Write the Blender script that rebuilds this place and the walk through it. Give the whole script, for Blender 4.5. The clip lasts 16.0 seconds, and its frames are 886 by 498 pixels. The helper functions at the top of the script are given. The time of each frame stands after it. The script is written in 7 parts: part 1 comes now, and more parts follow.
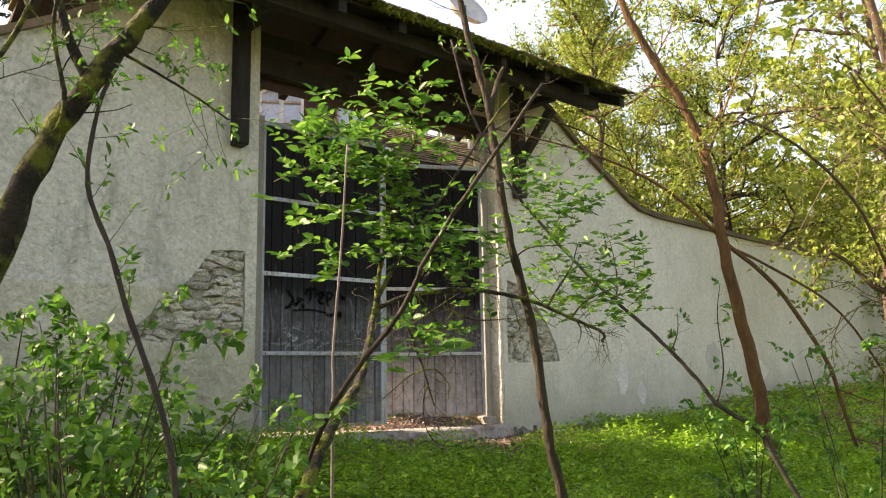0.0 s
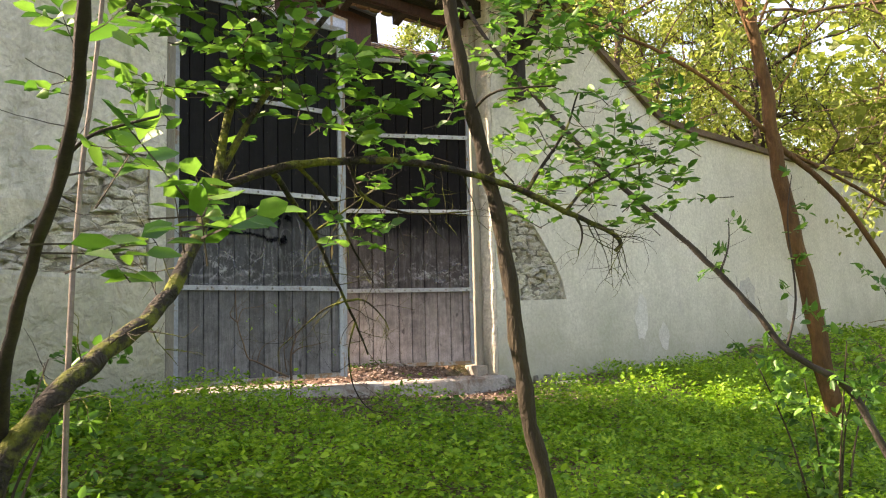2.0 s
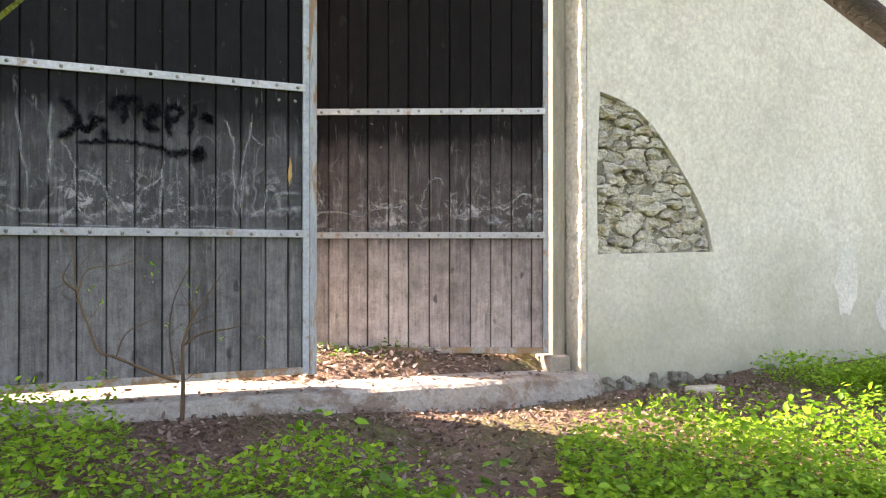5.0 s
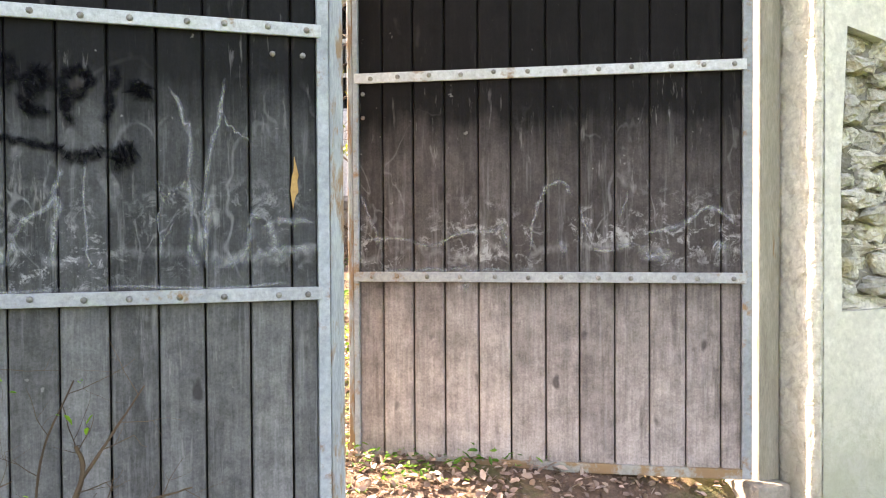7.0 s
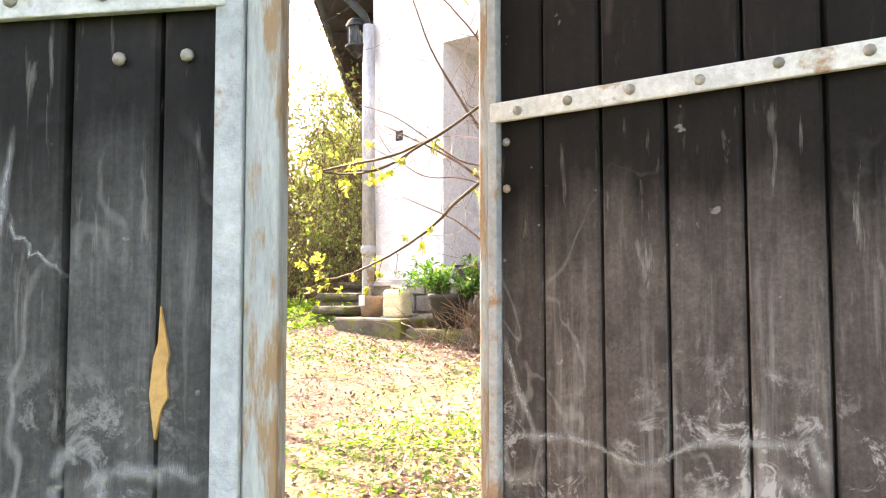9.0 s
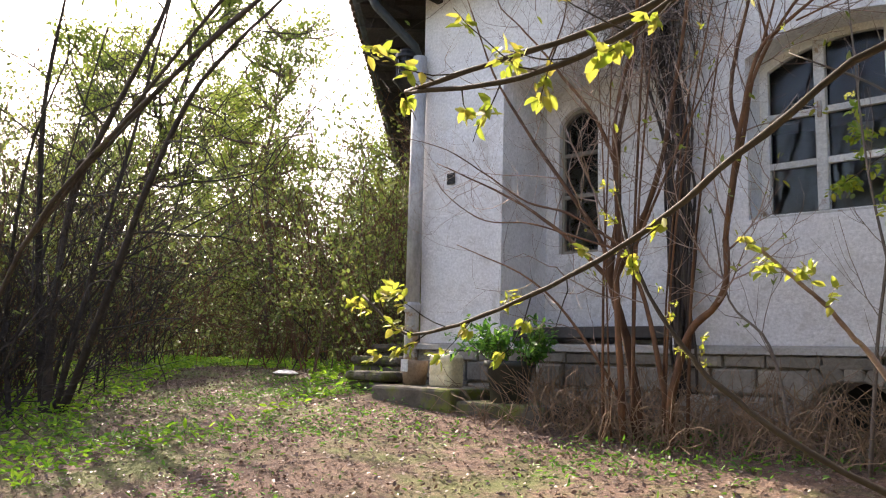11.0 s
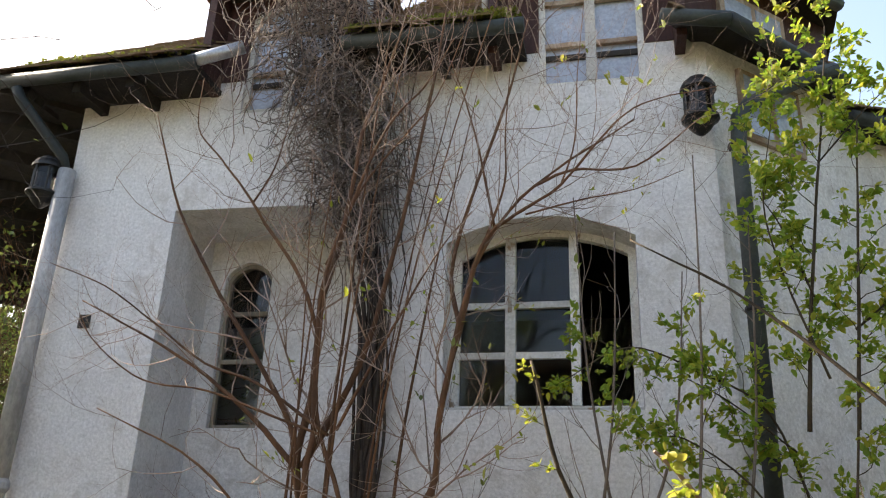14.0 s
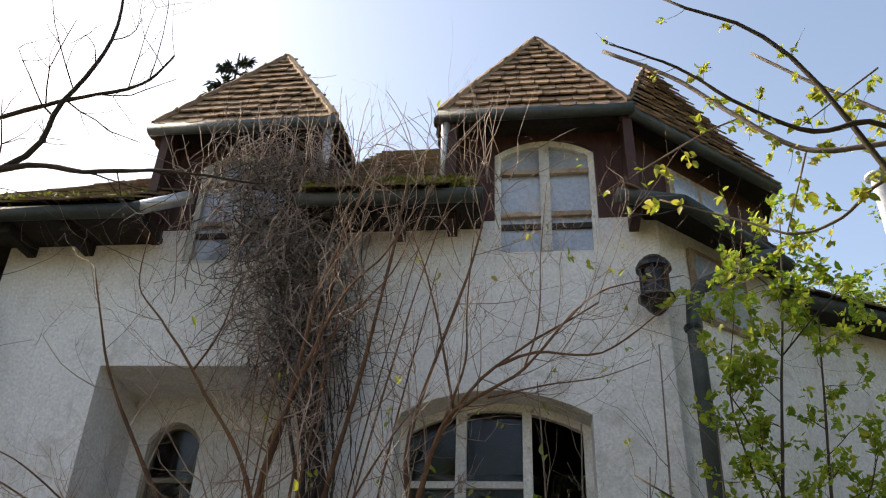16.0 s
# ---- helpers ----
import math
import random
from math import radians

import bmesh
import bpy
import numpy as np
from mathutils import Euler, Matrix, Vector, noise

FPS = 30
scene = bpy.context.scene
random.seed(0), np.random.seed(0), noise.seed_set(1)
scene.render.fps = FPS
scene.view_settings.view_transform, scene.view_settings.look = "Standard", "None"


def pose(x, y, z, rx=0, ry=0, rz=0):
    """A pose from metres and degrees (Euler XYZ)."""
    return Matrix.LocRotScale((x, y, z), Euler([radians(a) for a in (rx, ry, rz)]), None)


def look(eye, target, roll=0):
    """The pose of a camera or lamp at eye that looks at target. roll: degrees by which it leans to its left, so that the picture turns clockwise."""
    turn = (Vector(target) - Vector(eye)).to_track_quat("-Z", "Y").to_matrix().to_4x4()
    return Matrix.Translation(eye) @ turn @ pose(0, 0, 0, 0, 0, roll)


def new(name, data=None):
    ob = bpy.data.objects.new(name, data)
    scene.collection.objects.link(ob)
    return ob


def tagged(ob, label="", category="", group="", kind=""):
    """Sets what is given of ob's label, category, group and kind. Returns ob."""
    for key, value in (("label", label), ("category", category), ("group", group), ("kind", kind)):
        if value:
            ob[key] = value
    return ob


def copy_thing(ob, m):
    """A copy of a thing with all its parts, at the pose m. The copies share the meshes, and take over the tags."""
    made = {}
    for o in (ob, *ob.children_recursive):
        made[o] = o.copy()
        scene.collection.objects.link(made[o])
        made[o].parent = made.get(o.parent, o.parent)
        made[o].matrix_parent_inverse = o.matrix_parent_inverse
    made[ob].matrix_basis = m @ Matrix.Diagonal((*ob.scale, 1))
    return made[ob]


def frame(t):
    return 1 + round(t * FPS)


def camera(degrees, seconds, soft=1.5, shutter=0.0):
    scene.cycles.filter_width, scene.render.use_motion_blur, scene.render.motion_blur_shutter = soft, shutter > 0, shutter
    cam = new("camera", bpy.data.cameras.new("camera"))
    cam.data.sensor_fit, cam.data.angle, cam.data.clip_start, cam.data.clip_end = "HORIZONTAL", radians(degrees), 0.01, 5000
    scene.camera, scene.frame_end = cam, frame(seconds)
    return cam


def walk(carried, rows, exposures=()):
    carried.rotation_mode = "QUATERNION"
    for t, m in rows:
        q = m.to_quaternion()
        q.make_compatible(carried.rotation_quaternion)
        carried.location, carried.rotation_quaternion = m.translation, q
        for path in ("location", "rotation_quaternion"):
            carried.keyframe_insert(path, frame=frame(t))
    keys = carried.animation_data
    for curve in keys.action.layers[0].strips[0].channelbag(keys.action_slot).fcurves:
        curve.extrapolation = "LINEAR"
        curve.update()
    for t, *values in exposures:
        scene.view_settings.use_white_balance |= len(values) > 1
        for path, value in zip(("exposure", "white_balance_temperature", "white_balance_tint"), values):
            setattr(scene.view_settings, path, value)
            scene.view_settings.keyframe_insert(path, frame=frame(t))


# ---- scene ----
cam = camera(58.2, 16.0, soft=1.15)
PATH = [
    (0, (-0.78, 0.253, 1.359), (-0.426, 2.197, 1.666), -1.0),
    (0.5, (-0.594, 0.769, 1.337), (-0.19, 2.704, 1.641), -0.7),
    (1, (-0.447, 1.191, 1.291), (-0.027, 3.129, 1.554), -1.6),
    (1.5, (-0.271, 1.615, 1.275), (0.111, 3.566, 1.49), -1.8),
    (2, (-0.053, 2.109, 1.283), (0.263, 4.076, 1.46), -1.3),
    (2.5, (0.165, 2.593, 1.262), (0.437, 4.569, 1.413), -2.1),
    (3, (0.456, 3.147, 1.325), (0.681, 5.13, 1.458), -2.2),
    (3.7, (0.87, 3.80, 1.37), (1.02, 5.79, 1.47), -1.6),
    (4.4, (1.28, 4.48, 1.42), (1.24, 6.48, 1.47), -0.8),
    (5.0, (1.38, 5.08, 1.48), (1.20, 7.07, 1.49), 0.0),
    (5.5, (1.223, 5.599, 1.543), (0.95, 7.581, 1.532), 0.4),
    (5.7, (1.261, 5.808, 1.554), (0.956, 7.785, 1.536), 0.4),
    (6, (1.285, 6.07, 1.552), (0.884, 8.029, 1.522), 0.0),
    (6.3, (1.145, 6.452, 1.615), (0.736, 8.409, 1.579), 0.3),
    (6.5, (1.149, 6.631, 1.663), (0.715, 8.583, 1.626), -0.1),
    (7, (1.152, 7.167, 1.78), (0.687, 9.112, 1.741), -0.3),
    (7.5, (1.18, 7.639, 1.857), (0.57, 9.543, 1.816), -0.7),
    (8, (1.141, 8.119, 1.94), (0.359, 9.96, 1.963), -0.3),
    (8.5, (1.102, 8.577, 1.997), (0.054, 10.279, 2.092), -0.6),
    (9, (1.023, 8.997, 2.043), (-0.265, 10.523, 2.16), -0.1),
    (9.2, (0.918, 9.193, 2.052), (-0.44, 10.655, 2.181), 0.6),
    (9.75, (0.63, 9.56, 2.05), (-0.78, 10.97, 2.21), 0.9),
    (10.35, (0.33, 9.83, 2.05), (-1.09, 11.22, 2.27), 1.2),
    (10.85, (0.1, 9.8, 2.055), (-1.26, 11.24, 2.32), 1.5),
    (11.3, (-0.099, 9.674, 2.064), (-1.348, 11.205, 2.373), 1.9),
    (11.5, (-0.208, 9.698, 2.08), (-1.351, 11.303, 2.424), 2.4),
    (12, (-0.452, 9.786, 2.157), (-1.385, 11.505, 2.573), 3.9),
    (12.5, (-0.655, 9.824, 2.142), (-1.37, 11.634, 2.599), 3.8),
    (13, (-0.82, 9.851, 2.141), (-1.4, 11.701, 2.635), 2.3),
    (13.5, (-0.902, 10.012, 2.152), (-1.389, 11.851, 2.770), 2.3),
    (14, (-1.057, 10.142, 2.215), (-1.477, 11.963, 2.93), 2.1),
    (14.5, (-1.333, 10.148, 2.329), (-1.601, 11.956, 3.141), 1.9),
    (15, (-1.388, 10.204, 2.392), (-1.598, 11.988, 3.271), 1.5),
    (16, (-1.329, 10.177, 2.587), (-1.544, 11.888, 3.599), 2.1),
]
EXPOSURES = [(0, 2.0, 8700, 23), (0.5, 1.85, 8700, 23), (1.0, 1.95, 8700, 22), (1.5, 2.05, 8700, 23), (2.5, 2.5, 8700, 24), (3.0, 2.52, 8700, 25), (5.5, 3.05, 8300, 27), (7.0, 3.4, 8300, 24), (8.0, 3.8, 8600, 23), (9.2, 3.65, 8600, 24), (9.8, 3.0, 8000, 22), (10.5, 2.3, 7400, 20), (11.3, 1.95, 7300, 20), (12.5, 2.1, 7400, 20), (13.0, 2.2, 7500, 16), (13.5, 2.12, 7400, 14), (14.0, 1.82, 7500, 13), (15.0, 1.72, 7700, 12), (15.5, 1.62, 7800, 12), (16, 1.2, 7600, 11)]
walk(cam, [(t, look(eye, target, roll)) for t, eye, target, roll in PATH], EXPOSURES)

# ---- daylight ----
SUN = Vector((-0.80, 0.22, 0.62)).normalized()
world = bpy.data.worlds.new("world")
scene.world = world
world.use_nodes = True
wn = world.node_tree
sky = wn.nodes.new("ShaderNodeTexSky")
sky.sky_type = "NISHITA"
sky.sun_disc = False
sky.sun_elevation = math.asin(SUN.z)
sky.sun_rotation = math.atan2(SUN.x, SUN.y)
sky.air_density, sky.dust_density, sky.ozone_density = 1.0, 2.4, 1.0
wn.links.new(sky.outputs[0], wn.nodes["Background"].inputs[0])
wn.nodes["Background"].inputs[1].default_value = 0.15
lamp = bpy.data.lights.new("sun", "SUN")
lamp.energy, lamp.angle, lamp.color = 4.0, radians(0.6), (1.0, 0.95, 0.86)
sun = new("sun", lamp)
sun.matrix_world = look(SUN * 50, (0, 0, 0))


# ---- materials ----
def shader(name):
    m = bpy.data.materials.new(name)
    m.use_nodes = True
    t = m.node_tree
    return m, t, t.nodes["Principled BSDF"]


def node(t, kind, **values):
    n = t.nodes.new("ShaderNode" + kind)
    for key, value in values.items():
        n.inputs[key].default_value = value
    return n


def noise_at(t, source, scale, detail=5.0, rough=0.6, distort=0.0):
    n = node(t, "TexNoise", Scale=scale, Detail=detail, Roughness=rough, Distortion=distort)
    t.links.new(source, n.inputs["Vector"])
    return n.outputs["Fac"]


def ramp(t, source, *stops):
    n = t.nodes.new("ShaderNodeValToRGB")
    e = n.color_ramp.elements
    while len(e) < len(stops):
        e.new(0.5)
    for i, (at, c) in enumerate(stops):
        e[i].position = at
        e[i].color = (c, c, c, 1) if isinstance(c, (int, float)) else (*c, 1)
    t.links.new(source, n.inputs[0])
    return n.outputs["Color"]


def mixed(t, fac, a, b, mode="MIX"):
    n = t.nodes.new("ShaderNodeMix")
    n.data_type, n.blend_type = "RGBA", mode
    for socket, value in ((n.inputs[0], fac), (n.inputs[6], a), (n.inputs[7], b)):
        if isinstance(value, (int, float)):
            socket.default_value = value
        elif isinstance(value, tuple):
            socket.default_value = (*value, 1)
        else:
            t.links.new(value, socket)
    return n.outputs[2]


def arith(t, op, a, b=0.0):
    n = t.nodes.new("ShaderNodeMath")
    n.operation = op
    for socket, value in ((n.inputs[0], a), (n.inputs[1], b)):
        if isinstance(value, (int, float)):
            socket.default_value = value
        else:
            t.links.new(value, socket)
    return n.outputs[0]


def band(t, z, lo0, lo1, hi0, hi1):
    up = node(t, "MapRange", **{"From Min": lo0, "From Max": lo1})
    down = node(t, "MapRange", **{"From Min": hi0, "From Max": hi1, "To Min": 1.0, "To Max": 0.0})
    t.links.new(z, up.inputs["Value"])
    t.links.new(z, down.inputs["Value"])
    return arith(t, "MULTIPLY", up.outputs[0], down.outputs[0])


def surface(name, c1, c2, scale=3.0, fine=40.0, rough=0.85, bump=0.25, stretch=(1, 1, 1), metal=0.0, vary=0.25, extra=None, spec=0.4, depth=0.02, lumps=0.0):
    """A weathered surface: broad tone c1 to c2, fine grain, relief and a little change from piece to piece."""
    m, t, p = shader(name)
    geo = t.nodes.new("ShaderNodeNewGeometry")
    mp = node(t, "Mapping", Scale=stretch)
    t.links.new(geo.outputs["Position"], mp.inputs[0])
    v = mp.outputs[0]
    broad = noise_at(t, v, scale, 6, 0.62, 0.3)
    grain = noise_at(t, v, fine, 6, 0.7)
    col = ramp(t, broad, (0.3, c1), (0.7, c2))
    col = mixed(t, 0.7, col, ramp(t, grain, (0.3, 0.62), (0.7, 1.25)), "MULTIPLY")
    info = t.nodes.new("ShaderNodeObjectInfo")
    col = mixed(t, 1.0, col, ramp(t, info.outputs["Random"], (0.0, 1 - vary), (1.0, 1 + vary)), "MULTIPLY")
    if extra:
        col = extra(t, v, col)
    t.links.new(col, p.inputs["Base Color"])
    p.inputs["Roughness"].default_value, p.inputs["Metallic"].default_value = rough, metal
    p.inputs["Specular IOR Level"].default_value = spec
    b = node(t, "Bump", Strength=bump, Distance=depth)
    height = mixed(t, 0.4, grain, broad)
    if lumps:
        height = mixed(t, 0.65, height, ramp(t, noise_at(t, v, lumps, 5, 0.55, 0.4), (0.35, 0.0), (0.65, 1.0)))
    t.links.new(height, b.inputs["Height"])
    t.links.new(b.outputs[0], p.inputs["Normal"])
    return m


def plaster(name, c1, c2, damp, lo, hi, runs=0.62, bump=0.9, fine=30, stain=(0.27, 0.26, 0.22), lumps=0.0):
    """Rough lime plaster with grey weather stains, and green damp rising between the heights lo and hi."""
    def stains(t, v, col):
        z = t.nodes.new("ShaderNodeSeparateXYZ")
        t.links.new(v, z.inputs[0])
        wobble = arith(t, "MULTIPLY", noise_at(t, v, 1.6, 6, 0.65), 1.6)
        level = arith(t, "SUBTRACT", z.outputs["Z"], wobble)
        low = node(t, "MapRange", **{"From Min": lo - 0.8, "From Max": hi - 0.8, "To Min": 0.85, "To Max": 0.0})
        t.links.new(level, low.inputs["Value"])
        col = mixed(t, low.outputs[0], col, damp)
        mp = node(t, "Mapping", Scale=(2.2, 2.2, 0.5))
        t.links.new(v, mp.inputs[0])
        run = ramp(t, noise_at(t, mp.outputs[0], 1.7, 7, 0.65, 0.6), (0.52, 0.0), (0.72, runs))
        col = mixed(t, run, col, stain)
        if lumps:
            pits = ramp(t, noise_at(t, v, lumps * 1.6, 6, 0.65, 0.5), (0.36, 0.55), (0.5, 0.0))
            patch = ramp(t, noise_at(t, v, 0.8, 4, 0.6), (0.4, 0.0), (0.6, 1.0))
            col = mixed(t, arith(t, "MULTIPLY", pits, patch), col, stain)
        chips = ramp(t, noise_at(t, v, 26, 3, 0.5), (0.72, 0.0), (0.78, 0.75 * runs))
        return mixed(t, chips, col, (0.3, 0.27, 0.22))
    return surface(name, c1, c2, 1.1, fine, 0.92, bump, vary=0.0, extra=stains, spec=0.2, depth=0.03, lumps=lumps)


def board_paint(name, top, mid, low):
    """Old gate boards: near black above, greyed below, with pale salt runs along the tide line."""
    def weather(t, v, col):
        place = t.nodes.new("ShaderNodeNewGeometry").outputs["Position"]
        z = t.nodes.new("ShaderNodeSeparateXYZ")
        t.links.new(place, z.inputs[0])
        zz = z.outputs["Z"]
        mp = node(t, "Mapping", Scale=(14, 14, 0.9))
        t.links.new(place, mp.inputs[0])
        soft = noise_at(t, place, 4, 6, 0.6)
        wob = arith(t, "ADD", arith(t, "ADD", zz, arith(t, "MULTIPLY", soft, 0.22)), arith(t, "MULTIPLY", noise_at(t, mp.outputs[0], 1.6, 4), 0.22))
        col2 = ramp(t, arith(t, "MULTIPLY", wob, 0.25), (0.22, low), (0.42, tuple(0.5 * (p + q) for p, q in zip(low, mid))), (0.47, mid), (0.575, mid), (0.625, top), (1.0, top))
        grain = noise_at(t, mp.outputs[0], 5, 8, 0.7)
        col2 = mixed(t, 0.85, col2, ramp(t, grain, (0.3, 0.68), (0.72, 1.30)), "MULTIPLY")
        col2 = mixed(t, 0.75, col2, ramp(t, noise_at(t, place, 11, 8, 0.75), (0.32, 0.5), (0.68, 1.5)), "MULTIPLY")
        col2 = mixed(t, 0.6, col2, ramp(t, noise_at(t, place, 120, 4, 0.7), (0.3, 0.62), (0.7, 1.4)), "MULTIPLY")
        info = t.nodes.new("ShaderNodeObjectInfo")
        col2 = mixed(t, 1.0, col2, ramp(t, info.outputs["Random"], (0.0, 0.75), (1.0, 1.3)), "MULTIPLY")
        lm = node(t, "Mapping", Scale=(1.5, 1.5, 0.75))
        t.links.new(place, lm.inputs[0])
        line = ramp(t, noise_at(t, lm.outputs[0], 2.6, 3, 0.5, 0.5), (0.488, 0.0), (0.497, 0.9), (0.503, 0.9), (0.512, 0.0))
        broken = ramp(t, noise_at(t, place, 7, 5, 0.7), (0.42, 0.0), (0.6, 1.0))
        fleck = ramp(t, noise_at(t, place, 15, 8, 0.78, 0.6), (0.52, 0.0), (0.60, 0.8))
        patchy = ramp(t, noise_at(t, place, 3.2, 5, 0.6), (0.42, 0.0), (0.56, 1.0))
        tide = arith(t, "MULTIPLY", band(t, zz, 1.58, 1.66, 1.76, 1.98), patchy)
        wide = arith(t, "MULTIPLY", band(t, zz, 1.6, 1.7, 1.95, 2.34), broken)
        mask = arith(t, "ADD", arith(t, "MULTIPLY", arith(t, "MULTIPLY", line, wide), 0.3), arith(t, "MULTIPLY", fleck, tide))
        tm = node(t, "Mapping", Scale=(1.0, 1.0, 0.0))
        t.links.new(place, tm.inputs[0])
        crest = arith(t, "ADD", 1.70, arith(t, "MULTIPLY", arith(t, "SUBTRACT", noise_at(t, tm.outputs[0], 4, 4, 0.6), 0.5), 0.35))
        near = arith(t, "ABSOLUTE", arith(t, "SUBTRACT", zz, crest))
        rim = ramp(t, arith(t, "MULTIPLY", near, 10.0), (0.0, 0.3), (0.10, 0.18), (0.22, 0.0))
        mask = arith(t, "ADD", mask, arith(t, "MULTIPLY", rim, broken))
        rub = ramp(t, noise_at(t, mp.outputs[0], 2.2, 6, 0.7), (0.54, 0.0), (0.72, 0.28))
        mask = arith(t, "ADD", mask, arith(t, "MULTIPLY", rub, band(t, zz, 0.6, 0.9, 1.9, 2.3)))
        col2 = mixed(t, arith(t, "MINIMUM", mask, 0.7), col2, (0.40, 0.40, 0.41))
        specks = ramp(t, noise_at(t, place, 38, 2, 0.4), (0.75, 0.0), (0.79, 0.4))
        col2 = mixed(t, specks, col2, (0.35, 0.34, 0.33))
        sm = node(t, "Mapping", Scale=(1.0, 1.0, 0.16))
        t.links.new(place, sm.inputs[0])
        scratch = ramp(t, noise_at(t, sm.outputs[0], 42, 5, 0.65, 0.3), (0.60, 0.0), (0.70, 0.55))
        worn = ramp(t, noise_at(t, place, 2.6, 5, 0.6), (0.40, 0.15), (0.62, 1.0))
        col2 = mixed(t, arith(t, "MULTIPLY", arith(t, "MULTIPLY", scratch, worn), band(t, zz, 0.5, 0.8, 2.3, 2.6)), col2, (0.26, 0.25, 0.245))
        murk = ramp(t, noise_at(t, sm.outputs[0], 9, 6, 0.7, 0.5), (0.56, 0.0), (0.72, 0.6))
        col2 = mixed(t, murk, col2, (0.018, 0.016, 0.016))
        km = node(t, "Mapping", Scale=(3, 3, 1.6))
        t.links.new(place, km.inputs[0])
        knots = ramp(t, noise_at(t, km.outputs[0], 4, 2, 0.4), (0.70, 0.0), (0.76, 0.75))
        return mixed(t, knots, col2, (0.03, 0.025, 0.025))
    return surface(name, mid, mid, 4, 60, 0.72, 0.5, (6, 6, 1), vary=0.0, extra=weather, spec=0.16, depth=0.006)


def leafy(name, a, b, c, glow=0.45):
    """Thin leaves that let light through, each of its own green."""
    m, t, p = shader(name)
    geo = t.nodes.new("ShaderNodeNewGeometry")
    col = ramp(t, geo.outputs["Random Per Island"], (0.0, a), (0.5, b), (1.0, c))
    grain = noise_at(t, geo.outputs["Position"], 60, 3)
    col = mixed(t, 0.5, col, ramp(t, grain, (0.3, 0.75), (0.7, 1.2)), "MULTIPLY")
    t.links.new(col, p.inputs["Base Color"])
    p.inputs["Roughness"].default_value = 0.5
    tr = t.nodes.new("ShaderNodeBsdfTranslucent")
    t.links.new(col, tr.inputs[0])
    mix = node(t, "MixShader", Fac=glow)
    t.links.new(p.outputs[0], mix.inputs[1])
    t.links.new(tr.outputs[0], mix.inputs[2])
    t.links.new(mix.outputs[0], t.nodes["Material Output"].inputs[0])
    return m


def moss_over(amount, colour=(0.13, 0.15, 0.02), scale=2.5):
    def put(t, v, col):
        return mixed(t, ramp(t, noise_at(t, v, scale, 6, 0.65), (0.62 - amount, 0.0), (0.72 - amount, 0.9)), col, colour)
    return put


def rust_over(amount):
    def put(t, v, col):
        return mixed(t, ramp(t, noise_at(t, v, 7, 7, 0.7), (0.68 - amount, 0.0), (0.76 - amount, 0.85)), col, (0.24, 0.13, 0.05))
    return put


def ochre_over(t, v, col):
    col = mixed(t, ramp(t, noise_at(t, v, 6, 5, 0.65), (0.56, 0.0), (0.66, 0.7)), col, (0.34, 0.27, 0.12))
    return mixed(t, ramp(t, noise_at(t, v, 16, 4, 0.6), (0.58, 0.0), (0.68, 0.6)), col, (0.22, 0.22, 0.2))


def soil_over(amount):
    def put(t, v, col):
        col = mixed(t, ramp(t, noise_at(t, v, 4, 7, 0.7), (0.6 - amount, 0.0), (0.7 - amount, 0.85)), col, (0.19, 0.135, 0.10))
        return mixed(t, ramp(t, noise_at(t, v, 14, 6, 0.7), (0.62, 0.0), (0.68, 0.8)), col, (0.12, 0.10, 0.07))
    return put


def ground_cover(t, v, col):
    col = mixed(t, ramp(t, noise_at(t, v, 28, 5, 0.7), (0.45, 0.0), (0.6, 0.8)), col, (0.20, 0.125, 0.085))
    col = mixed(t, ramp(t, noise_at(t, v, 60, 3, 0.6), (0.6, 0.0), (0.68, 0.7)), col, (0.30, 0.22, 0.16))
    return mixed(t, ramp(t, noise_at(t, v, 0.9, 6, 0.7), (0.46, 0.0), (0.6, 0.75)), col, (0.10, 0.13, 0.03))


M_WALL_RIGHT = plaster("cream_plaster", (0.58, 0.56, 0.485), (0.69, 0.67, 0.59), (0.30, 0.31, 0.225), 0.55, 1.7, 0.42, 0.4, 30, (0.44, 0.425, 0.37), 5.0)
M_WALL = plaster("gate_plaster", (0.50, 0.485, 0.415), (0.63, 0.61, 0.53), (0.28, 0.29, 0.21), 0.7, 2.2, 0.75, 1.0, 24, (0.24, 0.235, 0.20), 9.0)
M_HOUSE = plaster("house_plaster", (0.68, 0.675, 0.68), (0.78, 0.775, 0.775), (0.36, 0.33, 0.28), 1.3, 2.3, 0.2, 0.85, 38, (0.42, 0.40, 0.37), 3.0)
M_JAMB = plaster("jamb_plaster", (0.60, 0.57, 0.48), (0.72, 0.69, 0.60), (0.36, 0.33, 0.25), 0.5, 1.3, 0.6, 0.8, 30, (0.34, 0.31, 0.25), 12.0)
M_DADO = plaster("dado_plaster", (0.46, 0.43, 0.33), (0.58, 0.55, 0.44), (0.26, 0.27, 0.19), 0.9, 1.9, 0.7, 1.0, 24, (0.24, 0.235, 0.19), 9.0)
M_MORTAR = surface("mortar", (0.17, 0.16, 0.125), (0.32, 0.30, 0.25), 6, 40, 0.95, 1.0, lumps=22.0)
M_STONE = surface("rubble_stone", (0.42, 0.395, 0.32), (0.64, 0.61, 0.53), 11, 50, 0.9, 1.0, vary=0.22, lumps=30.0, extra=ochre_over)
M_BLOCK = surface("plinth_stone", (0.17, 0.15, 0.125), (0.30, 0.27, 0.225), 5, 40, 0.9, 0.8, vary=0.3)
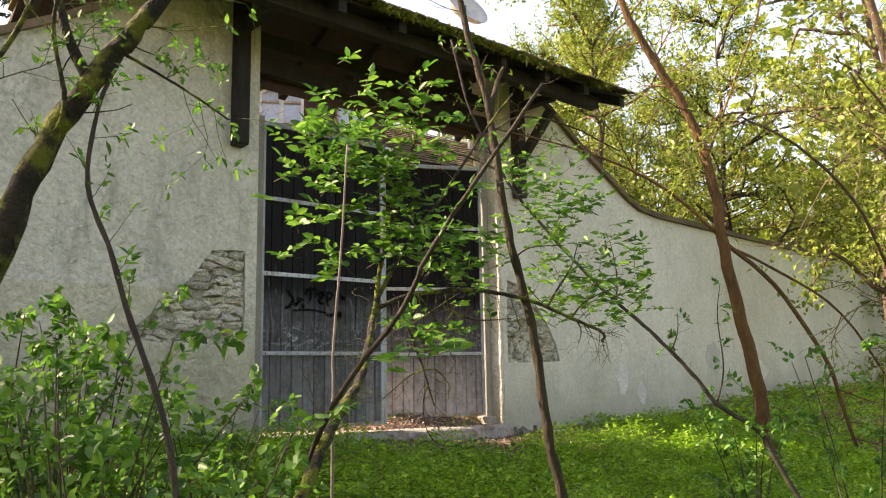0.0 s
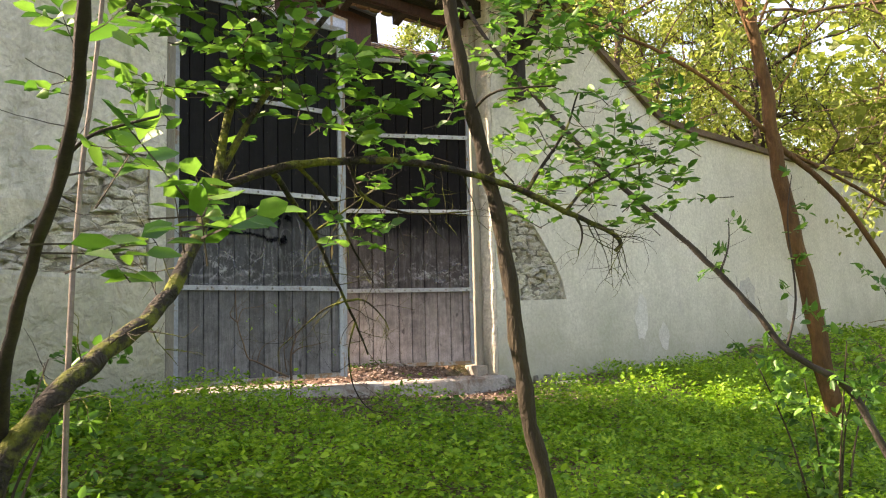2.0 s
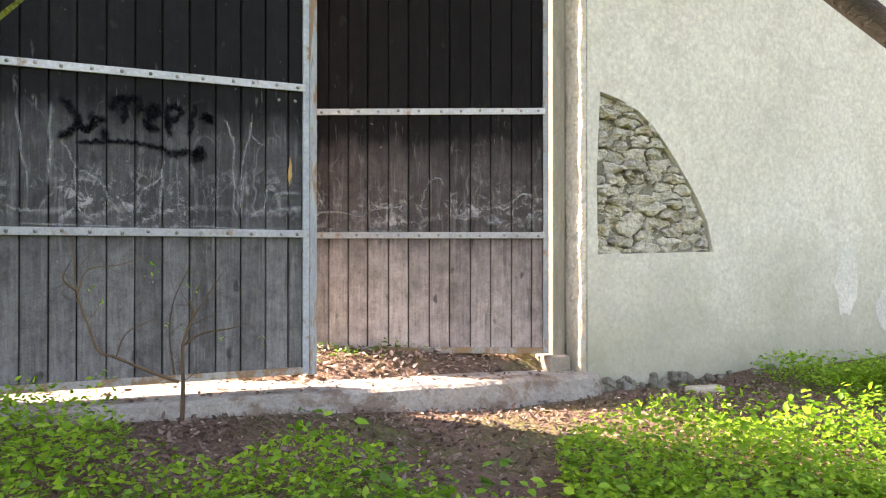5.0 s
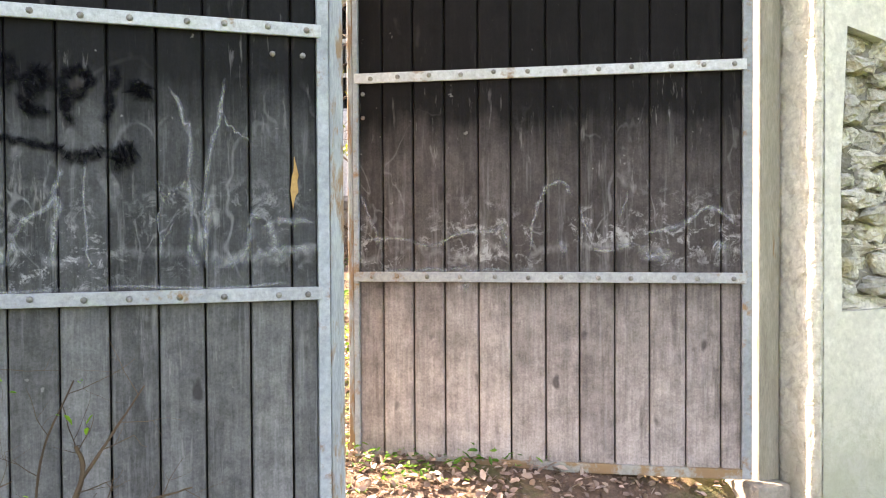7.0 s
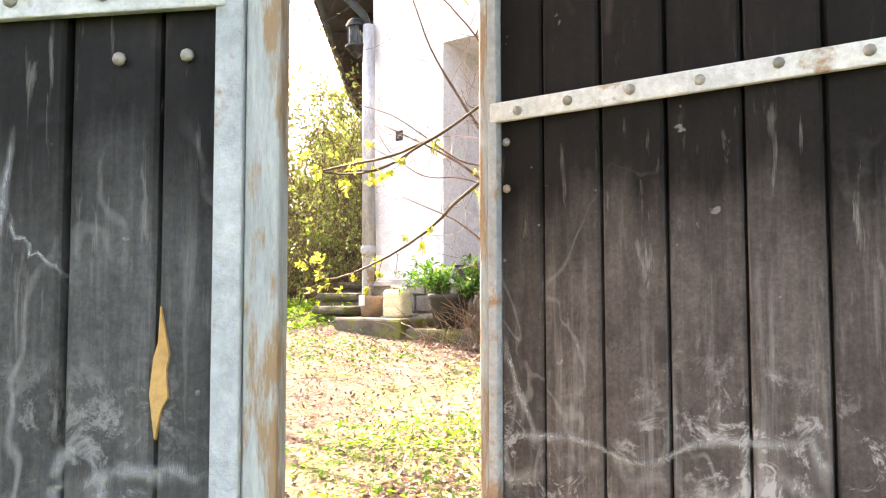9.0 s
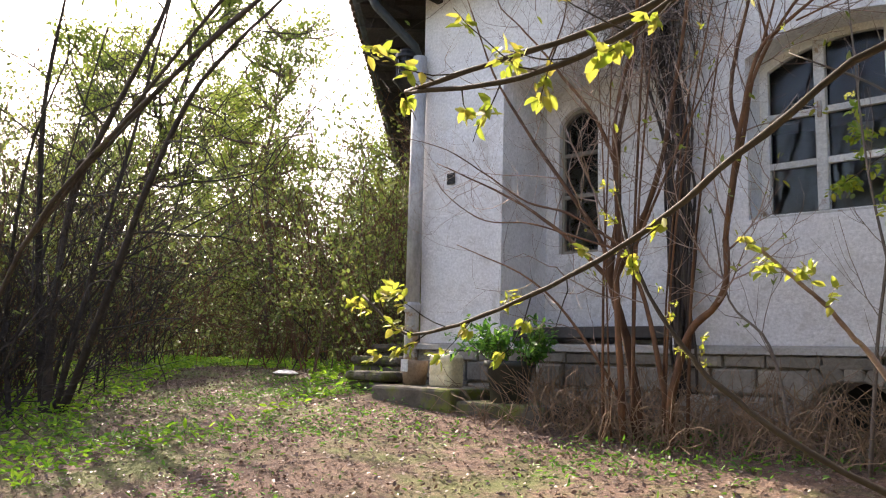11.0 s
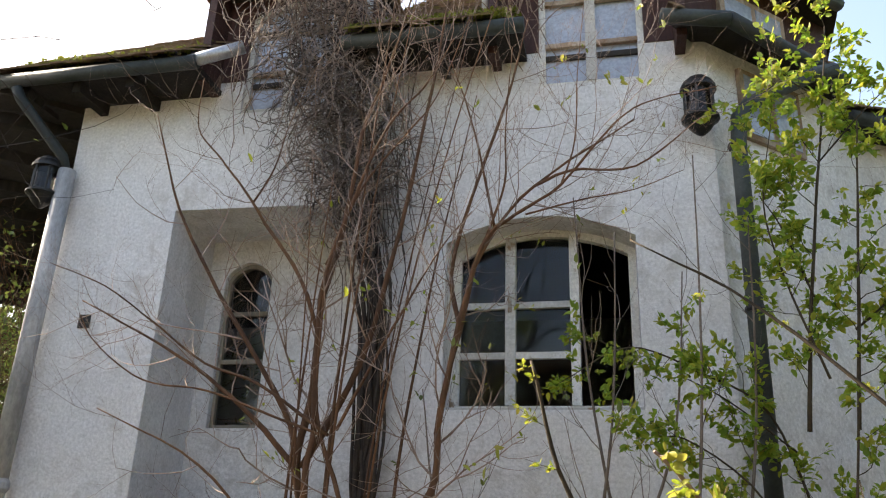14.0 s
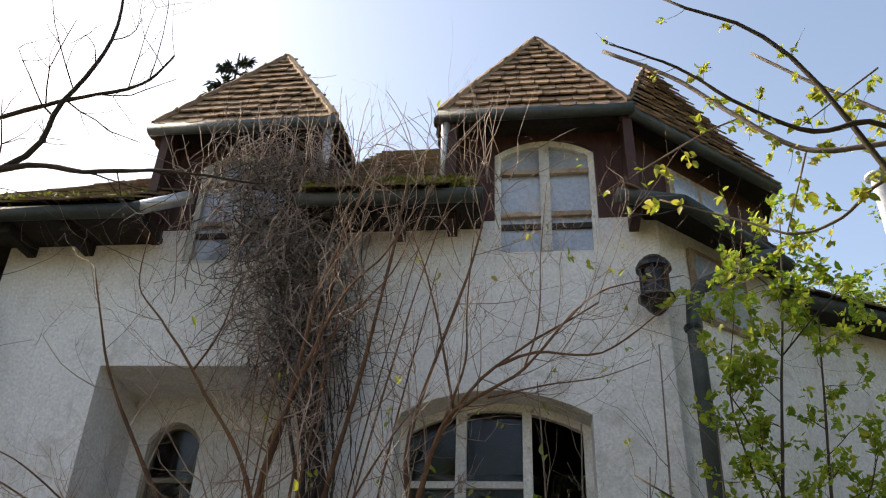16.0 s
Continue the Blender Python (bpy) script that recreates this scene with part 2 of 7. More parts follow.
M_SILL = surface("soiled_concrete", (0.27, 0.25, 0.22), (0.42, 0.39, 0.35), 3, 40, 0.95, 1.0, extra=soil_over(0.10), lumps=14.0)
M_RENDER = surface("bare_render", (0.56, 0.55, 0.5), (0.68, 0.67, 0.62), 4, 40, 0.95, 0.8, lumps=10.0)
# Pale tone stands in for the sunlit wall edge beside the pipe.
M_PIPE = surface("weathered_sunlit_pipe", (0.22, 0.22, 0.225), (0.46, 0.455, 0.45), 4, 40, 0.8, 0.3, (1, 1, 0.4))
M_CONCRETE = surface("concrete", (0.27, 0.25, 0.22), (0.40, 0.38, 0.34), 3, 40, 0.9, 0.6)
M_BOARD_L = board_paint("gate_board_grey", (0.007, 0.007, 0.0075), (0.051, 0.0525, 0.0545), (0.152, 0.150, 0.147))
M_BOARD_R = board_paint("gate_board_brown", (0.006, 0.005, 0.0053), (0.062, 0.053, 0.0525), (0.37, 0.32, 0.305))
M_STEEL = surface("painted_steel", (0.23, 0.26, 0.285), (0.34, 0.37, 0.395), 6, 45, 0.6, 0.5, extra=rust_over(0.11))
M_STRIP = surface("rust_streaked_steel", (0.27, 0.30, 0.32), (0.38, 0.41, 0.42), 6, 45, 0.6, 0.5, (3, 3, 0.5), extra=rust_over(0.20))
M_BAR = surface("whitish_steel_bar", (0.38, 0.40, 0.42), (0.52, 0.54, 0.56), 6, 60, 0.6, 0.5, extra=rust_over(0.10))
M_RIVET = surface("dull_rivet", (0.16, 0.16, 0.16), (0.30, 0.29, 0.27), 30, 90, 0.5, 0.4, metal=0.3, extra=rust_over(0.12))
M_RUST = surface("rusty_steel", (0.3, 0.3, 0.28), (0.42, 0.4, 0.36), 5, 60, 0.65, 0.3, extra=rust_over(0.21))
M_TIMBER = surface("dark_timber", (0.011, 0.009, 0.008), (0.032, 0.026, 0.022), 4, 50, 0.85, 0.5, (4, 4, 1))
M_POST = surface("grey_post", (0.20, 0.185, 0.15), (0.30, 0.28, 0.235), 5, 50, 0.85, 0.6, (4, 4, 0.6), extra=rust_over(0.06))
M_REDWOOD = surface("red_brown_boarding", (0.032, 0.013, 0.011), (0.065, 0.025, 0.02), 5, 50, 0.7, 0.4, (5, 5, 1))
M_TILE = surface("clay_tile", (0.17, 0.10, 0.06), (0.30, 0.20, 0.12), 3, 40, 0.85, 0.6, vary=0.4, extra=moss_over(0.02, (0.22, 0.19, 0.06)))
M_MOSSTILE = surface("mossy_tile", (0.11, 0.075, 0.05), (0.22, 0.15, 0.10), 3, 40, 0.9, 0.7, vary=0.3, extra=moss_over(0.10, (0.15, 0.15, 0.03)))
M_GUTTER = surface("zinc_gutter", (0.045, 0.055, 0.06), (0.10, 0.115, 0.12), 3, 40, 0.5, 0.2, metal=0.25)
M_DARKGUTTER = surface("old_gutter", (0.018, 0.024, 0.025), (0.05, 0.06, 0.056), 3, 40, 0.65, 0.3, extra=moss_over(-0.06, (0.06, 0.07, 0.03), 5))
M_ZINC = surface("bright_zinc", (0.35, 0.37, 0.40), (0.5, 0.52, 0.55), 3, 40, 0.4, 0.1, metal=0.6)
M_FRAME = surface("flaking_white_paint", (0.55, 0.54, 0.5), (0.72, 0.71, 0.68), 4, 40, 0.7, 0.4, extra=rust_over(0.10))
M_FRAMEWORN = surface("bare_worn_frame", (0.26, 0.15, 0.08), (0.5, 0.42, 0.34), 6, 40, 0.8, 0.5, extra=rust_over(0.12))
M_IRON = surface("black_iron", (0.012, 0.012, 0.013), (0.03, 0.03, 0.03), 6, 60, 0.45, 0.2, metal=0.4)
M_CAN = surface("yellowed_plastic", (0.62, 0.54, 0.33), (0.72, 0.66, 0.46), 6, 40, 0.45, 0.1)
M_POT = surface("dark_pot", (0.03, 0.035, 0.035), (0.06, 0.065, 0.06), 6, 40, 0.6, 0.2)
M_BUCKET = surface("clay_bucket", (0.2, 0.13, 0.09), (0.33, 0.25, 0.18), 6, 40, 0.8, 0.3)
M_WHITE = surface("white_enamel", (0.7, 0.7, 0.68), (0.8, 0.8, 0.78), 6, 40, 0.4, 0.1)
# Near-black floors: the shade of the unlit rooms is put into the colour.
M_DARK = surface("room_shade", (0.03, 0.027, 0.025), (0.06, 0.055, 0.05), 2, 20, 0.95, 0.2)
M_BARK = surface("brown_bark", (0.07, 0.045, 0.03), (0.15, 0.10, 0.06), 8, 60, 0.9, 0.9, (1, 1, 0.4), extra=moss_over(-0.04, (0.10, 0.12, 0.03), 4))
M_REDBARK = surface("reddish_bark", (0.024, 0.017, 0.009), (0.058, 0.041, 0.02), 7, 60, 0.9, 0.8, (1, 1, 0.3), extra=moss_over(0.0, (0.065, 0.06, 0.02), 5), lumps=30.0)
M_RUSTBARK = surface("rust_brown_bark", (0.075, 0.036, 0.012), (0.19, 0.098, 0.032), 7, 60, 0.9, 0.9, (1, 1, 0.3), extra=moss_over(-0.04, (0.11, 0.10, 0.04), 4), lumps=22.0)
M_MOSSBARK = surface("mossy_bark", (0.012, 0.010, 0.007), (0.036, 0.028, 0.018), 8, 60, 0.95, 1.0, extra=moss_over(0.13, (0.12, 0.135, 0.014), 9), lumps=40.0)
M_BLACKBARK = surface("dark_bark", (0.025, 0.02, 0.017), (0.07, 0.055, 0.045), 8, 60, 0.95, 0.9, extra=moss_over(-0.02, (0.10, 0.12, 0.02), 4))
M_STEM = surface("brown_shrub_bark", (0.065, 0.032, 0.018), (0.18, 0.088, 0.042), 7, 60, 0.85, 0.6, (1, 1, 0.4))
M_TWIG = surface("grey_twig", (0.12, 0.095, 0.08), (0.22, 0.18, 0.15), 7, 60, 0.85, 0.4)
M_PALETWIG = surface("pale_pinkish_twig", (0.14, 0.09, 0.07), (0.42, 0.32, 0.265), 5, 60, 0.8, 0.3)
M_DARKVINE = surface("dark_old_vine", (0.03, 0.024, 0.02), (0.075, 0.058, 0.048), 7, 60, 0.9, 0.4)
M_VINE = surface("dry_vine", (0.12, 0.095, 0.085), (0.30, 0.25, 0.225), 7, 60, 0.9, 0.4)
M_GREENSTEM = surface("green_brown_stem", (0.032, 0.023, 0.014), (0.07, 0.052, 0.03), 7, 60, 0.8, 0.3)
M_GROUND = surface("soil_and_litter", (0.085, 0.053, 0.038), (0.145, 0.093, 0.068), 2, 22, 0.98, 0.9, extra=ground_cover, vary=0.0, depth=0.05)
M_LEAF = leafy("fresh_leaf", (0.03, 0.11, 0.015), (0.07, 0.20, 0.025), (0.16, 0.33, 0.045))
M_HERB = leafy("herb_leaf", (0.09, 0.24, 0.015), (0.20, 0.40, 0.025), (0.34, 0.54, 0.045), 0.5)
# Darker copy of the herb leaf: shade is put into its green.
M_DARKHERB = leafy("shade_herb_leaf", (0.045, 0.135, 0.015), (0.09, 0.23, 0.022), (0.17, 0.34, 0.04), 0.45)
M_YELLOW = leafy("young_yellow_leaf", (0.22, 0.30, 0.03), (0.33, 0.37, 0.05), (0.42, 0.37, 0.07), 0.5)
M_YOUNG = leafy("young_green_leaf", (0.16, 0.29, 0.03), (0.29, 0.40, 0.045), (0.46, 0.46, 0.06), 0.55)
M_WOODLEAF = leafy("spring_wood_leaf", (0.11, 0.17, 0.022), (0.20, 0.27, 0.04), (0.32, 0.37, 0.075), 0.45)
M_BUSHLEAF = leafy("pale_bush_leaf", (0.08, 0.12, 0.025), (0.15, 0.20, 0.04), (0.24, 0.28, 0.07), 0.4)
M_FARLEAF = leafy("distant_growth", (0.10, 0.085, 0.05), (0.15, 0.165, 0.06), (0.23, 0.26, 0.08), 0.3)
M_NEEDLE = leafy("dark_needle", (0.012, 0.022, 0.014), (0.02, 0.035, 0.02), (0.03, 0.045, 0.028), 0.15)
M_LITTER = leafy("dry_leaf", (0.08, 0.048, 0.036), (0.15, 0.095, 0.072), (0.25, 0.175, 0.14), 0.1)
M_PALELITTER = leafy("pale_dry_leaf", (0.22, 0.145, 0.11), (0.36, 0.26, 0.205), (0.52, 0.40, 0.33), 0.1)
M_MOSS = leafy("moss_tuft", (0.10, 0.13, 0.015), (0.17, 0.20, 0.025), (0.25, 0.27, 0.05), 0.2)


def glass_pane(name, tint, rough=0.03):
    m, t, p = shader(name)
    p.inputs["Base Color"].default_value = (*tint, 1)
    p.inputs["Roughness"].default_value = rough
    p.inputs["Transmission Weight"].default_value = 1.0
    p.inputs["IOR"].default_value = 1.36
    g = t.nodes.new("ShaderNodeNewGeometry")
    b = node(t, "Bump", Strength=0.12, Distance=0.02)
    t.links.new(noise_at(t, g.outputs["Position"], 3, 3), b.inputs["Height"])
    t.links.new(b.outputs[0], p.inputs["Normal"])
    return m


M_GLASS = glass_pane("window_glass", (0.38, 0.42, 0.43))
M_SMOKEGLASS = glass_pane("smoked_lantern_glass", (0.10, 0.10, 0.10))
# Opaque pane: the pale sky reflection is put into its blue-grey base colour.
M_PALEGLASS = surface("sky_toned_glass", (0.30, 0.34, 0.42), (0.42, 0.47, 0.56), 2, 30, 0.06, 0.02, vary=0.15, spec=0.8)


# ---- geometry helpers ----
class Geo:
    """Vertices and faces of one mesh."""

    def __init__(self):
        self.v, self.f = [], []

    def box(self, x0, x1, y0, y1, z0, z1, m=None):
        n = len(self.v)
        pts = [Vector((x, y, z)) for z in (z0, z1) for y in (y0, y1) for x in (x0, x1)]
        self.v += [tuple(m @ p) if m else tuple(p) for p in pts]
        for f in ((0, 2, 3, 1), (4, 5, 7, 6), (0, 1, 5, 4), (2, 6, 7, 3), (0, 4, 6, 2), (1, 3, 7, 5)):
            self.f.append(tuple(n + i for i in f))
        return self

    def poly(self, pts):
        n = len(self.v)
        self.v += [tuple(p) for p in pts]
        self.f.append(tuple(range(n, n + len(pts))))
        return self

    def plate(self, loops, place, d0, d1):
        """A plate with holes: 2D loops (first the outline), extruded from depth d0 to d1; place(a, b, d) gives the point."""
        from_2d = [[Vector((a, b, 0)) for a, b in loop] for loop in loops]
        flat = [p for loop in loops for p in loop]
        from mathutils.geometry import tessellate_polygon
        tris = tessellate_polygon(from_2d)
        for d in (d0, d1):
            n = len(self.v)
            self.v += [tuple(place(a, b, d)) for a, b in flat]
            self.f += [tuple(n + i for i in (tri if d == d1 else tri[::-1])) for tri in tris]
        for loop in loops:
            k = len(loop)
            n = len(self.v)
            self.v += [tuple(place(a, b, d)) for d in (d0, d1) for a, b in loop]
            self.f += [(n + i, n + (i + 1) % k, n + k + (i + 1) % k, n + k + i) for i in range(k)]
        return self

    def tube(self, pts, radii, sides=6, cap=True):
        pts = [Vector(p) for p in pts]
        if isinstance(radii, (int, float)):
            radii = [radii] * len(pts)
        n = len(self.v)
        side = None
        for i, p in enumerate(pts):
            d = (pts[min(i + 1, len(pts) - 1)] - pts[max(i - 1, 0)]).normalized()
            if side is None:
                side = d.cross(Vector((0.3, 0.9, 0.2))).normalized()
            side = (side - d * side.dot(d)).normalized()
            other = d.cross(side)
            for k in range(sides):
                a = 2 * math.pi * k / sides
                self.v.append(tuple(p + (side * math.cos(a) + other * math.sin(a)) * radii[i]))
        for i in range(len(pts) - 1):
            for k in range(sides):
                a, b = n + i * sides + k, n + i * sides + (k + 1) % sides
                self.f.append((a, b, b + sides, a + sides))
        if cap:
            self.f.append(tuple(n + k for k in range(sides))[::-1])
            self.f.append(tuple(n + (len(pts) - 1) * sides + k for k in range(sides)))
        return self

    def lathe(self, centre, profile, sides=16):
        n = len(self.v)
        for r, z in profile:
            for k in range(sides):
                a = 2 * math.pi * k / sides
                self.v.append((centre[0] + r * math.cos(a), centre[1] + r * math.sin(a), centre[2] + z))
        for i in range(len(profile) - 1):
            for k in range(sides):
                a, b = n + i * sides + k, n + i * sides + (k + 1) % sides
                self.f.append((a, b, b + sides, a + sides))
        self.f.append(tuple(n + k for k in range(sides))[::-1])
        self.f.append(tuple(n + (len(profile) - 1) * sides + k for k in range(sides)))
        return self

    def mesh(self, name, material, smooth=False):
        me = bpy.data.meshes.new(name)
        me.from_pydata(self.v, [], self.f)
        me.materials.append(material)
        if smooth:
            me.polygons.foreach_set("use_smooth", [True] * len(me.polygons))
        me.update()
        return me


def thing(name, label, category, group="", m=None, kind=""):
    ob = new(name)
    ob.empty_display_size = 0.1
    if m is not None:
        ob.matrix_world = m
    return tagged(ob, label, category, group, kind)


def part(name, geo, material, parent, label="", smooth=False, bevel=0.0):
    ob = new(name, geo.mesh(name, material, smooth))
    ob.parent = parent
    if bevel:
        b = ob.modifiers.new("bevel", "BEVEL")
        b.width, b.segments, b.limit_method = bevel, 2, "ANGLE"
    return tagged(ob, label)


def solid(name, geo, material, label, category, kind="", m=None, group="", smooth=False, bevel=0.0):
    ob = part(name, geo, material, None, "", smooth, bevel)
    if m is not None:
        ob.matrix_world = m
    return tagged(ob, label, category, group, kind)


def piece(name, me, parent, m):
    ob = new(name, me)
    ob.parent = parent
    ob.matrix_local = m
    return ob


def leaf_mesh(name, at, along, length, width, material, lift=0.25, up=None):
    """One mesh of many folded leaves: at and along are (n, 3), length is (n,)."""
    n = len(at)
    rng = np.random.default_rng(len(at) + len(name))
    along = along / np.maximum(np.linalg.norm(along, axis=1, keepdims=True), 1e-6)
    ref = rng.normal(size=(n, 3)) * 0.55 + (np.array([0, 0, 1.0]) if up is None else up)
    side = np.cross(along, ref)
    side /= np.maximum(np.linalg.norm(side, axis=1, keepdims=True), 1e-6)
    normal = np.cross(side, along)
    L = length[:, None]
    mid = at + along * L * 0.45 + normal * L * lift * 0.4
    if n < 40000:
        wide, narrow = side * L * width * 0.9, side * L * width * 0.72
        low, high = at + along * L * 0.28 + normal * L * lift * 0.32, at + along * L * 0.68 + normal * L * lift * 0.3
        v = np.stack([at, low + wide, high + narrow, at + along * L - normal * L * lift * 0.2, high - narrow, low - wide], axis=1).reshape(-1, 3)
        base, corners = np.arange(n)[:, None] * 6, 4
        f = np.concatenate([base + np.array([0, 3, 2, 1]), base + np.array([0, 5, 4, 3])], axis=1).reshape(-1, 4)
    else:
        v = np.stack([at, mid + side * L * width, at + along * L, mid - side * L * width], axis=1).reshape(-1, 3)
        base, corners = np.arange(n)[:, None] * 4, 3
        f = np.concatenate([base + np.array([0, 2, 1]), base + np.array([0, 3, 2])], axis=1).reshape(-1, 3)
    me = bpy.data.meshes.new(name)
    me.vertices.add(len(v))
    me.vertices.foreach_set("co", v.astype(np.float32).ravel())
    me.loops.add(len(f) * corners)
    me.loops.foreach_set("vertex_index", f.astype(np.int32).ravel())
    me.polygons.add(len(f))
    me.polygons.foreach_set("loop_start", (np.arange(len(f)) * corners).astype(np.int32))
    me.materials.append(material)
    me.update(calc_edges=True)
    return me


def leaves(name, at, along, length, width, material, parent=None, lift=0.25, label=""):
    ob = new(name, leaf_mesh(name, np.array(at, float), np.array(along, float), np.array(length, float), width, material, lift))
    ob.parent = parent
    return tagged(ob, label)


def smooth_line(pts, steps=5):
    """A smooth line through the points (Catmull-Rom)."""
    p = [Vector(q) for q in pts]
    p = [p[0] * 2 - p[1]] + p + [p[-1] * 2 - p[-2]]
    out = []
    for i in range(1, len(p) - 2):
        for k in range(steps):
            s = k / steps
            out.append(0.5 * ((2 * p[i]) + (p[i + 1] - p[i - 1]) * s + (2 * p[i - 1] - 5 * p[i] + 4 * p[i + 1] - p[i + 2]) * s * s + (3 * p[i] - p[i - 1] - 3 * p[i + 1] + p[i + 2]) * s ** 3))
    out.append(p[-2])
    return out


def taper(n, r0, r1):
    return [r0 + (r1 - r0) * i / max(n - 1, 1) for i in range(n)]


def twigs(geo, rng, start, way, length, radius, depth, tips, spread=0.7, bend=0.18, kids=3, rise=0.1, sides=4):
    """A branch that forks; tips collects (point, direction) along the finest shoots."""
    n = 5
    pts, d, p = [Vector(start)], Vector(way).normalized(), Vector(start)
    for i in range(n):
        d = (d + Vector(rng.normal(0, bend, 3)) + Vector((0, 0, rise * 0.4))).normalized()
        p = p + d * (length / n)
        pts.append(p.copy())
        if depth == 0 or i >= 2:
            tips.append((p.copy(), d.copy()))
    geo.tube(pts, taper(n + 1, radius, radius * 0.45), sides if depth else 3, cap=False)
    if depth > 0:
        for k in range(kids):
            i = int(rng.integers(1, n + 1))
            side = Vector(rng.normal(0, 1, 3))
            dirn = (pts[i] - pts[i - 1]).normalized()
            side = (side - dirn * side.dot(dirn)).normalized()
            twigs(geo, rng, pts[i], dirn * (1 - spread * 0.5) + side * spread, length * rng.uniform(0.45, 0.75), radius * 0.55, depth - 1, tips, spread, bend, kids, rise, sides)


def tuft(rng, tips, per, size, chance=1.0, out=0.6):
    """Leaves in small fans at the tips: positions, directions and lengths."""
    at, along, length = [], [], []
    for p, d in tips:
        if rng.random() > chance:
            continue
        for k in range(per):
            w = Vector(rng.normal(0, 1, 3)) * out + d * 0.6 + Vector((0, 0, -0.15))
            at.append(p + Vector(rng.normal(0, size * 0.25, 3)))
            along.append(w)
            length.append(size * rng.uniform(0.55, 1.25))
    return at, along, length


# ---- plan ----
GM = Matrix.Translation((-1.33, 8.545, 0)) @ Matrix.Rotation(radians(31), 4, "Z")
GC, GS = math.cos(radians(31)), math.sin(radians(31))


def to_gate(x, y):
    return (x + 1.33) * GC + (y - 8.545) * GS, -(x + 1.33) * GS + (y - 8.545) * GC


def from_gate(u, v, z=0.0):
    return Vector((-1.33 + u * GC - v * GS, 8.545 + u * GS + v * GC, z))


def step01(a, lo, hi):
    t = np.clip((a - lo) / (hi - lo), 0, 1)
    return t * t * (3 - 2 * t)


def ground_z(x, y):
    x, y = np.asarray(x, float), np.asarray(y, float)
    u, v = to_gate(x, y)
    foot = 0.55 + 0.13 * step01(-u, -3.2, 0.2) + 0.30 * step01(u, 6.5, 11.0)
    out = 0.05 + (foot - 0.05) * step01(v, -4.8, -0.35) + 0.3 * step01(u, 3.5, 12.0) * step01(-v, 0.5, 4.0)
    inn = 0.66 + 0.95 * np.clip((y + 0.05 * x - 9.3) / 6.6, 0, 1) + 0.22 * step01(-x, 2.8, 6.0) * step01(y, 11, 14.8)
    s = step01(v, -0.1, 0.5)
    return out * (1 - s) + inn * s + 0.025 * np.sin(x * 2.3 + 1.3 * np.sin(y * 1.7)) * np.cos(y * 2.1 + x * 0.7)


def gz(x, y):
    return float(ground_z(x, y))


# ---- ground: one sheet to the horizon ----
far = np.array([-600, -300, -150, -80, -50, -35, -26, -20, -16, -13.5, -11.5])
gx = np.concatenate([far, np.arange(-10, 14.01, 0.16), -far[::-1] + 4])
gy = np.concatenate([far, np.arange(-10, 22.01, 0.16), -far[::-1] + 13])
XX, YY = np.meshgrid(gx, gy, indexing="ij")
ZZ = ground_z(XX, YY)
g = Geo()
g.v = [tuple(p) for p in np.stack([XX.ravel(), YY.ravel(), ZZ.ravel()], axis=1).tolist()]
ny = len(gy)
g.f = [(i * ny + j, (i + 1) * ny + j, (i + 1) * ny + j + 1, i * ny + j + 1) for i in range(len(gx) - 1) for j in range(ny - 1)]
solid("ground", g, M_GROUND, "brown soil with dry leaf litter and moss", "ground", "structure", smooth=True)

# ---- gate wall ----
PATCH_L = [(0.0, 2.62), (-0.10, 2.625), (-0.36, 2.60), (-0.56, 2.33), (-0.80, 2.08), (-1.04, 1.87), (-1.25, 1.71), (-0.8, 1.69), (-0.4, 1.68), (-0.01, 1.67), (0.01, 2.1)]
PATCH_R = [(3.81, 1.47), (4.84, 1.49), (4.79, 1.70), (4.70, 1.86), (4.60, 2.0), (4.50, 2.13), (4.37, 2.28), (4.27, 2.38), (4.16, 2.46), (4.0, 2.53), (3.83, 2.57), (3.80, 2.0)]
RIGHT_TOP = [(4.35, 5.39), (4.8, 5.12), (5.6, 4.58), (6.2, 4.25), (6.6, 4.02), (6.9, 3.90), (7.4, 3.84), (9.6, 3.78), (13, 3.70), (24, 3.62)]


def uvz(u, z, v):
    return (u, v, z)


left_outline = [(-22, -0.5), (0.13, -0.5), (0.13, 5.4), (-0.6, 5.4)] + [(3.72 - u, z) for u, z in RIGHT_TOP]
right_outline = [(24, -0.5)] + RIGHT_TOP[::-1] + [(3.70, 5.4), (3.70, -0.5)]
